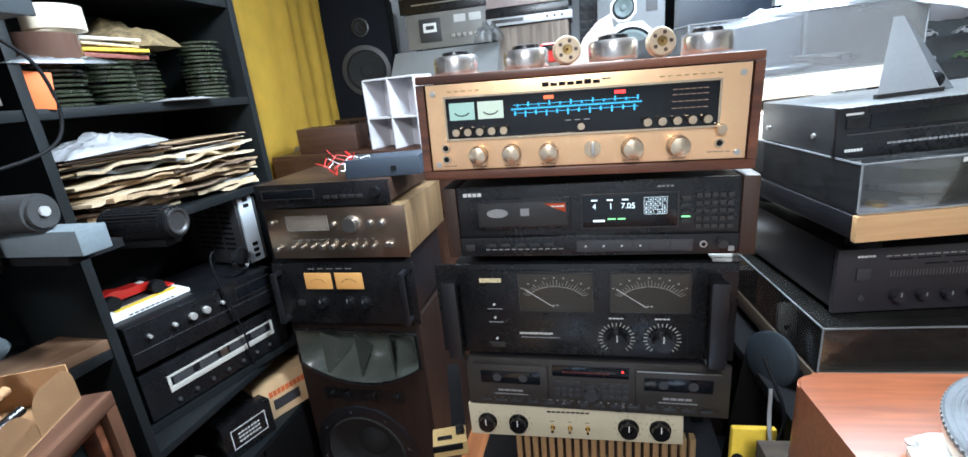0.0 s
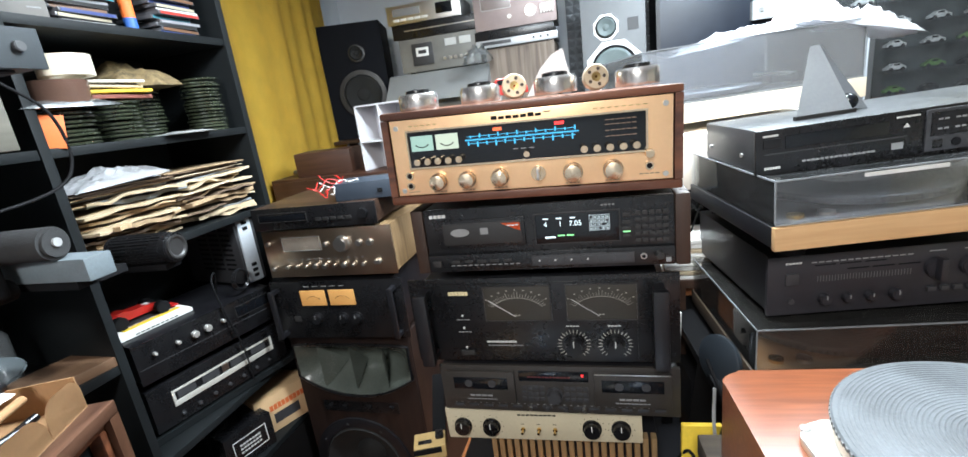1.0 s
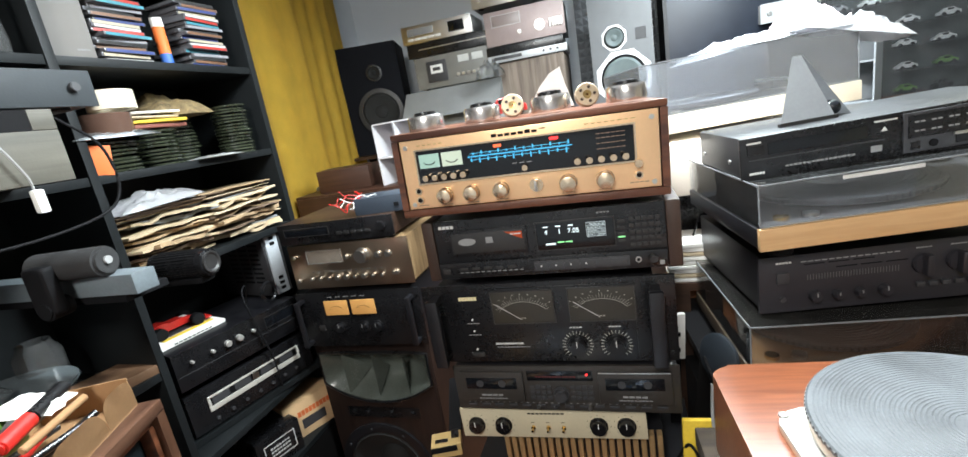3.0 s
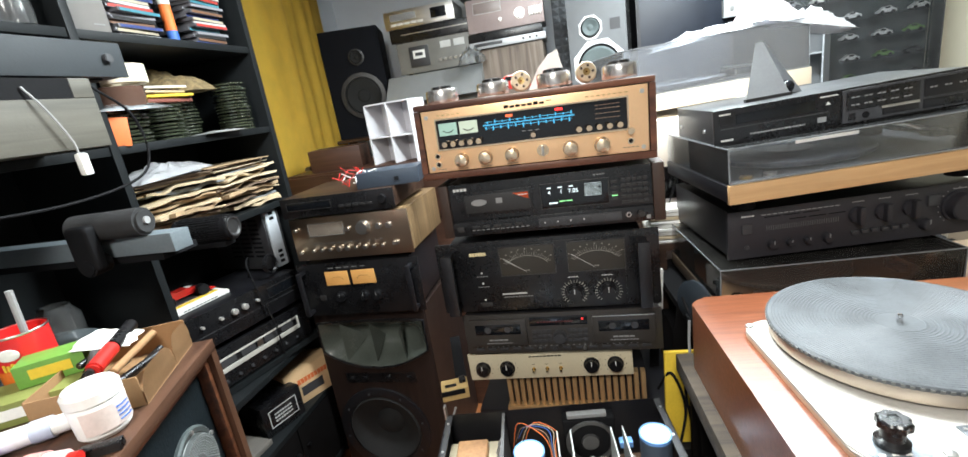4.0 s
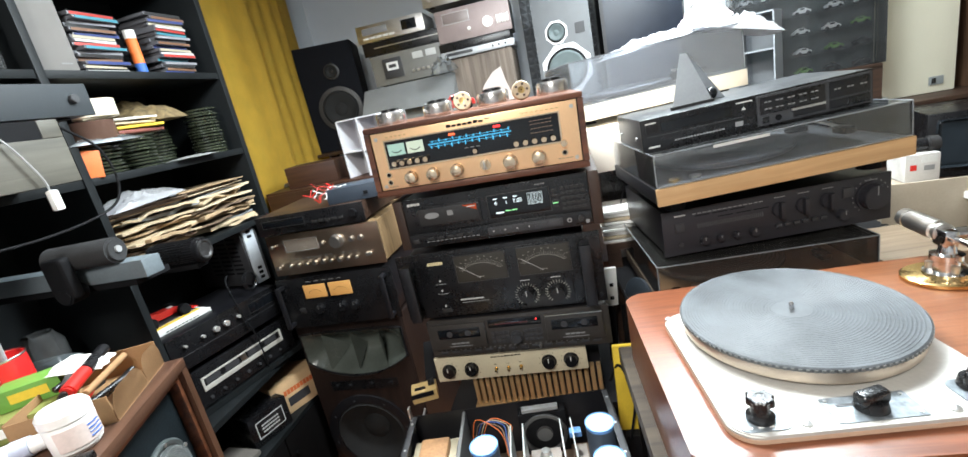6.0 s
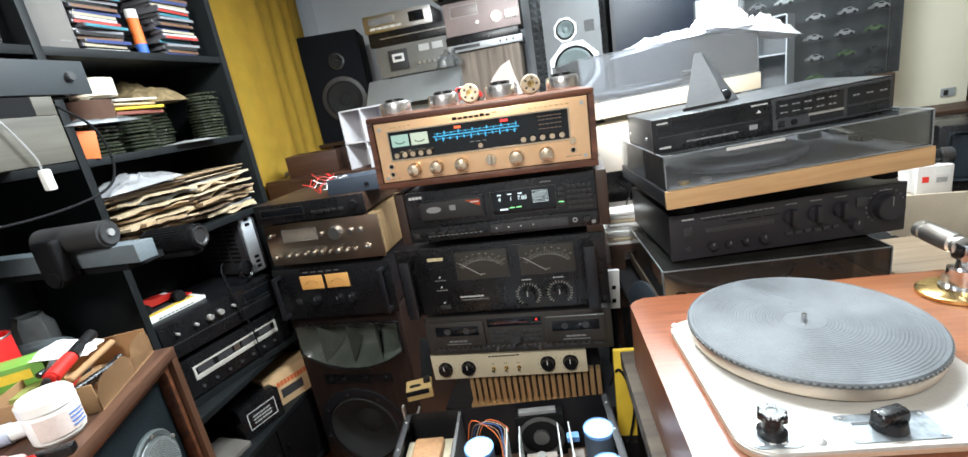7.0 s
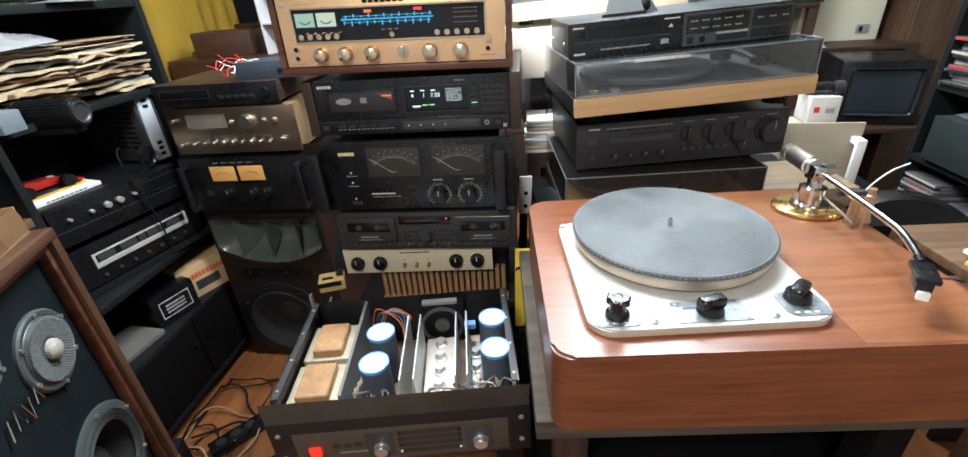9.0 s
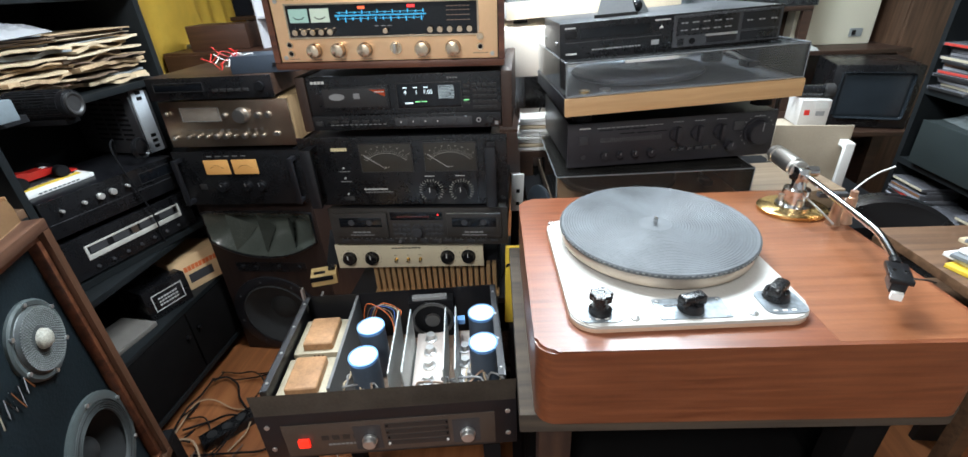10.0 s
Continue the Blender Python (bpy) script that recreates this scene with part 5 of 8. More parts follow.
def flat_player(m):
    w, h, d = 0.465, 0.074, 0.225
    t, fp = unit("cd_player", m, w, h, d, mat("grey_black_top", (0.03, 0.032, 0.034), 0.32, var=0.25), BLACKPL, "charcoal compact disc player with a grey key panel", "cd player", feet=0.006)
    part("drawer_line", box1(-0.22, -0.02, -0.0012, 0, 0.035, 0.037), DARKGREY, t)
    recess(t, -0.19, -0.045, 0.042, 0.062, 0.0015, DARKGLASS, name="display_window")
    part("power_key", box1(-0.222, -0.197, -0.003, 0, 0.045, 0.060, bev=0.001), BLACKPL, t)
    bars(t, -0.222, 0, 0.063, 1, 0.022, 0.003, 0, LIGHTPRINT)
    bars(t, -0.035, 0, 0.064, 1, 0.032, 0.0025, 0, LIGHTPRINT)
    bars(t, -0.22, 0, 0.012, 6, 0.003, 0.004, 0.001, LIGHTPRINT, "maker_mark")
    bars(t, -0.165, 0, 0.018, 16, 0.005, 0.003, 0.0015, MIDGREY, "model_print")
    bars(t, -0.04, 0, 0.018, 1, 0.016, 0.010, 0, MIDGREY, "logo_block")
    b = bmesh.new()
    b.faces.new([b.verts.new(p) for p in ((-0.026, -0.0008, 0.049), (-0.016, -0.0008, 0.049), (-0.021, -0.0008, 0.056))])
    part("eject_mark", b, LIGHTPRINT, t)
    kp = part("key_panel", box1(0.004, 0.229, -0.003, 0, 0.008, 0.070, bev=0.001), DARKGREY, t, "raised grey key panel")
    for x0, x1, z0, z1 in ((0.010, 0.138, 0.031, 0.066), (0.146, 0.224, 0.033, 0.066), (0.146, 0.224, 0.012, 0.029), (0.075, 0.138, 0.013, 0.026)):
        part("key_field", box1(x0, x1, -0.005, -0.003, z0, z1, bev=0.0006), BLACKPL, kp)
    for i in range(5):
        for k in range(2):
            bars(kp, 0.018 + i * 0.023, -0.005, 0.040 + k * 0.014, 2, 0.006, 0.0025, 0.002, MIDGREY)
    for x in (0.155, 0.180, 0.205):
        bars(kp, x, -0.005, 0.048, 2, 0.005, 0.003, 0.002, MIDGREY)
    part("long_key", box1(0.072, 0.138, -0.006, -0.003, 0.026, 0.0305), SILVER, kp)
    j = part("headphone_socket", cy1(0.045, -0.004, 0.019, 0.006, 0.002), BLACKMATT, kp)
    part("timer_key", box1(0.014, 0.026, -0.005, -0.003, 0.013, 0.025), BLACKPL, kp)
    for y in (0.06, 0.2):
        part("side_screw", cy1(-w / 2 + 0.003, y, 0.03, 0.004, 0.003, axis="x", seg=12), STEEL, t)
    return t


flat_player(stack_pose(0.777, 1.066, 1.302, 0.465, 8, -2.0))


def lid_walls(w, d, z0, z1, th=0.003):
    """An open-bottomed clear box, one shell."""
    b = box1(-w / 2, w / 2, 0, d, z0, z1)
    low = min(b.faces, key=lambda f: f.calc_center_median().z)
    b.faces.remove(low)
    bmesh.ops.recalc_face_normals(b, faces=b.faces)
    bmesh.ops.solidify(b, geom=b.faces[:], thickness=th)
    return b


def lidded_turntable(m, w, d, hb, hl, base, front, lid, label, feet=0.02, arm=True, sticker=False, deck=None):
    t = thing("turntable", m, label, "turntable")
    part("base", box1(-w / 2, w / 2, 0.004, d, feet, feet + hb, bev=0.003), base, t)
    part("front_board", box1(-w / 2, w / 2, -0.006, 0.004, feet - 0.002, feet + hb + 0.001, bev=0.001), front, t)
    for sx in (-1, 1):
        for y in (0.05, d - 0.05):
            part("foot", cy1(sx * (w / 2 - 0.05), y, feet / 2, 0.022, feet, axis="z", r2=0.018), BLACKMATT, t)
    z = feet + hb + 0.0015
    part("deck_plate", box1(-w / 2 + 0.005, w / 2 - 0.005, 0.01, d - 0.01, feet + hb, z, bev=0.0004), deck or mat("deck_plate_grey", (0.075, 0.07, 0.07), 0.35, var=0.2), t)
    b = bmesh.new()
    lathe(b, [(0.0, 0.003), (0.145, 0.003), (0.152, 0.006), (0.152, 0.016), (0.148, 0.019), (0.1, 0.018), (0.0, 0.018)], pose(-0.04, d / 2, z), 64)
    pt = part("platter", b, mat("dark_platter", (0.13, 0.13, 0.14), 0.4, 0.3, var=0.2), t)
    b = bmesh.new()
    for i in range(11):
        r = 0.05 + i * 0.009
        lathe(b, [(r, 0.0185), (r + 0.002, 0.0195), (r + 0.004, 0.0185)], pose(-0.04, d / 2, z), 64)
    part("mat", b, RUBBER, pt)
    b = bmesh.new()
    for i in range(90):
        a = 2 * math.pi * i / 90
        bmesh.ops.create_cube(b, size=1, matrix=pose(-0.04 + 0.1525 * math.cos(a), d / 2 + 0.1525 * math.sin(a), z + 0.011, 0, 0, math.degrees(a)) @ Matrix.Diagonal((0.002, 0.004, 0.007, 1)))
    part("strobe_dots", b, DARKGREY, pt)
    part("spindle", cy1(-0.04, d / 2, z + 0.024, 0.0035, 0.014, axis="z", seg=14), CHROME, pt)
    if arm:
        b = bmesh.new()
        cy(b, w / 2 - 0.06, d - 0.09, z + 0.012, 0.026, 0.024, axis="z", seg=24)
        part("arm_base", b, DARKGREY, t)
        part("arm_tube", tube(bmesh.new(), curve_pts([(w / 2 - 0.06, d - 0.05, z + 0.032), (w / 2 - 0.06, d - 0.18, z + 0.030), (w / 2 - 0.075, d - 0.27, z + 0.027)], 14), 0.004, 10), SILVER, t)
        part("headshell", box1(w / 2 - 0.088, w / 2 - 0.066, d - 0.31, d - 0.268, z + 0.016, z + 0.030, bev=0.002), BLACKPL, t)
    for i in range(2):
        part("button", cy1(-w / 2 + 0.05 + i * 0.045, 0.035, z + 0.003, 0.012, 0.006, axis="z", seg=20), BRASS if i == 0 else SILVER, t)
    o = part("dust_cover", lid_walls(w - 0.006, d - 0.004, z + 0.001, z + hl), lid, t, "hinged transparent dust cover, closed")
    zt, wl = z + hl, w - 0.006
    for a in ((-wl / 2, wl / 2, -0.0012, 0.0008, zt - 0.0015, zt + 0.0008), (-wl / 2, wl / 2, -0.0012, 0.0008, z + 0.001, z + 0.0035), (-wl / 2 - 0.0008, -wl / 2 + 0.0012, 0.001, d - 0.006, zt - 0.0015, zt + 0.0008), (wl / 2 - 0.0012, wl / 2 + 0.0008, 0.001, d - 0.006, zt - 0.0015, zt + 0.0008), (-wl / 2 - 0.0008, -wl / 2 + 0.0012, -0.0012, 0.0008, z + 0.004, zt - 0.002), (wl / 2 - 0.0012, wl / 2 + 0.0008, -0.0012, 0.0008, z + 0.004, zt - 0.002)):
        part("lid_edge", box1(*a), LIDEDGE, o)
    if sticker:
        part("sticker", box1(-0.13, -0.02, -0.0022, -0.0014, zt - 0.009, zt - 0.003), LIGHTPRINT, o, "white paper sticker")
    return t


lidded_turntable(stack_pose(0.788, 1.012, 1.176, 0.505, 8.5, -1.7), 0.505, 0.37, 0.034, 0.070, BLACK, PALEWOOD, LIDCLEAR, "turntable with pale wood front and closed clear dust cover", 0.026, sticker=True)


def dark_amp(m):
    w, h, d = 0.485, 0.112, 0.33
    bodym = mat("slate_black", (0.018, 0.017, 0.021), 0.5, var=0.2)
    t, fp = unit("integrated_amplifier", m, w, h, d, BLACK, bodym, "slate black integrated amplifier with many small knobs", "amplifier", feet=0.012)
    part("power_button", box1(-0.215, -0.195, -0.004, 0, 0.062, 0.082, bev=0.001), DARKGREY, t)
    knob(t, 0.200, 0.066, 0.028, 0.022, bodym, pointer=MIDGREY, skirt=0.032, name="volume_knob")
    b = bmesh.new()
    for i in range(17):
        a = radians(-140 + i * 17.5)
        cy(b, 0.200 + 0.037 * math.sin(a), -0.0004, 0.066 + 0.037 * math.cos(a), 0.0013, 0.0008, seg=6)
    part("volume_marks", b, MIDGREY, t)
    for x in (0.010, 0.060, 0.112):
        k = knob(t, x, 0.074, 0.017, 0.008, bodym, name="selector_knob")
        part("grip", box1(x - 0.005, x + 0.005, -0.020, -0.007, 0.056, 0.092, bev=0.002), bodym, k)
    for x in (-0.155, -0.120, -0.085, -0.047):
        knob(t, x, 0.034, 0.0095 if x in (-0.155, -0.047) else 0.0075, 0.013, bodym, pointer=MIDGREY)
    knob(t, 0.140, 0.036, 0.012, 0.015, bodym, pointer=MIDGREY)
    part("mode_button", box1(0.142, 0.164, -0.004, 0, 0.072, 0.094, bev=0.001), DARKGREY, t)
    for i in range(6):
        part("key", box1(0.0 + i * 0.019, 0.012 + i * 0.019, -0.006, 0, 0.033, 0.041, bev=0.001), DARKGREY, t)
    for r_, x0 in ((0.092, -0.17), (0.082, -0.12)):
        bars(t, x0, 0, r_, 3, 0.032, 0.002, 0.006, BLACKMATT)
    b = bmesh.new()
    for i in range(32):
        bx(b, -0.165 + i * 0.0045, -0.164 + i * 0.0045, -0.0006, 0, 0.064, 0.074)
    part("tone_scale", b, mat("dim_print", (0.09, 0.09, 0.09), 0.6), t)
    bars(t, -0.215, 0, 0.098, 5, 0.004, 0.003, 0.0012, LIGHTPRINT, "maker_mark")
    bars(t, -0.175, 0, 0.0975, 14, 0.008, 0.0018, 0.003, MIDGREY, "model_print")
    for x in (0.0, 0.05, 0.1, 0.19):
        bars(t, x, 0, 0.100, 4, 0.005, 0.0018, 0.001, MIDGREY)
    part("headphone_socket", cy1(-0.205, -0.002, 0.032, 0.005, 0.003), DARKGREY, t)
    return t


dark_amp(stack_pose(0.800, 1.066, 1.055, 0.485, 8.5, -0.6))
lidded_turntable(stack_pose(0.772, 1.028, 0.922, 0.46, 6, 0), 0.46, 0.36, 0.032, 0.080, mat("bronze_base", (0.07, 0.05, 0.035), 0.4, 0.2, var=0.2), mat("bronze_front", (0.42, 0.28, 0.14), 0.35, 0.5, var=0.1), LIDSMOKE, "bronze turntable with closed smoked dust cover under an amplifier", 0.02, deck=mat("bronze_deck", (0.34, 0.22, 0.13), 0.35, 0.4, var=0.15))
stand("low_cabinet", pose(1.12, 1.0, 0, 0, 0, 6), 0.78, 0.5, 0.922, "black cabinet carrying the stacked components", 0.04, BLACKMATT, shelf=(0.4,))
solid("wooden_drawer_box", bx(box1(0, 0.22, 0, 0.2, 0, 0.05, bev=0.002), 0.02, 0.2, -0.004, 0, 0.012, 0.04), wood("drawer_beige", (0.22, 0.15, 0.09), (0.36, 0.26, 0.17), 0.6, 0), pose(1.262, 1.12, 0.9225, 0, 0, 6), "low beige wooden drawer box on the cabinet", "box")


def pyramid_stand():
    t = thing("wedge_stand", pose(0.905, 1.175, 1.3795, 0, -2, 12), "grey metal wedge shaped stand with a dark ball inside", "stand")
    gm = mat("satin_grey", (0.32, 0.33, 0.34), 0.42, 0.2, var=0.1)
    b = bmesh.new()
    q = [(-0.055, -0.02, 0), (0.035, -0.025, 0), (0.012, 0.03, 0.115), (-0.004, 0.03, 0.115)]
    b.faces.new([b.verts.new(p) for p in q])
    bmesh.ops.solidify(b, geom=b.faces[:], thickness=0.003)
    part("front_leaf", b, gm, t)
    b = bmesh.new()
    q = [(0.075, 0.0, 0), (0.05, 0.075, 0), (0.006, 0.034, 0.115), (0.014, 0.03, 0.115)]
    b.faces.new([b.verts.new(p) for p in q])
    bmesh.ops.solidify(b, geom=b.faces[:], thickness=0.003)
    part("side_leaf", b, gm, t)
    part("foot_bar", box1(-0.058, 0.037, -0.026, -0.018, 0.0, 0.008), CHARCOAL, t)
    b = bmesh.new()
    bmesh.ops.create_uvsphere(b, u_segments=16, v_segments=10, radius=0.014, matrix=Matrix.Translation((0.045, 0.005, 0.0165)))
    part("ball", b, DARKGLASS, t)
    return t


pyramid_stand()


# ---- things between the stacks ----
def crumple(w, d, h, seed, n=26, sharp=1.0):
    """A crumpled bag lying flat: a bumpy closed pillow."""
    b = bmesh.new()
    top, bot = {}, {}
    for i in range(n + 1):
        for k in range(n + 1):
            u, v = i / n, k / n
            e = (math.sin(math.pi * u) * math.sin(math.pi * v)) ** 0.45
            nz = noise.noise(Vector((u * 5 + seed, v * 5, seed))) * 0.5 + abs(noise.noise(Vector((u * 11 + seed, v * 11, 3)))) * 0.6 * sharp
            x = (u - 0.5) * w * (1 + 0.12 * noise.noise(Vector((v * 4, seed, 1))))
            y = (v - 0.5) * d * (1 + 0.15 * noise.noise(Vector((u * 4, seed, 2))))
            top[i, k] = b.verts.new((x, y, max(0.001, h * e * (0.55 + 0.6 * nz))))
            bot[i, k] = b.verts.new((x, y, 0)) if 0 < i < n and 0 < k < n else top[i, k]
    for i in range(n):
        for k in range(n):
            b.faces.new((top[i, k], top[i + 1, k], top[i + 1, k + 1], top[i, k + 1]))
            f = (bot[i, k + 1], bot[i + 1, k + 1], bot[i + 1, k], bot[i, k])
            if len({id(v) for v in f}) == 4:
                try:
                    b.faces.new(f)
                except ValueError:
                    pass
    return b


solid("yellow_envelope", box1(-0.034, 0.034, -0.012, 0.0, 0, 0.222, bev=0.003), YELLOW, pose(0.681, 1.0, 0.6605, -4, 2, 6), "yellow padded envelope standing behind the opened amplifier", "envelope")
t = thing("slate_disc", pose(0.735, 1.10, 0.955, 80, 0, -58), "slate blue plastic disc leaning between the stacks", "disc")
b = bmesh.new()
lathe(b, [(0.0, 0.006), (0.042, 0.006), (0.048, 0.003), (0.048, -0.004), (0.044, -0.004), (0.042, 0.001), (0.0, 0.001)], seg=40)
part("rim_plate", b, mat("slate_blue_plastic", (0.020, 0.026, 0.033), 0.5, var=0.2), t)
part("support_panel", box1(-0.055, 0.055, -0.30, 0.005, -0.016, -0.005, bev=0.002), DOORSHADEBLACK, t, "dull black panel")
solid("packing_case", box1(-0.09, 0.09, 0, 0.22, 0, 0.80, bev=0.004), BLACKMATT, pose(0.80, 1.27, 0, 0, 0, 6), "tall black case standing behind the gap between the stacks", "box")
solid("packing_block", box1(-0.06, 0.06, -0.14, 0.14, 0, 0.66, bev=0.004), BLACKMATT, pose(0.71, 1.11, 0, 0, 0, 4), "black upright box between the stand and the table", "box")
solid("thin_rod", tube(bmesh.new(), [(0.776, 1.405, 1.225), (0.738, 1.41, 1.112)], 0.0022, 8), BLACKPL, Matrix(), "thin black rod leaning on the magazine pile", "rod")
t = thing("mains_adaptor", pose(0.155, 1.03, 0.74, 0, 0, 20), "small yellow plug-in adaptor with dark prongs beside the preamplifier", "adaptor")
part("body", box1(-0.04, 0.03, 0, 0.05, 0.0, 0.032, bev=0.003), mat("old_yellow", (0.52, 0.36, 0.15), 0.5), t)
part("dark_inlay", box1(-0.03, 0.0, 0.012, 0.022, 0.032, 0.035, bev=0.001), BLACKPL, t)
part("dark_inlay", box1(0.008, 0.026, 0.02, 0.042, 0.032, 0.042, bev=0.003), BLACKPL, t)
part("prong", box1(-0.04, 0.02, -0.004, 0.0, 0.018, 0.03), BLACKMATT, t)
part("support_arm", box1(0.0, 0.03, 0.05, 0.3, 0.0, 0.02), BLACKMATT, t)
t = thing("wall_plate", pose(0.672, 1.262, 0.845, 0, 3, 12), "white plastic plate with dark sockets standing beside the amplifiers", "socket plate")
part("plate", box1(-0.018, 0.018, 0, 0.012, 0.01, 0.125, bev=0.002), WHITEPL, t)
for z in (0.03, 0.07):
    part("socket", box1(-0.004, 0.006, -0.003, 0, z, z + 0.010), BLACKMATT, t)
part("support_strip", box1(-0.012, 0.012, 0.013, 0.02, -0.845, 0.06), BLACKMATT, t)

t = thing("pale_box", pose(0.70, 1.525, 1.06, 0, 0, 10), "pale cardboard box under the rear turntable", "box")
part("carton", box1(-0.08, 0.46, -0.10, 0.36, 0.150, 0.280, bev=0.003), mat("pale_card", (0.88, 0.78, 0.67), 0.5, var=0.05), t)
part("tape_strip", box1(0.2, 0.26, -0.101, -0.1, 0.151, 0.279), mat("packing_tape", (0.55, 0.42, 0.28), 0.3), t)
solid("black_carton", box1(0.0, 0.46, 0.04, 0.36, 0.0, 0.2095, bev=0.003), BLACKPL, pose(0.70, 1.525, 1.0005, 0, 0, 10), "black box under the pale carton on the table", "box")
solid("rear_table", bx(bx(box1(0, 0.66, 0, 0.9, 0.98, 1.0), 0, 0.04, 0, 0.04, 0, 0.98), 0.62, 0.66, 0.86, 0.9, 0, 0.98), DARKWOODX, pose(0.68, 1.375, 0), "dark table behind the component stacks", "table")
rb = random.Random(3)
for i in range(9):
    solid("magazine", box1(-0.08, 0.08, -0.075, 0.052, 0, 0.009, bev=0.001), (PAPERW, PAPER, PAPERW, PAPERW, PAPERW)[i % 5], pose(0.757 + rb.uniform(-0.006, 0.006), 1.456, 1.0005 + i * 0.0112, 0, 0, rb.uniform(-3, 3)), "magazine in a flat pile on the table", "magazine", "magazines behind the stack")
lidded_turntable(stack_pose(0.645, 1.46, 1.346, 0.52, 14, -1.5), 0.52, 0.40, 0.042, 0.13, WHITEPL, mat("beige_front", (0.66, 0.58, 0.46), 0.4, var=0.08), LIDSHEEN, "beige turntable under a tall clear dust cover", 0.016)
solid("plastic_bag", crumple(0.34, 0.20, 0.045, 2), BAGWHITE, pose(0.93, 1.74, 1.545, 0, -6, 14), "crumpled white plastic bag on the dust cover", "bag")
solid("plastic_bag", crumple(0.14, 0.12, 0.11, 7), mat("pink_bag", (0.66, 0.52, 0.53), 0.5, var=0.1), pose(1.10, 1.82, 1.575, 0, -10, 30), "pinkish crumpled plastic bag on the dust cover", "bag")
solid("plastic_bag", crumple(0.24, 0.18, 0.07, 11), BAGWHITE, pose(1.14, 1.66, 1.53, 0, 15, 0), "crumpled white plastic bag hanging over the cover's edge", "bag")


def divider_crate(name, m, nx, nz, w, h, d, material, label):
    t = thing(name, m, label, "rack")
    for i in range(nx + 1):
        x = -w / 2 + w * i / nx
        part("upright", box1(x - 0.003, x + 0.003, 0, d, 0, h), material, t)
    for k in range(nz + 1):
        z = h * k / nz
        for i in range(nx):
            x0 = -w / 2 + w * i / nx + 0.0032
            part("shelf", box1(x0, x0 + w / nx - 0.0064, 0.001, d - 0.001, max(z - 0.003, 0), max(z - 0.003, 0) + 0.006), material, t)
    part("back_board", box1(-w / 2, w / 2, d, d + 0.004, 0, h + 0.003), material, t)
    return t


divider_crate("card_rack", pose(-0.32, 2.02, 1.225, 0, 0, -14), 2, 2, 0.24, 0.29, 0.12, mat("white_board", (0.62, 0.61, 0.64), 0.6, var=0.06), "white compartment rack, empty")
divider_crate("card_rack", pose(1.40, 2.5, 1.2855, 0, 0, -30), 2, 2, 0.30, 0.32, 0.18, mat("grey_board", (0.22, 0.235, 0.25), 0.6, var=0.1), "grey compartment rack, empty")
solid("side_cupboard", bx(box1(-0.45, 0.45, 0, 0.5, 0, 1.25, bev=0.004), -0.44, 0.44, -0.01, 0, 1.0, 1.24), wood("red_brown", (0.03, 0.011, 0.006), (0.065, 0.026, 0.014), 0.5, 0), pose(-0.42, 1.99, 0), "red-brown wooden cupboard behind the amplifier stack", "cupboard")
solid("wooden_block", box1(-0.12, 0.13, 0, 0.16, 0, 0.10, bev=0.004), wood("red_brown_block", (0.035, 0.012, 0.006), (0.065, 0.026, 0.014), 0.5, 0), pose(-0.64, 2.05, 1.2505, 0, 0, 10), "red-brown wooden box on the cupboard", "box")


# ---- curtain ----
def curtain():
    b = bmesh.new()
    n, L = 130, 1.62
    cols = []
    for i in range(n + 1):
        u = i / n
        y = 1.69 + u * L
        fold = 0.009 * math.sin(u * 47 + 2 * math.sin(u * 9)) + 0.018 * math.sin(u * 17 + 1)
        line = -0.78 - 0.44 * u
        z0 = 1.14 if u < 0.30 else 1.14 + 0.12 * min(1, (u - 0.30) / 0.03)
        col = []
        for k in range(13):
            z = z0 + (2.55 - z0) * k / 12
            s = 1 - 0.35 * (z - 1.14) / 1.4
            col.append(b.verts.new((line + fold * s + 0.006 * noise.noise(Vector((u * 9, z * 4, 0))), y, z)))
        cols.append(col)
    for a, c in zip(cols, cols[1:]):
        for k in range(12):
            b.faces.new((a[k], c[k], c[k + 1], a[k + 1]))
    bmesh.ops.solidify(b, geom=b.faces[:], thickness=0.003)
    return b


solid("curtain", curtain(), CURTAIN, Matrix(), "mustard yellow cloth curtain hanging in folds", "curtain")


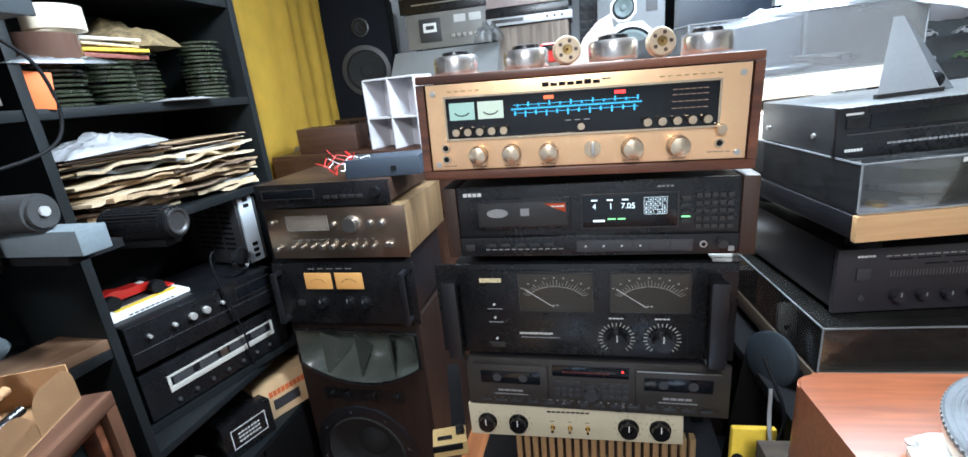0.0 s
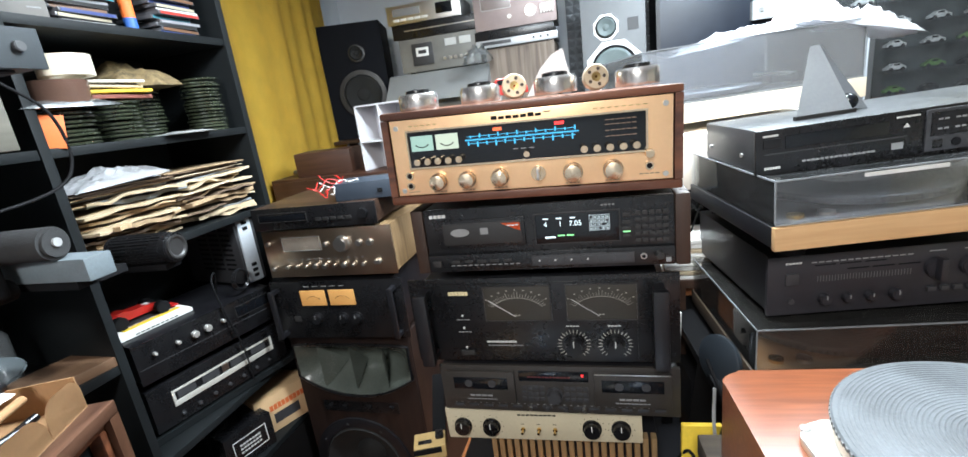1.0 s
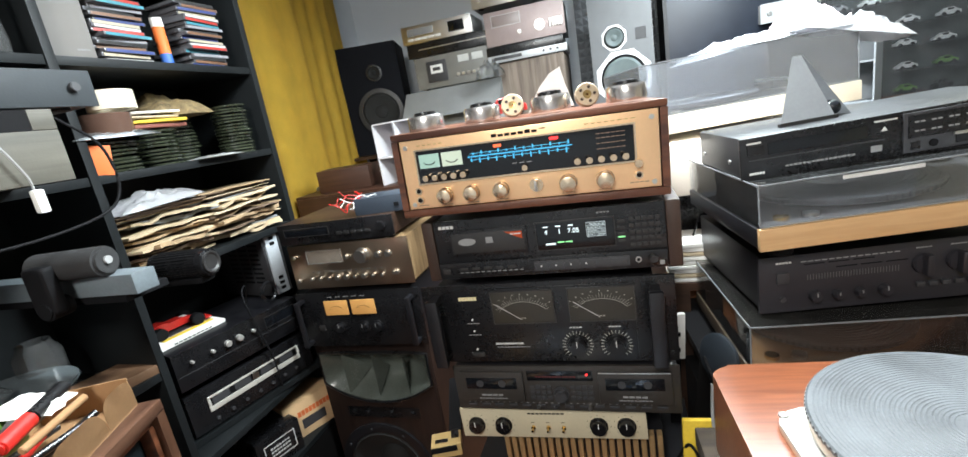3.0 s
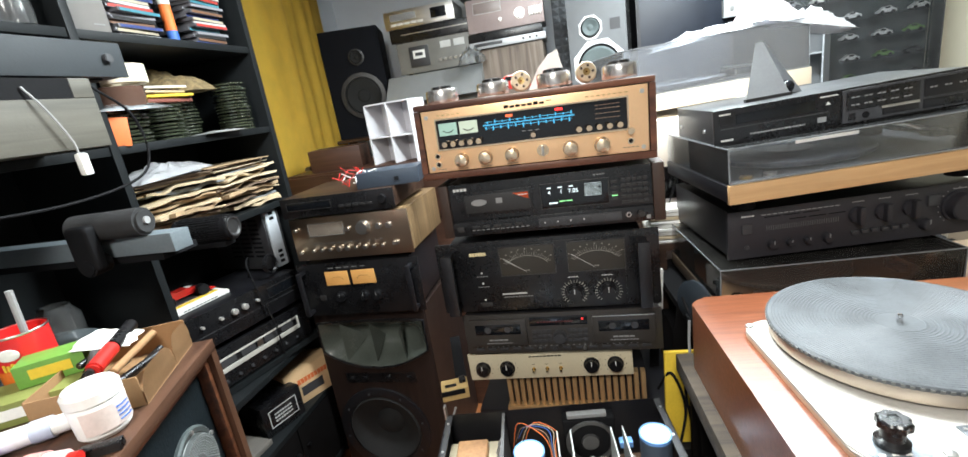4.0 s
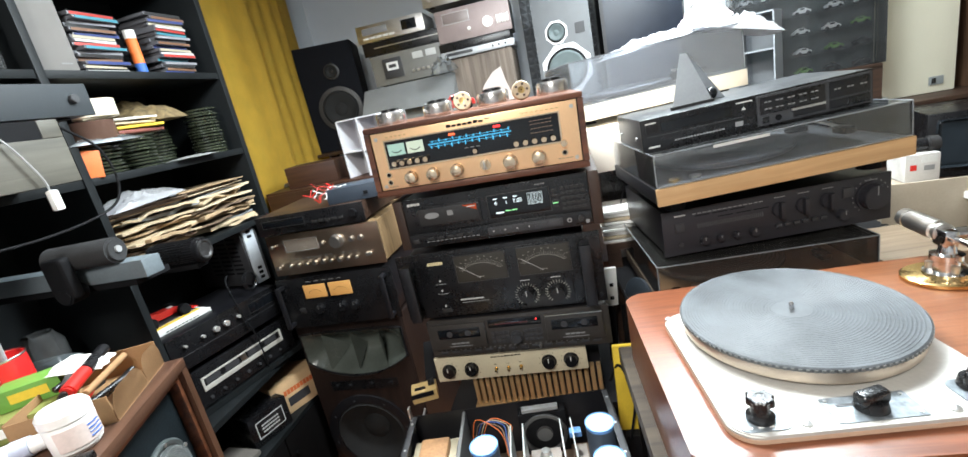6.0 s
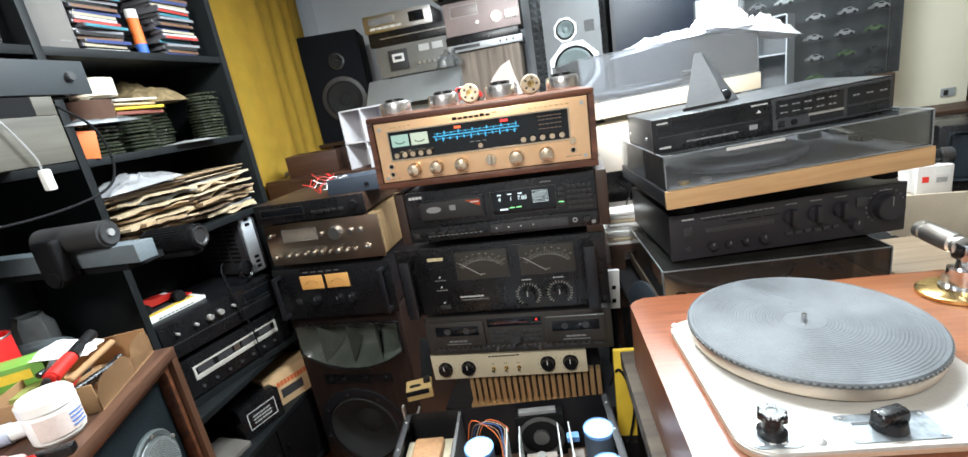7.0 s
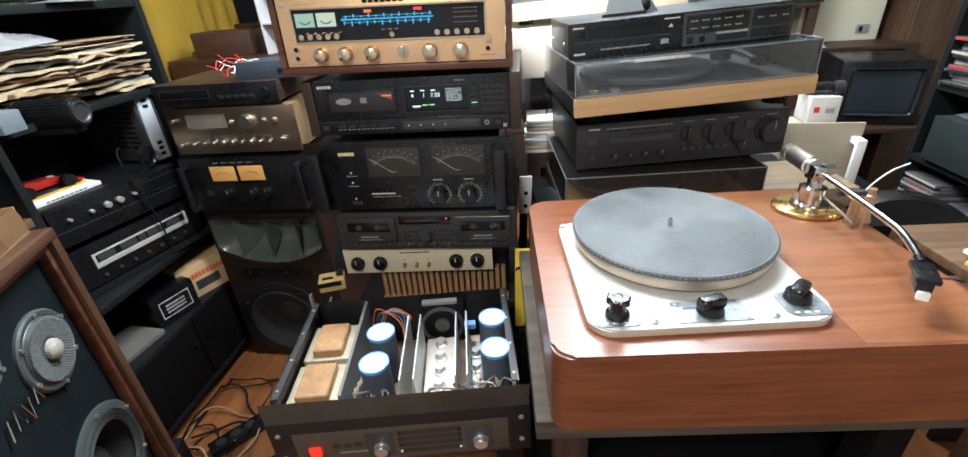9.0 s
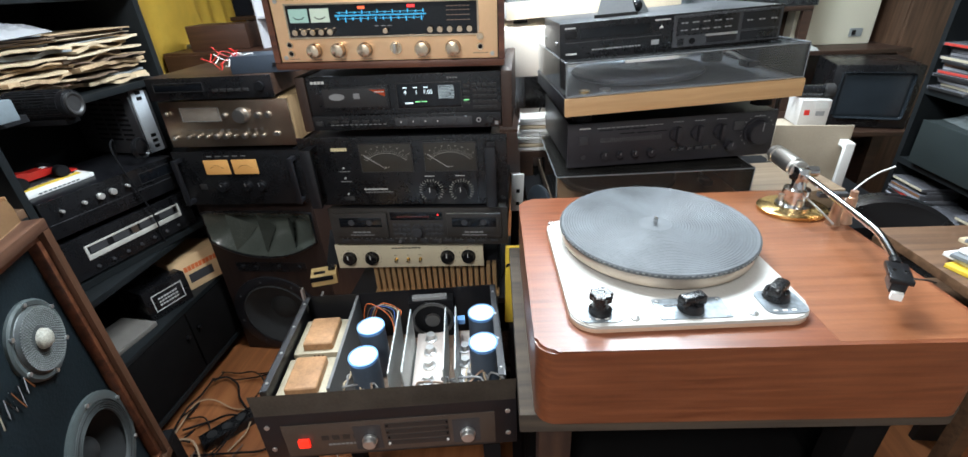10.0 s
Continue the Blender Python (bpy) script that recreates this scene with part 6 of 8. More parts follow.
# ---- near left loudspeaker ----
def studio_speaker():
    M = pose(-0.085, 0.502, 0.47, 0, 0, 113)
    w, h, d, f = 0.42, 0.65, 0.32, 0.036
    t = thing("studio_loudspeaker", M, "walnut loudspeaker with dark baffle and exposed cone drivers", "loudspeaker")
    wd = wood("oiled_walnut", (0.05, 0.022, 0.012), (0.13, 0.06, 0.035), 0.42, 2)
    part("top_panel", box1(-w / 2, w / 2, 0, d, h - 0.02, h, bev=0.002), wood("oiled_walnut_top", (0.045, 0.020, 0.012), (0.105, 0.050, 0.030), 0.42, 0), t)
    part("bottom_panel", box1(-w / 2, w / 2, 0, d, 0, 0.02, bev=0.002), wd, t)
    part("side_panel", box1(-w / 2, -w / 2 + 0.02, 0.001, d, 0.0205, h - 0.0205), wd, t)
    part("side_panel", box1(w / 2 - 0.02, w / 2, 0.001, d, 0.0205, h - 0.0205), wd, t)
    part("back_panel", box1(-w / 2 + 0.0205, w / 2 - 0.0205, d - 0.02, d - 0.002, 0.0205, h - 0.0205), wd, t)
    b = bmesh.new()
    for x in (-w / 2 + 0.0205, w / 2 - 0.0335):
        bx(b, x, x + 0.013, 0.010, 0.03, 0.0335, h - 0.034, bev=0.003)
    bx(b, -w / 2 + 0.0205, w / 2 - 0.0205, 0.010, 0.03, h - 0.0335, h - 0.0205, bev=0.003)
    bx(b, -w / 2 + 0.0205, w / 2 - 0.0205, 0.010, 0.03, 0.0205, 0.033, bev=0.003)
    part("inner_moulding", b, WALNUT, t)
    part("baffle", holed_plate(-w / 2 + 0.0205, w / 2 - 0.0205, 0.0205, h - 0.0205, [ring_of(0.080, 0.476, 0.062), ring_of(-0.052, 0.545, 0.036), ring_of(0.070, 0.195, 0.100)], 0.03, 0.045), BAFFLE, t, "blue-black textured baffle")

    def driver(name, x, z, r, cone, label, dome=None):
        c = pose(x, 0.03, z, 90, 0, 0)
        b = bmesh.new()
        lathe(b, [(r * 1.18, 0.0), (r * 1.18, 0.005), (r * 1.12, 0.008), (r, 0.007), (r * 0.98, 0.0)], c, 48)
        o = part(name, b, mat("grey_green_flange", (0.075, 0.09, 0.09), 0.4, var=0.25), t, label)
        b = bmesh.new()
        lathe(b, [(r * 0.99, 0.003), (r * 0.92, 0.009), (r * 0.84, 0.003), (r * 0.4, -0.028 * r / 0.05), (r * 0.36, -0.022 * r / 0.05)], c, 48)
        part("cone", b, cone, o)
        b = bmesh.new()
        R = r * 0.38
        lathe(b, [(R * math.cos(a), -0.02 * r / 0.05 + R * 0.8 * math.sin(a)) for a in np.linspace(0, math.pi / 2 - 0.01, 8)], c, 32)
        part("dust_cap", b, dome or cone, o)
        for i in range(6):
            a = i * math.pi / 3 + 0.4
            part("bolt", cy1(x + r * 1.09 * math.cos(a), 0.021, z + r * 1.09 * math.sin(a), 0.004, 0.004, seg=10), STEEL, o)
        return o

    mid = driver("midrange_driver", 0.080, 0.476, 0.062, MESH, "midrange driver behind metal mesh with silver dome", mat("silver_dome", (0.70, 0.69, 0.66), 0.4, 0.3))
    b = bmesh.new()
    c = pose(0.080, 0.022, 0.476, 90, 0, 0) @ Matrix.Diagonal((1.1, 1.1, 1, 1))
    lathe(b, [(0.0, 0.0030), (0.018, 0.0030), (0.024, 0.0015), (0.038, 0.0040), (0.049, 0.0055), (0.055, 0.0)], c, 64)
    part("mesh_screen", b, PERFORATED, mid)
    b = bmesh.new()
    for k in range(9):
        r0 = 0.0235 + k * 0.0034
        m0 = int(2 * math.pi * r0 / 0.0046)
        for i in range(m0):
            a = 2 * math.pi * (i + 0.5 * (k % 2)) / m0
            zz = 0.0018 + 0.004 * min(1, (r0 - 0.024) / 0.025)
            bmesh.ops.create_cone(b, cap_ends=True, segments=6, radius1=0.0014, radius2=0.0004, depth=0.0016, matrix=c @ Matrix.Translation((r0 * math.cos(a), r0 * math.sin(a), zz + 0.0006)))
    part("mesh_studs", b, MESH, mid)
    b = bmesh.new()
    lathe(b, [(0.017, 0.0035), (0.016, 0.009), (0.012, 0.0135), (0.006, 0.0155), (0.0, 0.016)], c, 30)
    part("centre_cap", b, mat("pale_cap", (0.42, 0.40, 0.34), 0.5, var=0.4, scale=300), mid, "pale domed centre cap")
    tw = driver("tweeter", -0.052, 0.545, 0.036, CONEGREY, "small grey tweeter with a dark red centre", mat("dark_red_dome", (0.20, 0.04, 0.04), 0.2, 0.5))
    wf = driver("woofer", 0.070, 0.195, 0.100, CONE, "large black woofer with ridged surround")
    b = bmesh.new()
    for k in range(5):
        r0 = 0.080 + k * 0.0048
        lathe(b, [(r0 - 0.0020, 0.0005), (r0 - 0.0008, 0.0048), (r0 + 0.0008, 0.0048), (r0 + 0.0020, 0.0005)], pose(0.070, 0.026, 0.195, 90, 0, 0), 48)
    part("ridged_surround", b, mat("grey_surround", (0.045, 0.052, 0.052), 0.5, var=0.3), wf, "grey ridged cloth surround")
    b = bmesh.new()
    r = random.Random(5)
    pts = [(-0.075 + i * 0.009, 0.024, 0.436 + (0.018 if i % 2 else -0.014) + r.uniform(-0.006, 0.006)) for i in range(11)]
    tube(b, pts, 0.0024, 6)
    part("script_mark", b, CHROME, t, "chromed zigzag mark")
    return t


studio_speaker()
stand("speaker_stand", pose(-0.23, 0.36, 0, 0, 0, 23), 0.34, 0.36, 0.47, "dark stand under the walnut loudspeaker", 0.04, BLACKMATT)

# things on top of that loudspeaker
TZ = 1.1205
t = thing("cardboard_tray", pose(-0.212, 0.560, TZ, 0, 0, 117), "open shallow cardboard tray full of pens and small parts", "tray")
L, Wd = 0.19, 0.14
part("base", box1(-L / 2, L / 2, -Wd / 2, Wd / 2, 0, 0.002), CARDBOARD, t)


def rounded_leaf(x0, x1, y0, y1, h):
    """A card wall with rounded upper corners, standing along x."""
    b = bmesh.new()
    r = min(h * 0.7, (x1 - x0) * 0.3)
    pts = [(x0, 0.0022), (x1, 0.0022)] + [(x1 - r + r * math.cos(a), h - r + r * math.sin(a)) for a in np.linspace(0, math.pi / 2, 7)]
    pts += [(x0 + r - r * math.sin(a), h - r + r * math.cos(a)) for a in np.linspace(0, math.pi / 2, 7)]
    b.faces.new([b.verts.new((x, y0, z)) for x, z in pts])
    bmesh.ops.solidify(b, geom=b.faces[:], thickness=y1 - y0)
    return b


part("front_leaf", rounded_leaf(-L / 2, 0.018, -Wd / 2, -Wd / 2 + 0.002, 0.046), CARDBOARD, t)
part("front_leaf", rounded_leaf(0.020, L / 2, -Wd / 2, -Wd / 2 + 0.002, 0.050), CARDBOARD, t)
part("back_wall", box1(-L / 2, L / 2, Wd / 2 - 0.002, Wd / 2, 0.0022, 0.048), CARDBOARD, t)
part("end_wall", box1(-L / 2, -L / 2 + 0.002, -Wd / 2 + 0.0022, Wd / 2 - 0.0022, 0.0022, 0.046), CARDBOARD, t)
part("end_wall", box1(L / 2 - 0.002, L / 2, -Wd / 2 + 0.0022, Wd / 2 - 0.0022, 0.0022, 0.050), CARDBOARD, t)
rp = random.Random(9)
for i in range(9):
    a = (rp.uniform(-0.08, -0.02), rp.uniform(-0.045, 0.045), 0.012 + 0.006 * i)
    ang = rp.uniform(-25, 25)
    ln = rp.uniform(0.07, 0.11)
    M2 = pose(-0.212, 0.560, TZ, 0, 0, 117) @ pose(a[0], a[1], a[2], 0, rp.uniform(-8, 0), ang)
    b = bmesh.new()
    cy(b, ln / 2, 0, 0, 0.0055, ln, axis="x", seg=12, bev=0.001)
    solid("marker_pen", b, (BLACKPL, CHARCOAL, RED, BLACKPL, MIDGREY, BLACKPL, CARDBOARD, BLACKPL, CHARCOAL)[i], M2, "felt marker pen lying in the cardboard tray", "pen", "pens in the tray")
for x, y, s, mt, lab in ((-0.335, 0.50, 0.05, CARDBOARD, "crumpled brown paper beside the tray"), (-0.27, 0.40, 0.045, mat("pale_wrapper", (0.62, 0.60, 0.52), 0.5), "pale crumpled wrapper on the loudspeaker"), (-0.36, 0.43, 0.06, mat("dark_wrapper", (0.05, 0.05, 0.05), 0.35), "dark crumpled wrapper on the loudspeaker"), (-0.09, 0.345, 0.04, CARDBOARD, "small crumpled brown paper on the loudspeaker")):
    solid("wrapper", crumple(s * 1.6, s, s * 0.5, 30 + s * 100, 12), mt, pose(x, y, TZ + 0.0005, 0, 0, s * 900), lab, "wrapper")
solid("paper_scrap", crumple(0.08, 0.06, 0.025, 4, 10), PAPERW, pose(-0.235, 0.575, TZ + 0.066, 0, 10, 30), "crumpled scrap of white paper on the tray", "paper")
t = thing("glue_gun", pose(-0.195, 0.545, TZ + 0.066, 0, -6, 117), "red and black hand tool lying across the tray", "tool")
b = bmesh.new()
cy(b, -0.02, 0, 0, 0.011, 0.06, axis="x", seg=18, bev=0.003)
part("grip", b, RED, t)
b = bmesh.new()
cy(b, 0.045, 0, 0, 0.010, 0.07, axis="x", seg=18, bev=0.002)
part("barrel", b, BLACKPL, t)

t = thing("tablet_jar", pose(-0.118, 0.455, TZ, 0, 0, 20), "rounded white plastic jar with a screw lid", "jar")
b = bmesh.new()
lathe(b, [(0.0, 0.0), (0.025, 0.0), (0.030, 0.006), (0.032, 0.046), (0.030, 0.050), (0.0, 0.0505)], seg=30)
part("body", b, WHITEPL, t)
b = bmesh.new()
lathe(b, [(0.0322, 0.051), (0.0322, 0.064), (0.028, 0.070), (0.0, 0.0715)], seg=30)
part("lid", b, WHITEPL, t)
b = bmesh.new()
ring = [(0.0325 * math.cos(a), 0.0325 * math.sin(a)) for a in np.linspace(-1.6, 0.4, 14)]
lo = [b.verts.new((x, y, 0.012)) for x, y in ring]
hi = [b.verts.new((x, y, 0.044)) for x, y in ring]
for i in range(13):
    b.faces.new((lo[i], lo[i + 1], hi[i + 1], hi[i]))
part("label", b, mat("pale_pink_label", (0.66, 0.56, 0.52), 0.5), t, "pale printed label")
for k in range(4):
    b = bmesh.new()
    tube(b, [(1.006 * x, 1.006 * y, 0.018 + k * 0.006) for x, y in ring[8:13]], 0.0011, 5)
    part("label_print", b, BLUE, t)
t = thing("snack_can", pose(-0.372, 0.548, TZ), "red cylindrical cardboard snack can holding pens", "can")
b = bmesh.new()
lathe(b, [(0.0, 0.0), (0.038, 0.0), (0.038, 0.105), (0.036, 0.105), (0.036, 0.006), (0.0, 0.006)], seg=32)
part("body", b, mat("can_red", (0.62, 0.02, 0.02), 0.35), t)
b = bmesh.new()
lathe(b, [(0.0383, 0.0), (0.039, 0.002), (0.0383, 0.004)], pose(0, 0, 0.103), 32)
part("rim", b, SILVER, t)
b = bmesh.new()
lathe(b, [(0.0384, 0.03), (0.0386, 0.031), (0.0386, 0.05), (0.0384, 0.051)], seg=32)
part("label_band", b, mat("can_orange", (0.70, 0.16, 0.02), 0.4), t, "orange printed band")
for k in range(6):
    a = -1.35 + k * 0.16
    part("print_bar", box1(-0.0022, 0.0022, -0.0392, -0.0382, 0.052, 0.064 - 0.002 * (k % 2)), YELLOW, t, "", pose(0, 0, 0, 0, 0, 90 + math.degrees(a)))
b = bmesh.new()
lathe(b, [(0.0, 0.0394), (0.011, 0.0390), (0.0125, 0.0380)], pose(0, 0, 0.078, 90, 0, 30) @ Matrix.Diagonal((1.2, 0.8, 1, 1)), 24)
part("pale_oval", b, PAPERW, t)
b = bmesh.new()
cy(b, 0.01, 0.0, 0.09, 0.005, 0.15, axis="z", seg=10)
solid("pen", b, GREY, pose(-0.372, 0.548, TZ + 0.008, 0, 4, 0), "grey pen standing in the red can", "pen")
for x, y, z, rz, ry, w, d, h, mt, lab in ((-0.295, 0.535, 0.036, 40, 0, 0.085, 0.05, 0.035, GREEN, "green printed carton on the loudspeaker"), (-0.30, 0.50, 0, 35, 0, 0.14, 0.08, 0.035, mat("olive_card", (0.20, 0.22, 0.06), 0.6), "olive printed carton on the loudspeaker"), (-0.22, 0.345, 0, 55, 0, 0.07, 0.05, 0.04, mat("violet_card", (0.40, 0.30, 0.62), 0.6), "pale violet carton on the loudspeaker")):
    t = thing("small_carton", pose(x, y, TZ + z, 0, ry, rz), lab, "carton")
    part("carton", box1(-w / 2, w / 2, -d / 2, d / 2, 0, h, bev=0.001), mt, t)
    part("print_patch", box1(-w * 0.3, w * 0.3, -d / 2 - 0.0006, -d / 2, h * 0.3, h * 0.75), YELLOW if mt is GREEN else PAPERW, t)
for x, y, rz, mt, lab in ((-0.205, 0.425, 40, WHITEPL, "white tube of paste with a green band"), (-0.13, 0.370, 20, mat("pink_tube", (0.75, 0.55, 0.52), 0.5), "pinkish plastic tube with a red cap")):
    t = thing("paste_tube", pose(x, y, TZ + 0.0155, 0, 0, rz), lab, "tube")
    b = bmesh.new()
    cy(b, 0, 0, 0, 0.0148, 0.10, axis="x", seg=20, r2=0.012, bev=0.002)
    part("body", b, mt, t)
    part("cap", cy1(0.056, 0, 0, 0.008, 0.011, axis="x", seg=18), RED if mt is not WHITEPL else PAPERW, t)
    b = bmesh.new()
    cy(b, 0.015, 0, 0, 0.0151, 0.022, axis="x", seg=20)
    part("band", b, mat("tube_band", (0.42, 0.46, 0.55) if mt is WHITEPL else (0.60, 0.30, 0.28), 0.5), t)
t = thing("power_lead_plug", pose(-0.075, 0.415, TZ, 0, 0, 30), "black plug lying beside the jar", "plug")
part("body", box1(-0.024, 0.024, -0.008, 0.008, 0, 0.013, bev=0.003), BLACKPL, t)


# ---- bookcase along the left wall ----
def bookcase():
    t = thing("bookcase", Matrix(), "tall black bookcase crammed with records, discs and equipment", "bookcase")
    x0, x1 = -1.0, -0.64
    for nm, y0, y1 in (("end_panel", 1.655, 1.680), ("divider", 1.020, 1.042), ("end_panel", 0.22, 0.245)):
        part(nm, box1(x0, x1, y0, y1, 0, 2.45, bev=0.0015), BLACKWOOD, t)
    part("back_panel", box1(x0 - 0.012, x0 - 0.002, 0.22, 1.68, 0, 2.45), BLACKWOOD, t)
    for z in (0.08, 0.385, 0.640, 1.212, 1.490, 1.775, 2.12, 2.43):
        part("shelf", box1(x0, x1 - 0.004, 1.0425, 1.6545, z - 0.022, z, bev=0.001), BLACKWOOD, t)
    for z in (0.08, 0.640, 0.955, 1.490, 1.775, 2.12, 2.43):
        part("shelf", box1(x0, x1 - 0.004, 0.2455, 1.0195, z - 0.022, z, bev=0.001), BLACKWOOD, t)
    for y0 in (1.046, 1.352):
        d = part("cupboard_door", box1(x1 - 0.022, x1 - 0.006, y0, y0 + 0.299, 0.085, 0.360, bev=0.002), DOORSHADEBLACK, t)
        part("handle", cy1(x1 - 0.002, y0 + 0.27 if y0 < 1.2 else y0 + 0.03, 0.27, 0.008, 0.016, axis="x", seg=14), BLACKPL, d)
    for y0 in (0.25, 0.64):
        part("cupboard_door", box1(x1 - 0.022, x1 - 0.006, y0, y0 + 0.376, 0.085, 0.615, bev=0.002), DOORSHADEBLACK, t)
    return t


bookcase()
rs = random.Random(21)
SPINES = [mat("spine_" + n, c, 0.35, var=0.08) for n, c in (("white", (0.50, 0.49, 0.47)), ("grey", (0.25, 0.25, 0.27)), ("navy", (0.03, 0.05, 0.18)), ("red", (0.42, 0.04, 0.03)), ("black", (0.02, 0.02, 0.02)), ("cream", (0.42, 0.37, 0.27)), ("teal", (0.05, 0.22, 0.28)), ("brown", (0.18, 0.09, 0.05)))]


def disc_case(m, spine, label="plastic disc case lying in a pile", group="disc cases on the shelf", w=0.142, d=0.124, h=0.0098):
    t = thing("disc_case", m, label, "disc case", group)
    part("case", box1(-w / 2, w / 2, 0.0006, d, 0, h, bev=0.0006), CLEARCASE, t)
    part("spine", box1(-w / 2 + 0.006, w / 2 - 0.003, -0.0004, 0.0012, 0.0012, h - 0.0012), spine, t)
    return t


CLEARCASE = mat("case_plastic", (0.10, 0.10, 0.11), 0.15, var=0.2, rvar=0.05)
for yc, z, n, wig in ((1.245, 1.7752, 16, 0.012), (1.515, 1.7752, 19, 0.012)):
    for i in range(n):
        disc_case(pose(-0.665 + rs.uniform(-0.012, 0.012), yc + rs.uniform(-wig, wig), z + i * 0.0102, 0, 0, 90 + rs.uniform(-5, 5)), SPINES[(i * 5 + int(yc * 7)) % 8])
t = thing("glue_stick", pose(-0.675, 1.365, 1.7752), "orange and blue glue stick standing on the shelf", "glue stick")
b = bmesh.new()
lathe(b, [(0, 0), (0.016, 0), (0.016, 0.03), (0, 0.03)], seg=20)
part("foot", b, BLUE, t)
b = bmesh.new()
lathe(b, [(0.0158, 0.0302), (0.0158, 0.105), (0, 0.105)], seg=20)
part("barrel", b, ORANGE, t)
b = bmesh.new()
lathe(b, [(0.0164, 0.1052), (0.0164, 0.13), (0, 0.131)], seg=20)
part("cap", b, WHITEPL, t)
t, fp = unit("small_speaker", pose(-0.668, 1.105, 1.7752, 0, 0, 84), 0.10, 0.20, 0.13, DARKWOOD, mat("grille_cloth", (0.17, 0.16, 0.15), 0.85, var=0.12, fine=600), "small bookshelf speaker with pale cloth front", "speaker", feet=0.002)
bars(t, 0.01, 0, 0.02, 4, 0.006, 0.004, 0.001, MIDGREY, "maker_mark")
t = thing("wrapped_bottle", pose(-0.68, 0.94, 1.7752), "clear plastic bottle with wrinkled wrap", "bottle")
b = bmesh.new()
lathe(b, [(0, 0), (0.04, 0), (0.042, 0.03), (0.038, 0.07), (0.042, 0.11), (0.036, 0.15), (0.014, 0.18), (0.014, 0.2), (0, 0.2)], seg=24)
part("body", b, CLEARPL, t)


# spools and rolls on the middle shelf
SPOOL = mat("glossy_olive_plastic", (0.030, 0.036, 0.022), 0.13, var=0.6, scale=30, rvar=0.08, coat=0.8)


def spool_stack(m, n, r, label):
    t = thing("spool_stack", m, label, "disc stack", "stacks of spools")
    mt = SPOOL
    rr = random.Random(n)
    for i in range(n):
        b = bmesh.new()
        k = r * rr.uniform(0.93, 1.04)
        lathe(b, [(0, 0), (k, 0), (k * 1.01, 0.0015), (k * 1.01, 0.0055), (k * 0.9, 0.0075), (0, 0.0075)], pose(rr.uniform(-0.004, 0.004), rr.uniform(-0.004, 0.004), i * 0.0105, rr.uniform(-1.2, 1.2), rr.uniform(-1.2, 1.2), 0), 28)
        part("spool", b, mt, t)
    return t


for y, n, r, x in ((1.145, 8, 0.066, -0.72), (1.285, 10, 0.060, -0.73), (1.43, 13, 0.055, -0.80), (1.572, 16, 0.058, -0.71)):
    spool_stack(pose(x, y, 1.4904), n, r, "stack of dark glossy plastic spools")
b = bmesh.new()
lathe(b, [(0.036, 0), (0.056, 0), (0.056, 0.048), (0.036, 0.048), (0.036, 0)], seg=36)
solid("tape_roll", b, mat("cream_tape", (0.72, 0.65, 0.52), 0.6), pose(-0.70, 1.175, 1.653), "wide cream roll of masking tape", "tape roll")
t = thing("packing_tape", pose(-0.685, 1.13, 1.577), "shiny brown roll of packing tape", "tape roll")
b = bmesh.new()
lathe(b, [(0.038, 0), (0.062, 0), (0.062, 0.062), (0.038, 0.062), (0.038, 0)], seg=36)
part("roll", b, mat("brown_tape", (0.10, 0.055, 0.04), 0.18, var=0.1), t)
part("core", lathe(bmesh.new(), [(0.0375, 0), (0.035, 0), (0.035, 0.062), (0.0375, 0.062)], seg=30), CARDBOARD, t)
for i, (w, d, h, mt, a) in enumerate(((0.24, 0.15, 0.010, mat("maroon_cover", (0.22, 0.07, 0.05), 0.5), 92), (0.22, 0.15, 0.008, YELLOW, 82), (0.21, 0.14, 0.006, PAPER, 95), (0.20, 0.14, 0.006, PAPERW, 86))):
    solid("booklet", bx(box1(-w / 2, w / 2, 0, d, 0, h, bev=0.001), -w / 2 + 0.003, w / 2 - 0.003, -0.001, 0.0, 0.002, h - 0.002), mt, pose(-0.672, 1.245, 1.5975 + 0.013 * i + (0.002 if i else 0), 0, 0, a), "thin booklet laid across the spools", "booklet", "booklets on the spools")
solid("foil_strip", crumple(0.2, 0.05, 0.03, 14, 14), mat("foil", (0.75, 0.78, 0.8), 0.15, 0.9), pose(-0.645, 1.12, 1.576, 0, 0, 80), "crinkled strip of clear wrap", "wrap")
solid("leopard_hat", crumple(0.20, 0.24, 0.11, 6, 20, 0.3), mat("leopard_cloth", (0.17, 0.12, 0.055), 0.85, var=0.9, scale=38), pose(-0.80, 1.40, 1.632, 0, 0, 80), "spotted cloth hat on the spools", "hat")
b = crumple(0.16, 0.09, 0.012, 16, 12)
solid("wrap_sheet", b, GREY, pose(-0.655, 1.42, 1.4905, 0, 0, 85), "flat grey plastic wrap on the shelf edge", "wrap")
solid("orange_card", box1(-0.03, 0.03, 0, 0.006, 0, 0.075, bev=0.001), ORANGE, pose(-0.65, 1.052, 1.4905, -8, 8, 60), "bright orange card leaning on the shelf", "card")


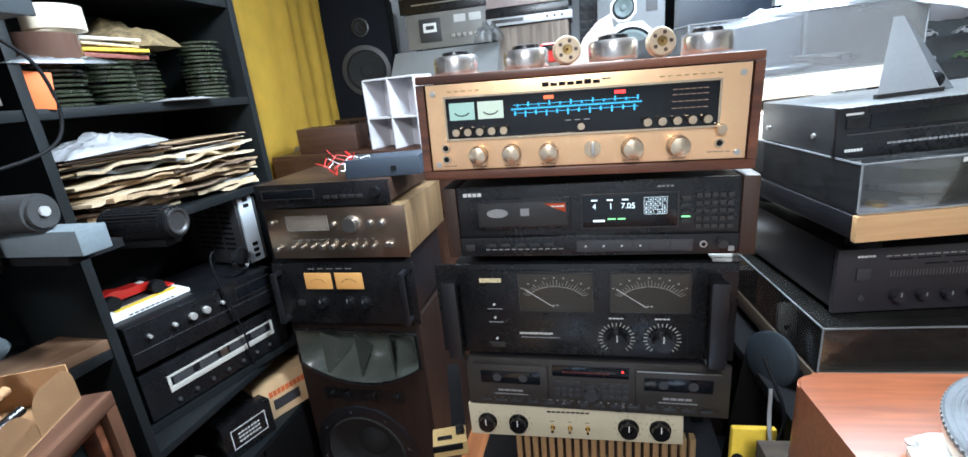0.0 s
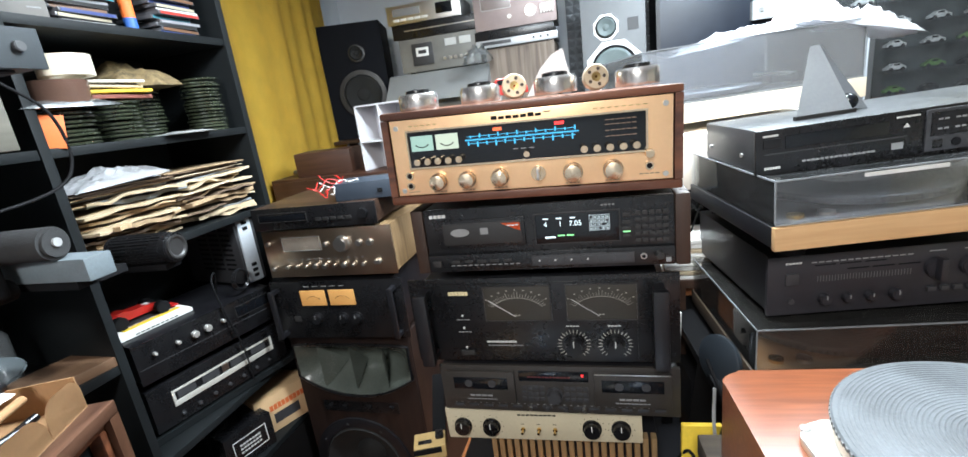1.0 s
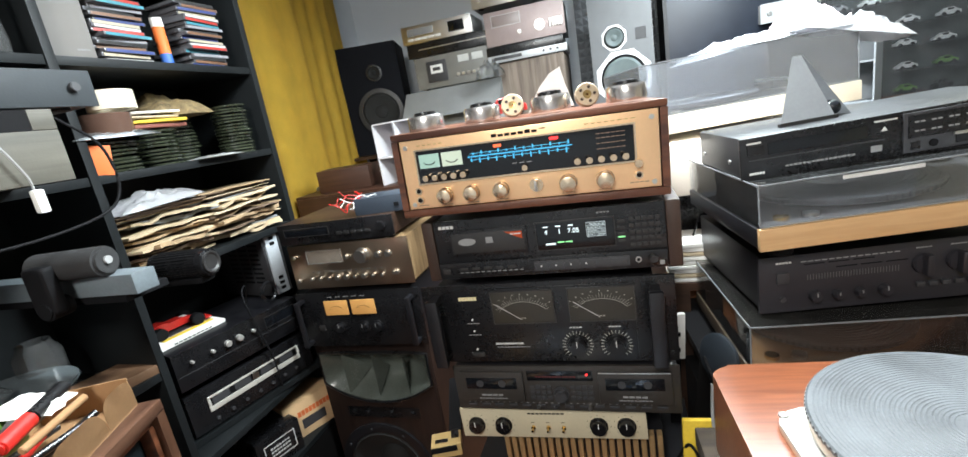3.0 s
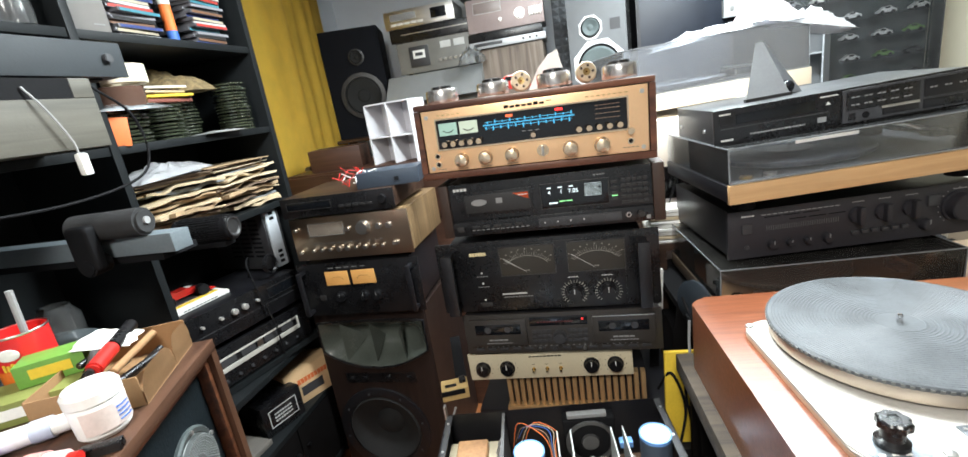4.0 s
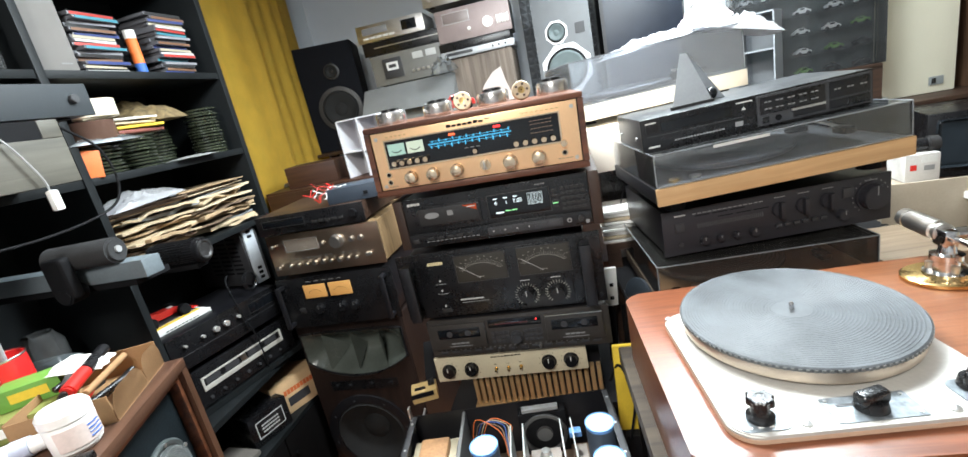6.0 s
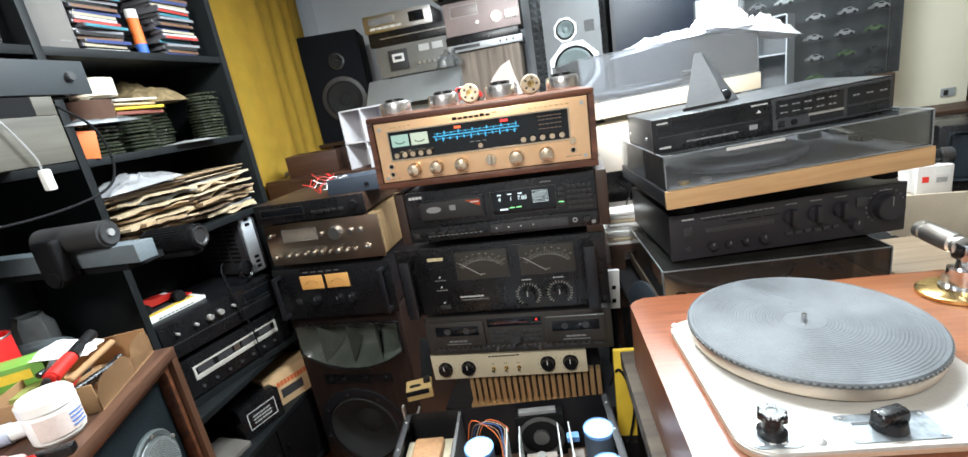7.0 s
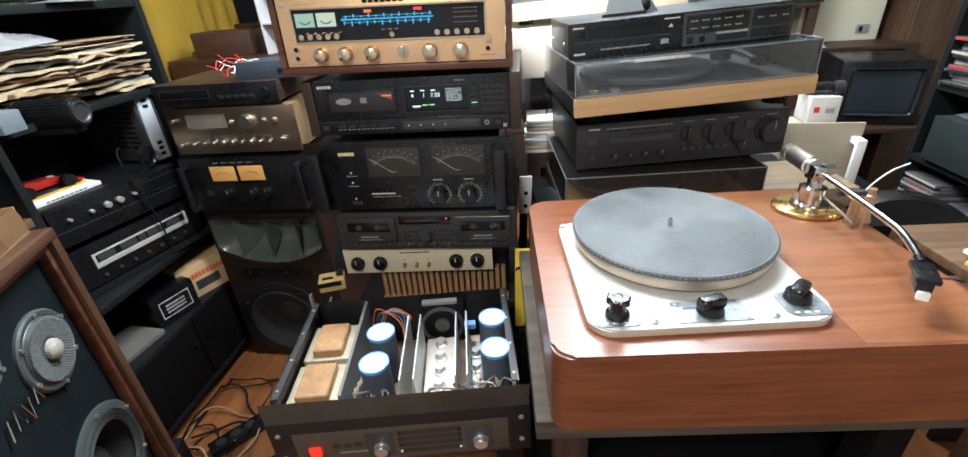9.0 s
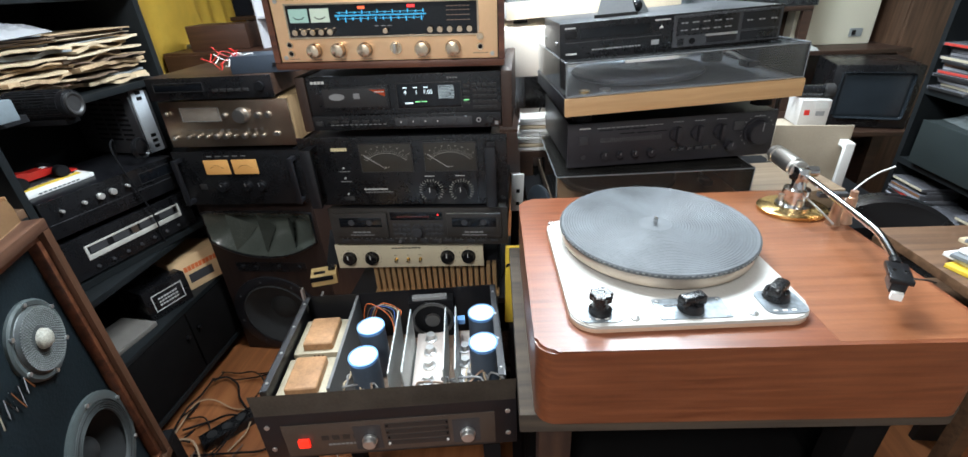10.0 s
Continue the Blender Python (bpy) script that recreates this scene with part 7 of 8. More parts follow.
# old records and papers on the lower shelf
def sheet(w, d, h, seed, curl):
    b = bmesh.new()
    nx, ny = 16, 5
    lay = []
    for side in (0, 1):
        g = {}
        for i in range(nx + 1):
            for k in range(ny + 1):
                u, v = i / nx, k / ny
                e = noise.noise(Vector((u * 4.5 + seed, v * 2, seed * 1.7)))
                edge = (0.012 * noise.noise(Vector((u * 6, seed, 2))) + 0.007 * noise.noise(Vector((u * 19, seed, 5)))) * min(1, curl * 90) if k == 0 else 0
                g[i, k] = b.verts.new(((u - 0.5) * w, v * d + edge, side * h + curl * (e * 0.5 + 0.5) * (1 - v) + 0.10 * curl * math.sin(u * 7 + seed)))
        lay.append(g)
    lo, hi = lay
    for i in range(nx):
        for k in range(ny):
            b.faces.new((hi[i, k], hi[i + 1, k], hi[i + 1, k + 1], hi[i, k + 1]))
            b.faces.new((lo[i, k + 1], lo[i + 1, k + 1], lo[i + 1, k], lo[i, k]))
    for i in range(nx):
        for k in (0, ny):
            b.faces.new((lo[i, k], lo[i + 1, k], hi[i + 1, k], hi[i, k]))
    for k in range(ny):
        for i in (0, nx):
            b.faces.new((lo[i, k], hi[i, k], hi[i, k + 1], lo[i, k + 1]))
    return b


PAPERS = [PAPER, mat("tan_paper", (0.36, 0.25, 0.145), 0.9, var=0.35, scale=25), mat("grey_paper", (0.17, 0.185, 0.195), 0.8, var=0.2), mat("buff_paper", (0.47, 0.365, 0.235), 0.9, var=0.25), mat("brown_sleeve", (0.15, 0.10, 0.065), 0.8, var=0.35), PAPERW]
rq = random.Random(12)
zs = [1.2125, 1.2125]
# torn magazines below, straight-edged record sleeves above them
for i in range(44):
    s = i % 2
    flat = i >= 28
    h = rq.choice((0.002, 0.003, 0.003, 0.004)) if flat else rq.choice((0.005, 0.007, 0.011))
    mt = PAPERS[rq.choice((4, 4, 2, 1, 0, 2, 4))] if flat else PAPERS[rq.choice((0, 1, 1, 3, 3, 1, 4, 2))]
    wdt = rq.uniform(0.27, 0.31) if flat else rq.uniform(0.21, 0.30)
    yc = (1.205 if s == 0 else 1.475) + rq.uniform(-0.03, 0.03) * (0.6 if flat else 1)
    sh = sheet(wdt, rq.uniform(0.20, 0.27), h, i * 1.37, rq.uniform(0.002, 0.005) if flat else rq.uniform(0.008, 0.030))
    xo = -0.675 + rq.uniform(-0.02, 0.012) if flat else -0.655 + rq.uniform(-0.03, 0.026)
    lab, kind_of = ("worn record sleeve lying flat on the magazines", "record sleeve") if flat else ("yellowed old magazine with torn curling edges", "magazine")
    solid("old_sleeve" if flat else "old_magazine", sh, mt, pose(xo, yc, zs[s], 0, rq.uniform(-1.5, 1.5), 90 + rq.uniform(-18, 18) * (0.4 if flat else 1)), lab, kind_of, "pile of old magazines")
    zs[s] += h + (0.0018 if flat else 0.0022)
solid("white_carrier_bag", crumple(0.26, 0.14, 0.055, 9, 26), BAGWHITE, pose(-0.69, 1.18, zs[0] + 0.003, 0, -3, 88), "crumpled white carrier bag on the magazines", "bag")


# the bay nearest the camera: a deck, a wooden panel, an arm and a rail reaching out
t, fp = unit("cassette_deck", pose(-0.45, 0.705, 1.628, 0, 0, 90), 0.52, 0.074, 0.30, mat("blue_grey_case", (0.015, 0.019, 0.023), 0.65, var=0.15), mat("blue_grey_front", (0.015, 0.020, 0.024), 0.65, var=0.15), "blue-grey deck reaching out of the bookcase", "deck", feet=0.004)
knob(t, 0.22, 0.04, 0.010, 0.010, DARKGREY)
recess(t, -0.2, 0.0, 0.02, 0.055, 0.0015, DARKGLASS, name="window")
t = thing("plywood_offcut", pose(-0.45, 0.64, 1.4905, 0, 0, 90), "greyed wood-grain offcut with a notched corner and a hanging plug", "offcut")
gb = wood("greyed_wood", (0.075, 0.070, 0.056), (0.125, 0.115, 0.092), 0.6, 0)
b = bmesh.new()
bx(b, -0.28, 0.232, 0, 0.22, 0.0, 0.098, bev=0.002)
bx(b, 0.190, 0.232, 0.0, 0.02, 0.0985, 0.137, bev=0.002)
part("board", b, gb, t)
part("dark_box", box1(-0.27, 0.189, 0.0, 0.20, 0.0985, 0.1365), BLACKMATT, t)
part("hanging_lead", tube(bmesh.new(), curve_pts([(0.10, -0.004, 0.12), (0.12, -0.012, 0.08), (0.145, -0.014, 0.02), (0.150, -0.012, -0.01)], 14), 0.002, 6), GREY, t)
part("hanging_plug", box1(0.142, 0.160, -0.022, -0.006, -0.052, -0.008, bev=0.005), WHITEPL, t, "pale plug on a thin lead")
part("black_loop", tube(bmesh.new(), curve_pts([(0.235, 0.005, 0.12), (0.29, -0.01, 0.06), (0.30, -0.01, -0.03), (0.25, -0.01, -0.08), (0.1, -0.005, -0.10), (-0.1, 0.0, -0.09)], 26), 0.003, 7), BLACKMATT, t)
t = thing("support_rail", pose(-0.66, 0.815, 1.255, 0, 0, 2), "slate grey rail reaching out from the bookcase", "rail")
part("rail", box1(-0.30, 0.33, 0, 0.05, 0, 0.042, bev=0.003), SLATEBLUE, t)
part("underside_board", box1(-0.30, 0.29, 0.005, 0.10, -0.016, -0.0005), BLACKMATT, t)
t = thing("foam_cylinder", pose(-0.377, 0.830, 1.3275, 0, 0, 8), "black foam covered microphone cylinder with pale end screw", "microphone")
b = bmesh.new()
cy(b, -0.09, 0, 0, 0.030, 0.17, axis="x", seg=26, bev=0.006)
part("barrel", b, mat("black_foam", (0.022, 0.022, 0.023), 0.9, var=0.4, fine=400, bump=0.15), t)
part("end_screw", cy1(-0.003, 0, 0.002, 0.008, 0.004, axis="x", seg=16), GREY, t)
b = bmesh.new()
bx(b, -0.150, -0.095, -0.052, -0.024, -0.085, 0.012, bev=0.012, seg=4)
cy(b, -0.122, -0.03, -0.075, 0.020, 0.05, axis="y", seg=20, bev=0.004)
part("clamp", b, BLACKMATT, t)
t = thing("ribbed_tube", pose(-0.350, 1.020, 1.255, 0, 0, 6), "ribbed black lens-like tube lying at the rail's end", "tube")
b = bmesh.new()
for i in range(30):
    a = i * 2 * math.pi / 30
    bmesh.ops.create_cube(b, size=1, matrix=pose(-0.075, 0.0325 * math.cos(a), 0.0325 * math.sin(a), math.degrees(a), 0, 0) @ Matrix.Diagonal((0.12, 0.003, 0.003, 1)))
part("ribs", b, BLACKMATT, t)
b = bmesh.new()
cy(b, -0.075, 0, 0, 0.0325, 0.15, axis="x", seg=28, bev=0.002)
part("barrel", b, BLACKPL, t)
b = bmesh.new()
lathe(b, [(0.026, 0.0), (0.026, 0.004), (0.022, 0.004), (0.018, 0.001), (0.0, 0.0005)], pose(0, 0, 0, 0, 90, 0), 26)
part("end_cap", b, CHARCOAL, t)
part("cradle", box1(-0.30, -0.02, -0.02, 0.02, -0.045, -0.0325), BLACKMATT, t)

# dim glass things at the back of the near bay
for x, y, r, h in ((-0.80, 0.74, 0.06, 0.12), (-0.86, 0.90, 0.05, 0.16)):
    t = thing("glass_jar", pose(x, y, 0.9555), "dusty clear glass jar in the dark bay", "jar")
    b = bmesh.new()
    lathe(b, [(0, 0), (r, 0), (r, h * 0.8), (r * 0.7, h * 0.95), (r * 0.7, h)], seg=24)
    part("body", b, CLEARPL, t)
t = thing("round_plate", pose(-0.78, 0.76, 1.03), "grey glass plate on a short foot", "plate")
b = bmesh.new()
lathe(b, [(0.0, 0.0), (0.13, 0.004), (0.15, 0.012), (0.148, 0.016), (0.0, 0.006)], seg=40)
part("dish", b, mat("grey_glass", (0.10, 0.12, 0.13), 0.15), t)
part("foot", cy1(0, 0, -0.0365, 0.03, 0.075, axis="z", seg=20), BLACKMATT, t)
solid("plank_end", box1(-0.1, 0.1, 0, 0.15, 0, 0.025, bev=0.002), wood("bare_plank", (0.10, 0.05, 0.026), (0.18, 0.10, 0.055), 0.6, 0), pose(-0.66, 0.93, 0.9555, 0, 0, 80), "short bare wooden plank on the shelf", "plank")

# vented box, magazine and red model car on the lower equipment
t = thing("vented_box", pose(-0.672, 1.565, 0.957, 0, 0, 80), "dark vented box with a light strip of switches on its front", "equipment case")
part("case", box1(-0.04, 0.04, 0.006, 0.30, 0, 0.24, bev=0.003), DARKGREY, t)
part("front_strip", box1(-0.03, 0.022, -0.002, 0.006, 0.004, 0.238, bev=0.001), mat("pale_strip", (0.50, 0.54, 0.58), 0.4), t, "pale grey strip with dark switches")
for z_ in (0.018, 0.038, 0.058, 0.19, 0.21):
    part("switch", box1(-0.014, 0.006, -0.0045, -0.002, z_, z_ + 0.012, bev=0.001), BLACKMATT, t)
for i in range(9):
    for k in range(3):
        part("vent_slot", box1(-0.0408, -0.04, 0.04 + k * 0.062, 0.09 + k * 0.062, 0.05 + i * 0.018, 0.058 + i * 0.018), BLACKMATT, t)


def knob_unit(m):
    t, fp = unit("tuner", m, 0.45, 0.125, 0.30, BLACK, BLACKPL, "glossy black tuner with a few bright chrome knobs", "tuner")
    for x, r in ((-0.175, 0.005), (-0.06, 0.011), (-0.02, 0.011), (0.03, 0.006), (-0.11, 0.006)):
        knob(t, x, 0.085, r, 0.014, ALLOY)
    recess(t, 0.08, 0.2, 0.07, 0.105, 0.002, DARKGLASS, CHARCOAL)
    part("panel_line", box1(-0.22, 0.22, -0.001, 0, 0.052, 0.054), DARKGREY, t)
    return t


def bar_unit(m):
    t, fp = unit("cassette_deck", m, 0.45, 0.14, 0.30, BLACK, BLACKPL, "black cassette deck with a silver framed meter window", "cassette deck")
    b = bmesh.new()
    for a in ((-0.165, 0.175, 0.104, 0.110), (-0.165, 0.175, 0.060, 0.076), (-0.165, -0.157, 0.0765, 0.1035), (0.167, 0.175, 0.0765, 0.1035)):
        bx(b, a[0], a[1], -0.004, 0, a[2], a[3], bev=0.0006)
    part("meter_frame", b, mat("pale_alloy", (0.62, 0.60, 0.55), 0.35, 0.4), t, "pale metal frame round the meters")
    for x in (-0.15, -0.075, 0.02, 0.095):
        part("meter", box1(x, x + 0.055, -0.002, 0, 0.080, 0.102), DARKGREY, t)
    part("centre_block", box1(-0.01, 0.012, -0.003, 0, 0.080, 0.102), SILVER, t)
    for i in range(7):
        knob(t, -0.15 + i * 0.05, 0.030, 0.006, 0.008, DARKGREY)
    return t


knob_unit(pose(-0.663, 1.325, 0.822, 0, 0, 76))
bar_unit(pose(-0.668, 1.325, 0.664, 0, 0, 76))
solid("shelf_board", box1(-0.26, 0.27, -0.005, 0.26, 0, 0.02), BLACKWOOD, pose(-0.668, 1.325, 0.6425, 0, 0, 76), "black board under the cassette deck", "board")
t = thing("open_magazine", pose(-0.765, 1.235, 0.9485, 2, 0, 79), "white magazine with a yellow strip lying on the tuner", "magazine")
part("page_block", box1(-0.10, 0.11, 0, 0.14, 0, 0.012, bev=0.001), PAPERW, t)
part("yellow_strip", box1(-0.07, 0.095, 0.036, 0.056, 0.0121, 0.0135), YELLOW, t)
bars(t, -0.06, 0.0, 0.004, 9, 0.010, 0.004, 0.004, DARKGREY, "printed_word")
part("dark_print", box1(-0.085, 0.095, 0.062, 0.120, 0.0121, 0.013), DARKGREY, t)


def racing_car(m):
    t = thing("model_racing_car", m, "red model racing car with black wheels", "toy car")
    b = bmesh.new()
    pts = [(-0.075, 0.012), (-0.075, 0.03), (-0.03, 0.036), (-0.012, 0.03), (0.02, 0.03), (0.075, 0.014), (0.075, 0.008)]
    a = [b.verts.new((x, -0.018 + 0.010 * max(0, x / 0.075), z_)) for x, z_ in pts]
    c = [b.verts.new((x, 0.018 - 0.010 * max(0, x / 0.075), z_)) for x, z_ in pts]
    n = len(pts)
    b.faces.new(a)
    b.faces.new(c[::-1])
    for i in range(n):
        b.faces.new((a[i], c[i], c[(i + 1) % n], a[(i + 1) % n]))
    part("body", b, RED, t)
    part("rear_wing", box1(-0.085, -0.068, -0.035, 0.035, 0.042, 0.045), RED, t)
    part("wing_post", box1(-0.078, -0.074, -0.004, 0.004, 0.03, 0.042), BLACKMATT, t)
    part("front_wing", box1(0.066, 0.082, -0.036, 0.036, 0.006, 0.009), RED, t)
    for x in (-0.05, 0.045):
        for s in (-1, 1):
            part("wheel", cy1(x, s * 0.034, 0.016, 0.016, 0.02, seg=20, bev=0.002), BLACKMATT, t)
    part("number_patch", box1(0.02, 0.034, -0.008, 0.008, 0.0285, 0.030), PAPERW, t)
    return t


racing_car(pose(-0.865, 1.255, 0.962, 0, 0, 78) @ Matrix.Scale(1.25, 4))
solid("black_cable", tube(bmesh.new(), curve_pts([(-0.72, 1.42, 0.97), (-0.68, 1.40, 1.05), (-0.66, 1.36, 1.03), (-0.64, 1.36, 0.92), (-0.63, 1.38, 0.80), (-0.645, 1.40, 0.66)], 30), 0.003, 7), BLACKMATT, Matrix(), "thin black cable hanging over the equipment fronts", "cable")

b = bmesh.new()
for k in range(3):
    tube(b, [(-0.66 + 0.004 * k, 1.47 + (0.034 - 0.002 * k) * math.cos(a), 1.0 + 0.034 * math.sin(a)) for a in np.linspace(0, 6.1, 28)], 0.0035, 7)
solid("coiled_lead", b, BLACKPL, Matrix(), "black lead wound in a ring leaning on the vented box", "cable")
t = thing("orange_carton", pose(-0.665, 1.525, 0.386, 0, 0, 66), "buff cardboard carton with orange printing", "carton")
bc = mat("buff_carton", (0.60, 0.40, 0.22), 0.75, var=0.1)
part("carton", box1(-0.11, 0.11, 0, 0.16, 0, 0.145, bev=0.002), bc, t)
bars(t, -0.06, 0, 0.085, 9, 0.013, 0.022, 0.0025, mat("orange_ink", (0.55, 0.12, 0.03), 0.7), "printed_word")
part("dark_print", box1(-0.05, 0.05, -0.0006, 0, 0.03, 0.07), DARKGREY, t)
part("flap", box1(-0.11, 0.11, 0.0, 0.09, 0.146, 0.149), bc, t)
t = thing("black_carton", pose(-0.675, 1.345, 0.386, 0, 0, 72), "black carton with a white outlined label", "carton")
part("carton", box1(-0.085, 0.085, 0, 0.17, 0, 0.125, bev=0.002), BLACKPL, t)
b = bmesh.new()
for a in ((-0.06, 0.06, 0.095, 0.098), (-0.06, 0.06, 0.028, 0.031), (-0.06, -0.057, 0.0315, 0.0945), (0.057, 0.06, 0.0315, 0.0945)):
    bx(b, a[0], a[1], -0.0008, 0, a[2], a[3])
part("label_outline", b, LIGHTPRINT, t)
for z_ in (0.072, 0.058, 0.044):
    bars(t, -0.038, 0, z_, 7, 0.008, 0.006, 0.003, LIGHTPRINT)
solid("white_tray", box1(-0.09, 0.09, 0, 0.16, 0, 0.02, bev=0.004), mat("dull_tray", (0.14, 0.125, 0.11), 0.6), pose(-0.68, 1.16, 0.386, 0, 0, 84), "dull white shallow tray on the shelf", "tray")

# cables on the floor
rc = random.Random(31)
CAB = (BLACKMATT, BLACKPL, mat("tan_cable", (0.36, 0.24, 0.15), 0.6), BLACKMATT, mat("brown_cable", (0.12, 0.07, 0.05), 0.6))
for i in range(12):
    p = Vector((-0.45 + rc.uniform(-0.12, 0.12), 1.05 + rc.uniform(-0.15, 0.15), 0.008))
    pts = [p]
    a = rc.uniform(0, 6.3)
    for k in range(9):
        a += rc.uniform(-0.4, 1.3)
        p = p + Vector((math.cos(a) * 0.09, math.sin(a) * 0.09, 0))
        p.x, p.y, p.z = min(max(p.x, -0.62), 0.15), min(max(p.y, 0.82), 1.38), 0.007 + rc.uniform(0, 0.04)
        pts.append(p)
    solid("floor_cable", tube(bmesh.new(), curve_pts(pts, 60), rc.choice((0.003, 0.004)), 6), CAB[i % 5], Matrix(), "loose cable tangled on the floor", "cable", "tangle of cables")
t = thing("power_strip", pose(-0.40, 1.12, 0.0, 0, 0, 50), "dark power strip among the floor cables", "power strip")
part("body", box1(-0.12, 0.12, -0.03, 0.03, 0, 0.04, bev=0.004), BLACKPL, t)
for k in range(4):
    part("socket", cy1(-0.08 + k * 0.053, 0, 0.041, 0.018, 0.003, axis="z", seg=18), CHARCOAL, t)
for i, (pts, mt) in enumerate((([(0.70, 1.03, 1.0), (0.72, 0.985, 0.92), (0.69, 0.97, 0.82), (0.70, 0.95, 0.70), (0.68, 0.93, 0.55)], BLACKMATT), ([(0.71, 1.02, 0.95), (0.705, 0.99, 0.88), (0.72, 0.96, 0.78), (0.70, 0.94, 0.62)], GREY), ([(0.64, 1.02, 0.78), (0.665, 0.99, 0.84), (0.69, 0.98, 0.76), (0.67, 0.96, 0.66)], BLACKMATT), ([(0.155, 1.0, 0.74), (0.13, 0.98, 0.66), (0.16, 0.95, 0.5), (0.12, 0.9, 0.3), (0.1, 0.95, 0.01)], GREY), ([(0.74, 0.52, 0.86), (0.73, 0.50, 0.7), (0.72, 0.55, 0.5), (0.74, 0.6, 0.2), (0.72, 0.6, 0.01)], BLACKMATT))):
    solid("hanging_cable", tube(bmesh.new(), curve_pts(pts, 30), 0.003, 7), mt, Matrix(), "thin cable hanging beside the stack", "cable", "hanging cables")


# ---- far row along the back wall ----
stand("rear_counter", pose(0.45, 2.92, 0), 3.6, 0.66, 1.34, "long dark counter along the back wall", 0.05, DARKWOODX, shelf=(0.6,))


def drivers(t, specs, frame_mat, cone_mat, y=0.0, octagon=False):
    for nm, x, z_, r in specs:
        c = pose(x, y, z_, 90, 0, 0)
        b = bmesh.new()
        lathe(b, [(r * 1.25, -0.002), (r * 1.25, 0.012), (r * 1.02, 0.014), (r, 0.0)], c @ pose(0, 0, 0, 0, 0, 22.5), 8 if octagon else 40)
        if octagon:
            b.clear()
            lathe(b, [(r * 1.35, -0.002), (r * 1.35, 0.004), (0.0, 0.0045)], c @ pose(0, 0, 0, 0, 0, 22.5), 8)
        o = part(nm, b, frame_mat, t)
        if octagon:
            b = bmesh.new()
            lathe(b, [(r * 1.06, 0.0046), (r * 1.04, 0.009), (r * 0.96, 0.010), (r * 0.94, 0.0047)], c, 40)
            part("surround", b, BLACKMATT, o)
            c = c @ Matrix.Translation((0, 0, 0.0045))
            r *= 0.92
        b = bmesh.new()
        lathe(b, [(r * 1.02, 0.004), (r * 0.9, 0.012), (r * 0.8, 0.010), (r * 0.35, 0.001), (r * 0.3, 0.006), (0.0, 0.009)], c, 40)
        part("cone", b, cone_mat, o)


SLATEBAFFLE = mat("slate_baffle", (0.006, 0.0065, 0.009), 0.8)
SLATEBAFFLE.node_tree.nodes["Principled BSDF"].inputs["Specular IOR Level"].default_value = 0.12
t, fp = unit("loudspeaker", pose(-0.96, 3.10, 1.3405, 0, 0, 16), 0.40, 0.70, 0.34, BLACKMATT, SLATEBAFFLE, "large black loudspeaker on the rear counter", "loudspeaker", feet=0.002)
drivers(t, (("tweeter", 0.03, 0.52, 0.042), ("woofer", 0.03, 0.27, 0.12)), CHARCOAL, CONE)


def faced(name, x, z, w, h, body, face, label, cat, y=3.10, yaw=2.0, d=0.3):
    return unit(name, pose(x + w / 2, y, z, 0, 0, yaw), w, h, d, body, face, label, cat, feet=0.006)


t, fp = faced("amplifier", -0.64, 1.3405, 0.62, 0.175, GREY, mat("grey_front", (0.30, 0.31, 0.30), 0.45), "wide grey amplifier case on the rear counter", "amplifier", y=3.04)
for x in (-0.26, -0.08, 0.12):
    knob(t, x, 0.09, 0.012, 0.012, SILVER)
def sloped_case():
    b = bmesh.new()
    a = [b.verts.new((-0.32, y, z)) for y, z in ((-0.10, 0), (0.28, 0), (0.28, 0.17), (0.04, 0.17))]
    c = [b.verts.new((0.32, y, z)) for y, z in ((-0.10, 0), (0.28, 0), (0.28, 0.17), (0.04, 0.17))]
    b.faces.new(a)
    b.faces.new(c[::-1])
    for i in range(4):
        b.faces.new((a[i], c[i], c[(i + 1) % 4], a[(i + 1) % 4]))
    bmesh.ops.bevel(b, geom=b.edges[:], offset=0.003, segments=2, affect="EDGES")
    return b


solid("sloped_console", sloped_case(), mat("riser_grey", (0.22, 0.225, 0.225), 0.5, var=0.08), pose(-0.40, 3.04, 1.516), "pale grey console with a sloping front under the cassette deck", "case")
t, fp = faced("cassette_deck", -0.63, 1.6905, 0.50, 0.195, DARKGREY, mat("grey_deck_front", (0.17, 0.165, 0.15), 0.4), "grey cassette deck with a lit tape window", "cassette deck")
dr = part("tape_door", box1(-0.17, -0.04, -0.008, 0, 0.04, 0.165, bev=0.002), DARKGREY, t)
part("cassette", box1(-0.145, -0.065, -0.0095, -0.008, 0.09, 0.14, bev=0.002), PAPERW, dr)
part("cassette_window", box1(-0.13, -0.08, -0.0105, -0.0095, 0.105, 0.125), DARKGREY, dr)
for x in (0.04, 0.13):
    part("meter", box1(x, x + 0.07, -0.002, 0, 0.13, 0.17), LIGHTPRINT, t)
for i in range(6):
    knob(t, 0.03 + i * 0.034, 0.06, 0.010, 0.012, SILVER)
t, fp = faced("video_player", -0.66, 1.8865, 0.55, 0.085, BLACK, BLACKPL, "black video player in the rear stack", "video player")
part("silver_line", box1(-0.2, 0.24, -0.003, 0, 0.045, 0.051), SILVER, t)
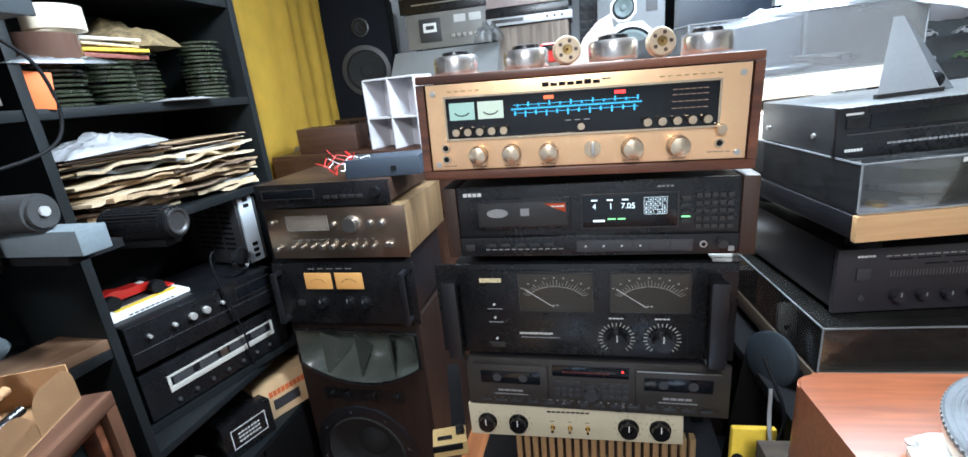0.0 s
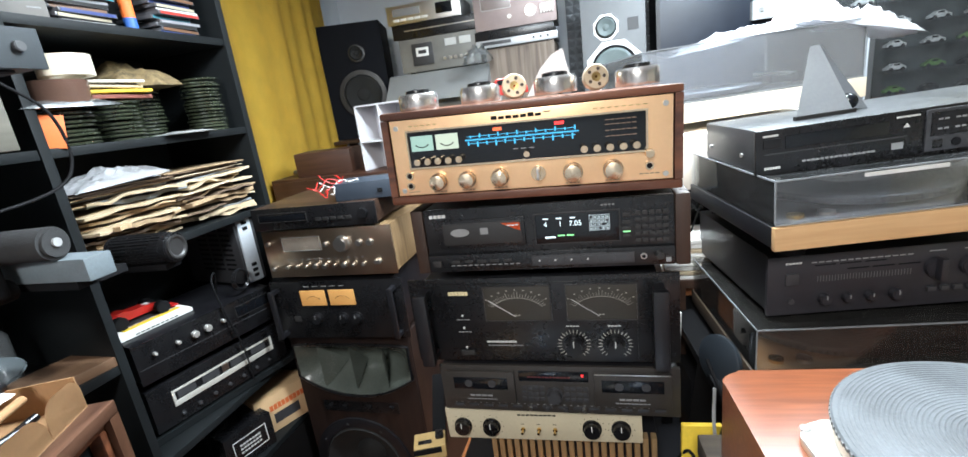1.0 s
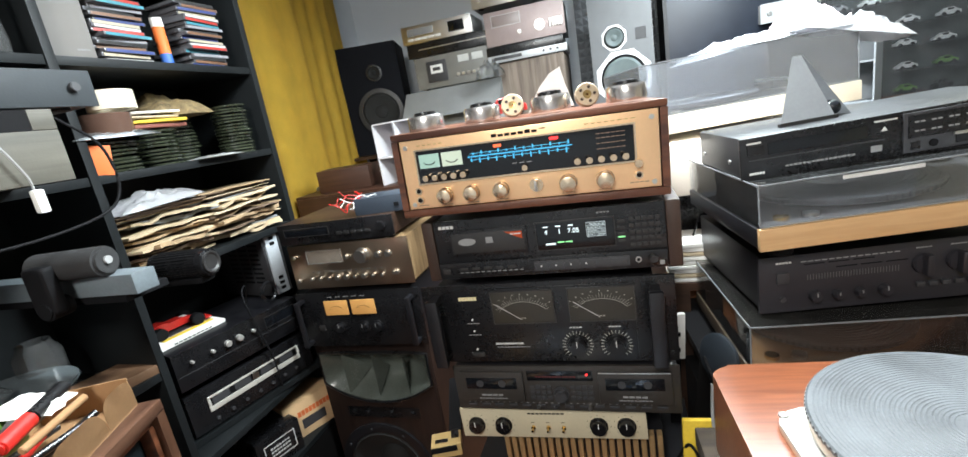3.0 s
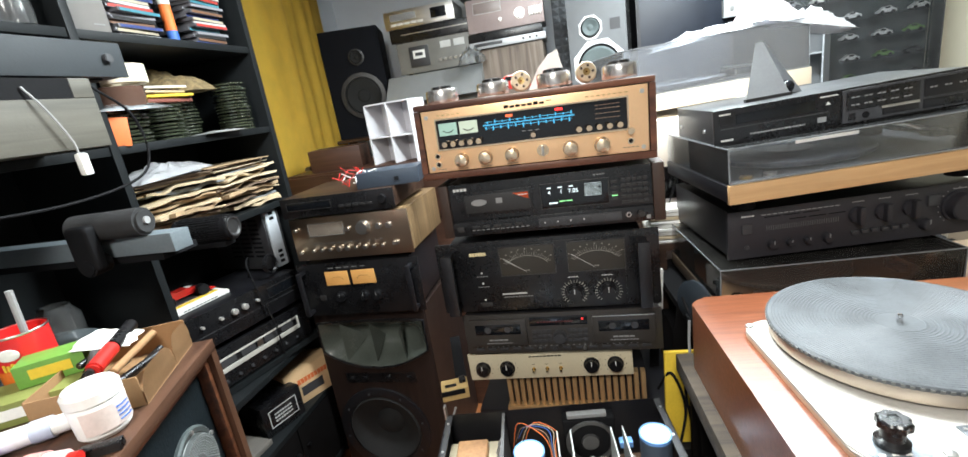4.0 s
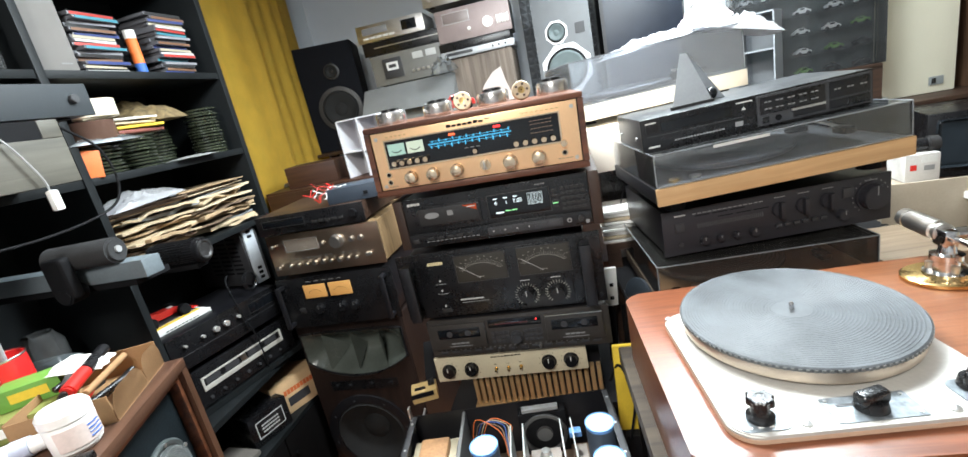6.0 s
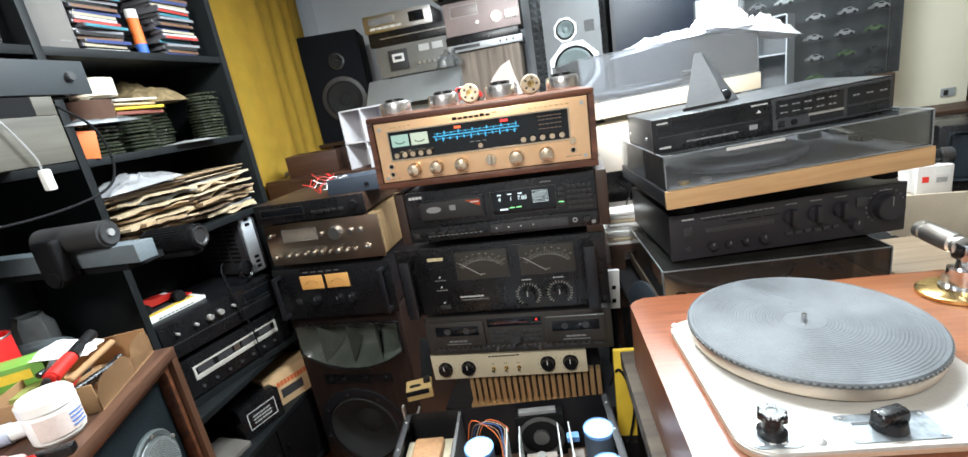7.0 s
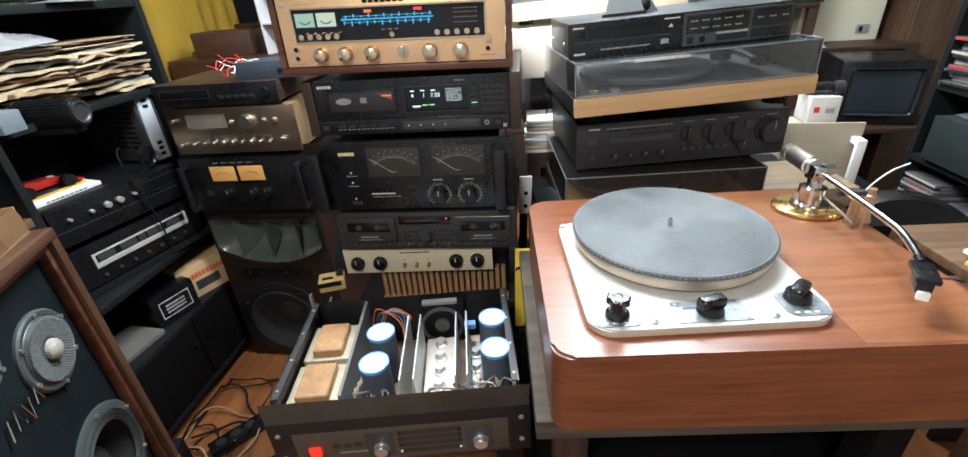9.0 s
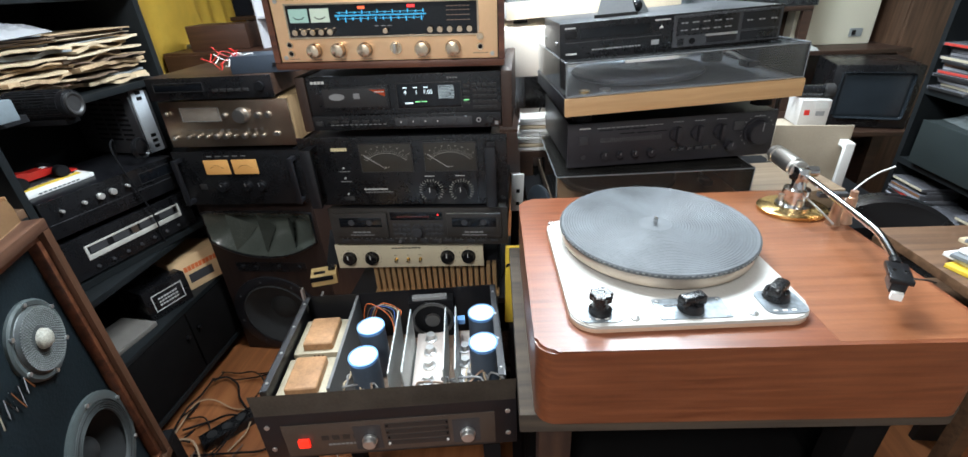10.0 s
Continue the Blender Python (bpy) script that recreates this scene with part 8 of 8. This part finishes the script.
t, fp = faced("cassette_deck", -0.68, 1.9725, 0.46, 0.11, GREY, SILVER, "silver cassette deck at the top of the rear stack", "cassette deck")
recess(t, 0.08, 0.18, 0.03, 0.09, 0.003, DARKGLASS, STEEL)
for i in range(5):
    part("key", box1(-0.19 + i * 0.045, -0.155 + i * 0.045, -0.006, 0, 0.02, 0.035, bev=0.001), WHITEPL, t)
recess(t, -0.19, -0.02, 0.05, 0.09, 0.002, MIDGREY, STEEL)
t, fp = faced("stereo_receiver", -0.2, 2.085, 0.45, 0.12, GREY, SILVER, "silver receiver at the top of the rear stack", "receiver")
for i in range(6):
    knob(t, -0.18 + i * 0.07, 0.05, 0.016, 0.015, SILVER)
solid("wooden_speaker_box", bx(box1(-0.2, 0.2, 0, 0.3, 0, 0.42, bev=0.003), -0.19, 0.19, -0.006, 0, 0.01, 0.41), wood("grey_brown", (0.12, 0.09, 0.07), (0.24, 0.19, 0.15), 0.6, 2), pose(0.105, 3.09, 1.3405), "grey-brown wooden speaker box on the counter", "speaker box")
t, fp = faced("dvd_player", -0.14, 1.7605, 0.47, 0.045, GREY, mat("dvd_front", (0.42, 0.43, 0.44), 0.4, 0.4), "slim silver disc player", "dvd player", y=3.07)
recess(t, -0.2, -0.03, 0.018, 0.036, 0.002, DARKGREY)
for i in range(3):
    part("key", cy1(0.10 + i * 0.04, -0.002, 0.026, 0.007, 0.005, seg=14), DARKGREY, t)
t, fp = faced("tuner", -0.15, 1.806, 0.46, 0.052, BLACK, BLACKPL, "slim black tuner in the rear stack", "tuner")
t, fp = faced("integrated_amplifier", -0.14, 1.8585, 0.47, 0.195, DARKGREY, mat("rose_silver", (0.34, 0.27, 0.26), 0.45, 0.3), "rose-silver amplifier with one large knob", "amplifier")
knob(t, 0.09, 0.075, 0.028, 0.02, SILVER, skirt=0.032)
knob(t, -0.03, 0.06, 0.012, 0.014, SILVER)
for i in range(5):
    part("key", box1(0.145 + i * 0.016, 0.156 + i * 0.016, -0.008, 0, 0.05, 0.10, bev=0.001), SILVER, t)
recess(t, -0.19, -0.02, 0.11, 0.17, 0.002, mat("rose_window", (0.25, 0.20, 0.19), 0.3), STEEL)
solid("crumpled_film", crumple(0.16, 0.12, 0.12, 17, 18), CLEARPL, pose(-0.12, 2.98, 1.69, 10, 0, 0), "crumpled clear plastic film hanging on the decks", "film")
t, fp = unit("monitor_loudspeaker", pose(0.625, 3.02, 1.3405, 0, 0, -4), 0.33, 0.66, 0.3, DARKGREY, mat("grey_monitor", (0.14, 0.145, 0.15), 0.55, var=0.1), "grey monitor loudspeaker with white octagonal driver frames", "loudspeaker", feet=0.002)
drivers(t, (("tweeter", -0.035, 0.43, 0.052), ("woofer", 0.0, 0.215, 0.115)), mat("white_frame", (0.75, 0.75, 0.74), 0.4), CONEGREY, octagon=True)
part("port_plate", box1(0.075, 0.13, -0.003, 0, 0.40, 0.46), DARKGREY, t)
for x, w, z_, h, lab in ((0.86, 0.62, 1.3405, 0.72, "large navy-black loudspeaker cabinet"), (1.50, 0.34, 1.3405, 0.36, "black case on the rear counter"), (0.90, 0.55, 2.062, 0.3, "navy-black cabinet stacked on another")):
    t, fp = faced("loudspeaker", x, z_, w, h, BLACKMATT, mat("navy_front", (0.012, 0.018, 0.032), 0.4, var=0.2), lab, "loudspeaker", y=3.2)
    part("corner_trim", box1(-w / 2, -w / 2 + 0.02, -0.006, 0, 0.01, h), DARKGREY, t)
t, fp = faced("amplifier", 1.33, 1.7015, 0.42, 0.10, GREY, mat("pale_grey_front", (0.50, 0.52, 0.53), 0.5), "pale grey amplifier on a black case", "amplifier", y=3.16)
knob(t, -0.17, 0.05, 0.012, 0.01, STEEL)

# display case of toy cars on a rear shelf
stand("rear_shelf", pose(1.73, 2.60, 0, 0, 0, -6), 0.60, 0.3, 1.285, "dark shelf unit near the far corner", 0.04, DARKWOODX, shelf=(0.5, 0.95))
t = thing("display_case", pose(1.74, 2.62, 1.2855, 0, 0, -6), "clear plastic display case filled with small model cars", "display case")
dw, dh, dd = 0.62, 0.46, 0.12
for k in range(6):
    part("shelf", box1(-dw / 2, dw / 2, 0.002, dd, k * dh / 5, k * dh / 5 + 0.004), CLEARPL, t)
for sx in (-1, 1):
    part("side", box1(sx * dw / 2 - 0.003, sx * dw / 2 + 0.003, 0, dd, 0, dh + 0.004), CLEARPL, t)
part("back", box1(-dw / 2, dw / 2, dd, dd + 0.004, 0, dh), mat("green_grey_back", (0.045, 0.06, 0.058), 0.5), t)
part("top_rim", box1(-dw / 2 - 0.004, dw / 2 + 0.004, -0.002, dd + 0.006, dh + 0.0045, dh + 0.014), GREY, t)
part("front_pane", box1(-dw / 2 + 0.004, dw / 2 - 0.004, -0.0015, 0.0, 0.002, dh), LIDCLEAR, t)
cc = (WHITEPL, DARKGREY, ORANGE, BLACKPL, GREY, WHITEPL, MIDGREY, WHITEPL, DARKGREY, PAPERW, GREEN, BLACKPL)
rk = random.Random(2)
for k in range(5):
    for i in range(5):
        M3 = pose(1.74, 2.62, 1.2855, 0, 0, -6) @ pose(-0.25 + i * 0.122 + rk.uniform(-0.012, 0.012), 0.055, k * dh / 5 + 0.0042, 0, 0, rk.uniform(-12, 12))
        toy_car("model_car", M3, cc[(i * 5 + k * 7) % 12], "small model car in the display case", 0.072, "model cars in the display case")

# ---- far right ----
t = thing("cream_cabinet", pose(2.235, 2.75, 1.085), "tall cream painted cabinet with a small switch plate", "cabinet")
part("body", box1(-0.195, 0.195, 0, 0.4, 0, 1.35, bev=0.004), CREAMWALL, t)
sw = part("switch_plate", box1(0.085, 0.145, -0.006, 0, 0.035, 0.075, bev=0.002), mat("plate_grey", (0.22, 0.24, 0.24), 0.4), t)
part("rocker", box1(0.095, 0.112, -0.009, -0.006, 0.043, 0.067, bev=0.001), BLACKPL, sw)
stand("brown_ledge", pose(2.2, 2.55, 0), 0.62, 0.62, 1.084, "dark brown wooden ledge under the cream cabinet", 0.06, DARKWOODX, shelf=(0.6,))
solid("tangle_of_leads", crumple(0.16, 0.12, 0.06, 19, 14), mat("grey_leads", (0.35, 0.36, 0.34), 0.6), pose(2.02, 2.62, 1.0845), "grey bundle of leads on the ledge", "leads")
t = thing("wardrobe", pose(2.78, 2.62, 0), "dark brown wooden wardrobe", "wardrobe")
wbm = wood("wardrobe_brown", (0.05, 0.025, 0.014), (0.11, 0.06, 0.035), 0.5, 2)
part("body", box1(-0.29, 0.29, 0.018, 0.6, 0, 2.5), wbm, t)
for sx in (-1, 1):
    d = part("door", box1(min(0.002 * sx, 0.288 * sx), max(0.002 * sx, 0.288 * sx), 0, 0.0175, 0.06, 2.48, bev=0.002), wbm, t)
    part("handle", cy1(sx * 0.03, -0.012, 1.15, 0.01, 0.024, seg=14), BRASS, d)
t = thing("television", pose(2.18, 2.22, 0.80, 0, 0, -14), "small dark cathode ray television, switched off", "television")
part("shell", box1(-0.16, 0.16, 0.0, 0.3, 0, 0.27, bev=0.01), BLACKPL, t)
part("screen", box1(-0.13, 0.13, -0.006, 0.001, 0.045, 0.24, bev=0.02, seg=4), mat("tube_glass", (0.02, 0.025, 0.03), 0.1), t)
stand("low_stand", pose(2.1, 2.15, 0), 0.75, 0.38, 0.80, "dark brown stand under the television", 0.05, DARKWOODX, shelf=(0.3,))

t = thing("metal_cabinet_lid", pose(1.555, 1.47, 0.7705, 0, 0, -5), "cream metal box with a white bracket handle", "metal box")
part("body", box1(-0.10, 0.095, 0.006, 0.24, 0, 0.222, bev=0.003), mat("cream_metal", (0.34, 0.28, 0.21), 0.5), t)
part("front_sheet", box1(-0.105, 0.105, 0.0, 0.006, -0.0, 0.265, bev=0.001), mat("cream_metal_front", (0.36, 0.30, 0.225), 0.5, var=0.12), t)
b = bmesh.new()
bx(b, 0.075, 0.100, -0.045, -0.030, 0.07, 0.225, bev=0.003)
bx(b, 0.077, 0.098, -0.0305, 0, 0.07, 0.088)
bx(b, 0.077, 0.098, -0.0305, 0, 0.207, 0.225)
part("bracket_handle", b, WHITEPL, t, "white bracket handle")
stand("trolley", pose(1.62, 1.50, 0), 0.46, 0.34, 0.77, "dark trolley behind the tonearm", 0.03, BLACKMATT, shelf=(0.3,))
t = thing("printed_carton", pose(1.585, 1.605, 0.9955, 0, 0, -4), "white printed carton with red mark", "carton")
part("carton", box1(-0.01, 0.075, 0, 0.1, 0, 0.083, bev=0.001), mat("dull_white_card", (0.50, 0.48, 0.46), 0.7), t)
part("red_mark", box1(0.002, 0.018, -0.0006, 0, 0.035, 0.052), RED, t)
part("dark_patch", box1(0.03, 0.068, -0.0006, 0, 0.056, 0.076), LIGHTPRINT, t)
part("dark_patch", box1(0.036, 0.062, -0.0006, 0, 0.033, 0.048), MIDGREY, t)
t = thing("torch", pose(1.605, 1.605, 1.099, 0, 0, -8), "black torch lying on the carton with a red strap", "torch")
part("barrel", cy1(0.0, 0.04, 0.0, 0.019, 0.07, axis="x", seg=20, bev=0.003), BLACKPL, t)
part("head", cy1(0.05, 0.04, 0.0, 0.023, 0.03, axis="x", seg=22, bev=0.003), CHARCOAL, t)
part("strap", box1(-0.068, -0.036, 0.033, 0.047, -0.017, 0.012, bev=0.003), RED, t)
solid("white_cable", tube(bmesh.new(), curve_pts([(1.47, 1.13, 0.93), (1.50, 1.14, 0.975), (1.55, 1.16, 1.005), (1.60, 1.18, 1.015)], 24), 0.002, 8), WHITEPL, Matrix(), "white cable arching behind the tonearm", "cable")
t = thing("dark_fan_disc", pose(1.62, 1.17, 0.78, 80, 0, -20), "black round drum standing behind the tonearm", "drum")
b = bmesh.new()
lathe(b, [(0.0, 0.0), (0.16, 0.0), (0.16, 0.06), (0.15, 0.065), (0.0, 0.05)], seg=40)
part("drum", b, BLACKPL, t)
solid("drum_support", box1(-0.15, 0.15, -0.1, 0.1, 0, 0.62), BLACKMATT, pose(1.62, 1.2, 0), "black box under the drum", "box")

t = thing("open_shelf", pose(2.02, 1.215, 0), "black open shelf unit with discs and cases", "shelf unit")
for y0 in (0.0, 0.52):
    part("side", box1(0, 0.3, y0, y0 + 0.02, 0, 1.9), BLACKWOOD, t)
for z_ in (0.3, 0.64, 0.84, 1.08, 1.42, 1.88):
    part("shelf", box1(0, 0.3, 0.0205, 0.5195, z_ - 0.02, z_), BLACKWOOD, t)
part("back", box1(0.3, 0.31, 0, 0.54, 0, 1.9), BLACKWOOD, t)
ro = random.Random(14)
for yc, z0, n in ((1.65, 1.0805, 14), (1.50, 1.0805, 9), (1.66, 0.6405, 13), (1.50, 0.6405, 8), (1.36, 0.6405, 11), (1.58, 1.4205, 8)):
    for i in range(n):
        disc_case(pose(2.03 + ro.uniform(-0.02, 0.01), yc + ro.uniform(-0.008, 0.008), z0 + i * 0.0102, 0, 0, -90 + ro.uniform(-6, 6)), SPINES[(1, 5, 4, 7, 1, 3, 4, 1)[(i * 3 + n) % 8]], "plastic disc case in a pile on the shelf unit", "disc cases on the shelf unit")
t, fp = unit("grey_console", pose(2.0, 1.50, 0.8405, 0, 0, -90), 0.34, 0.15, 0.24, mat("dull_green_grey", (0.018, 0.024, 0.024), 0.5), mat("dull_green_front", (0.016, 0.022, 0.022), 0.5), "dull grey-green console case on the shelf unit", "console")
solid("film_wrap", crumple(0.2, 0.14, 0.05, 23, 14), mat("grey_wrap", (0.07, 0.08, 0.08), 0.3), pose(2.10, 1.55, 0.992, 0, 0, 80), "grey crumpled film on the console", "film")

t = stand("small_table", pose(1.75, 0.62, 0, 0, 0, 4), 0.46, 0.42, 0.93, "brown wooden side table beside the plinth", 0.04, wood("warm_table", (0.08, 0.04, 0.02), (0.16, 0.085, 0.045), 0.5, 0), shelf=(0.78,))
for i, (mt, a) in enumerate(((YELLOW, 20), (PAPERW, 14), (PAPERS[2], 24), (PAPERW, 17), (PAPERS[3], 12), (PAPERS[2], 22))):
    solid("record_sleeve", box1(-0.15, 0.15, -0.13, 0.13, 0, 0.008, bev=0.001), mt, pose(1.70 + 0.006 * i, 0.79 + 0.01 * (i % 3), 0.9305 + i * 0.0095, 0, 0, a), "flat record sleeve in a small pile", "record sleeve", "sleeves beside the plinth")
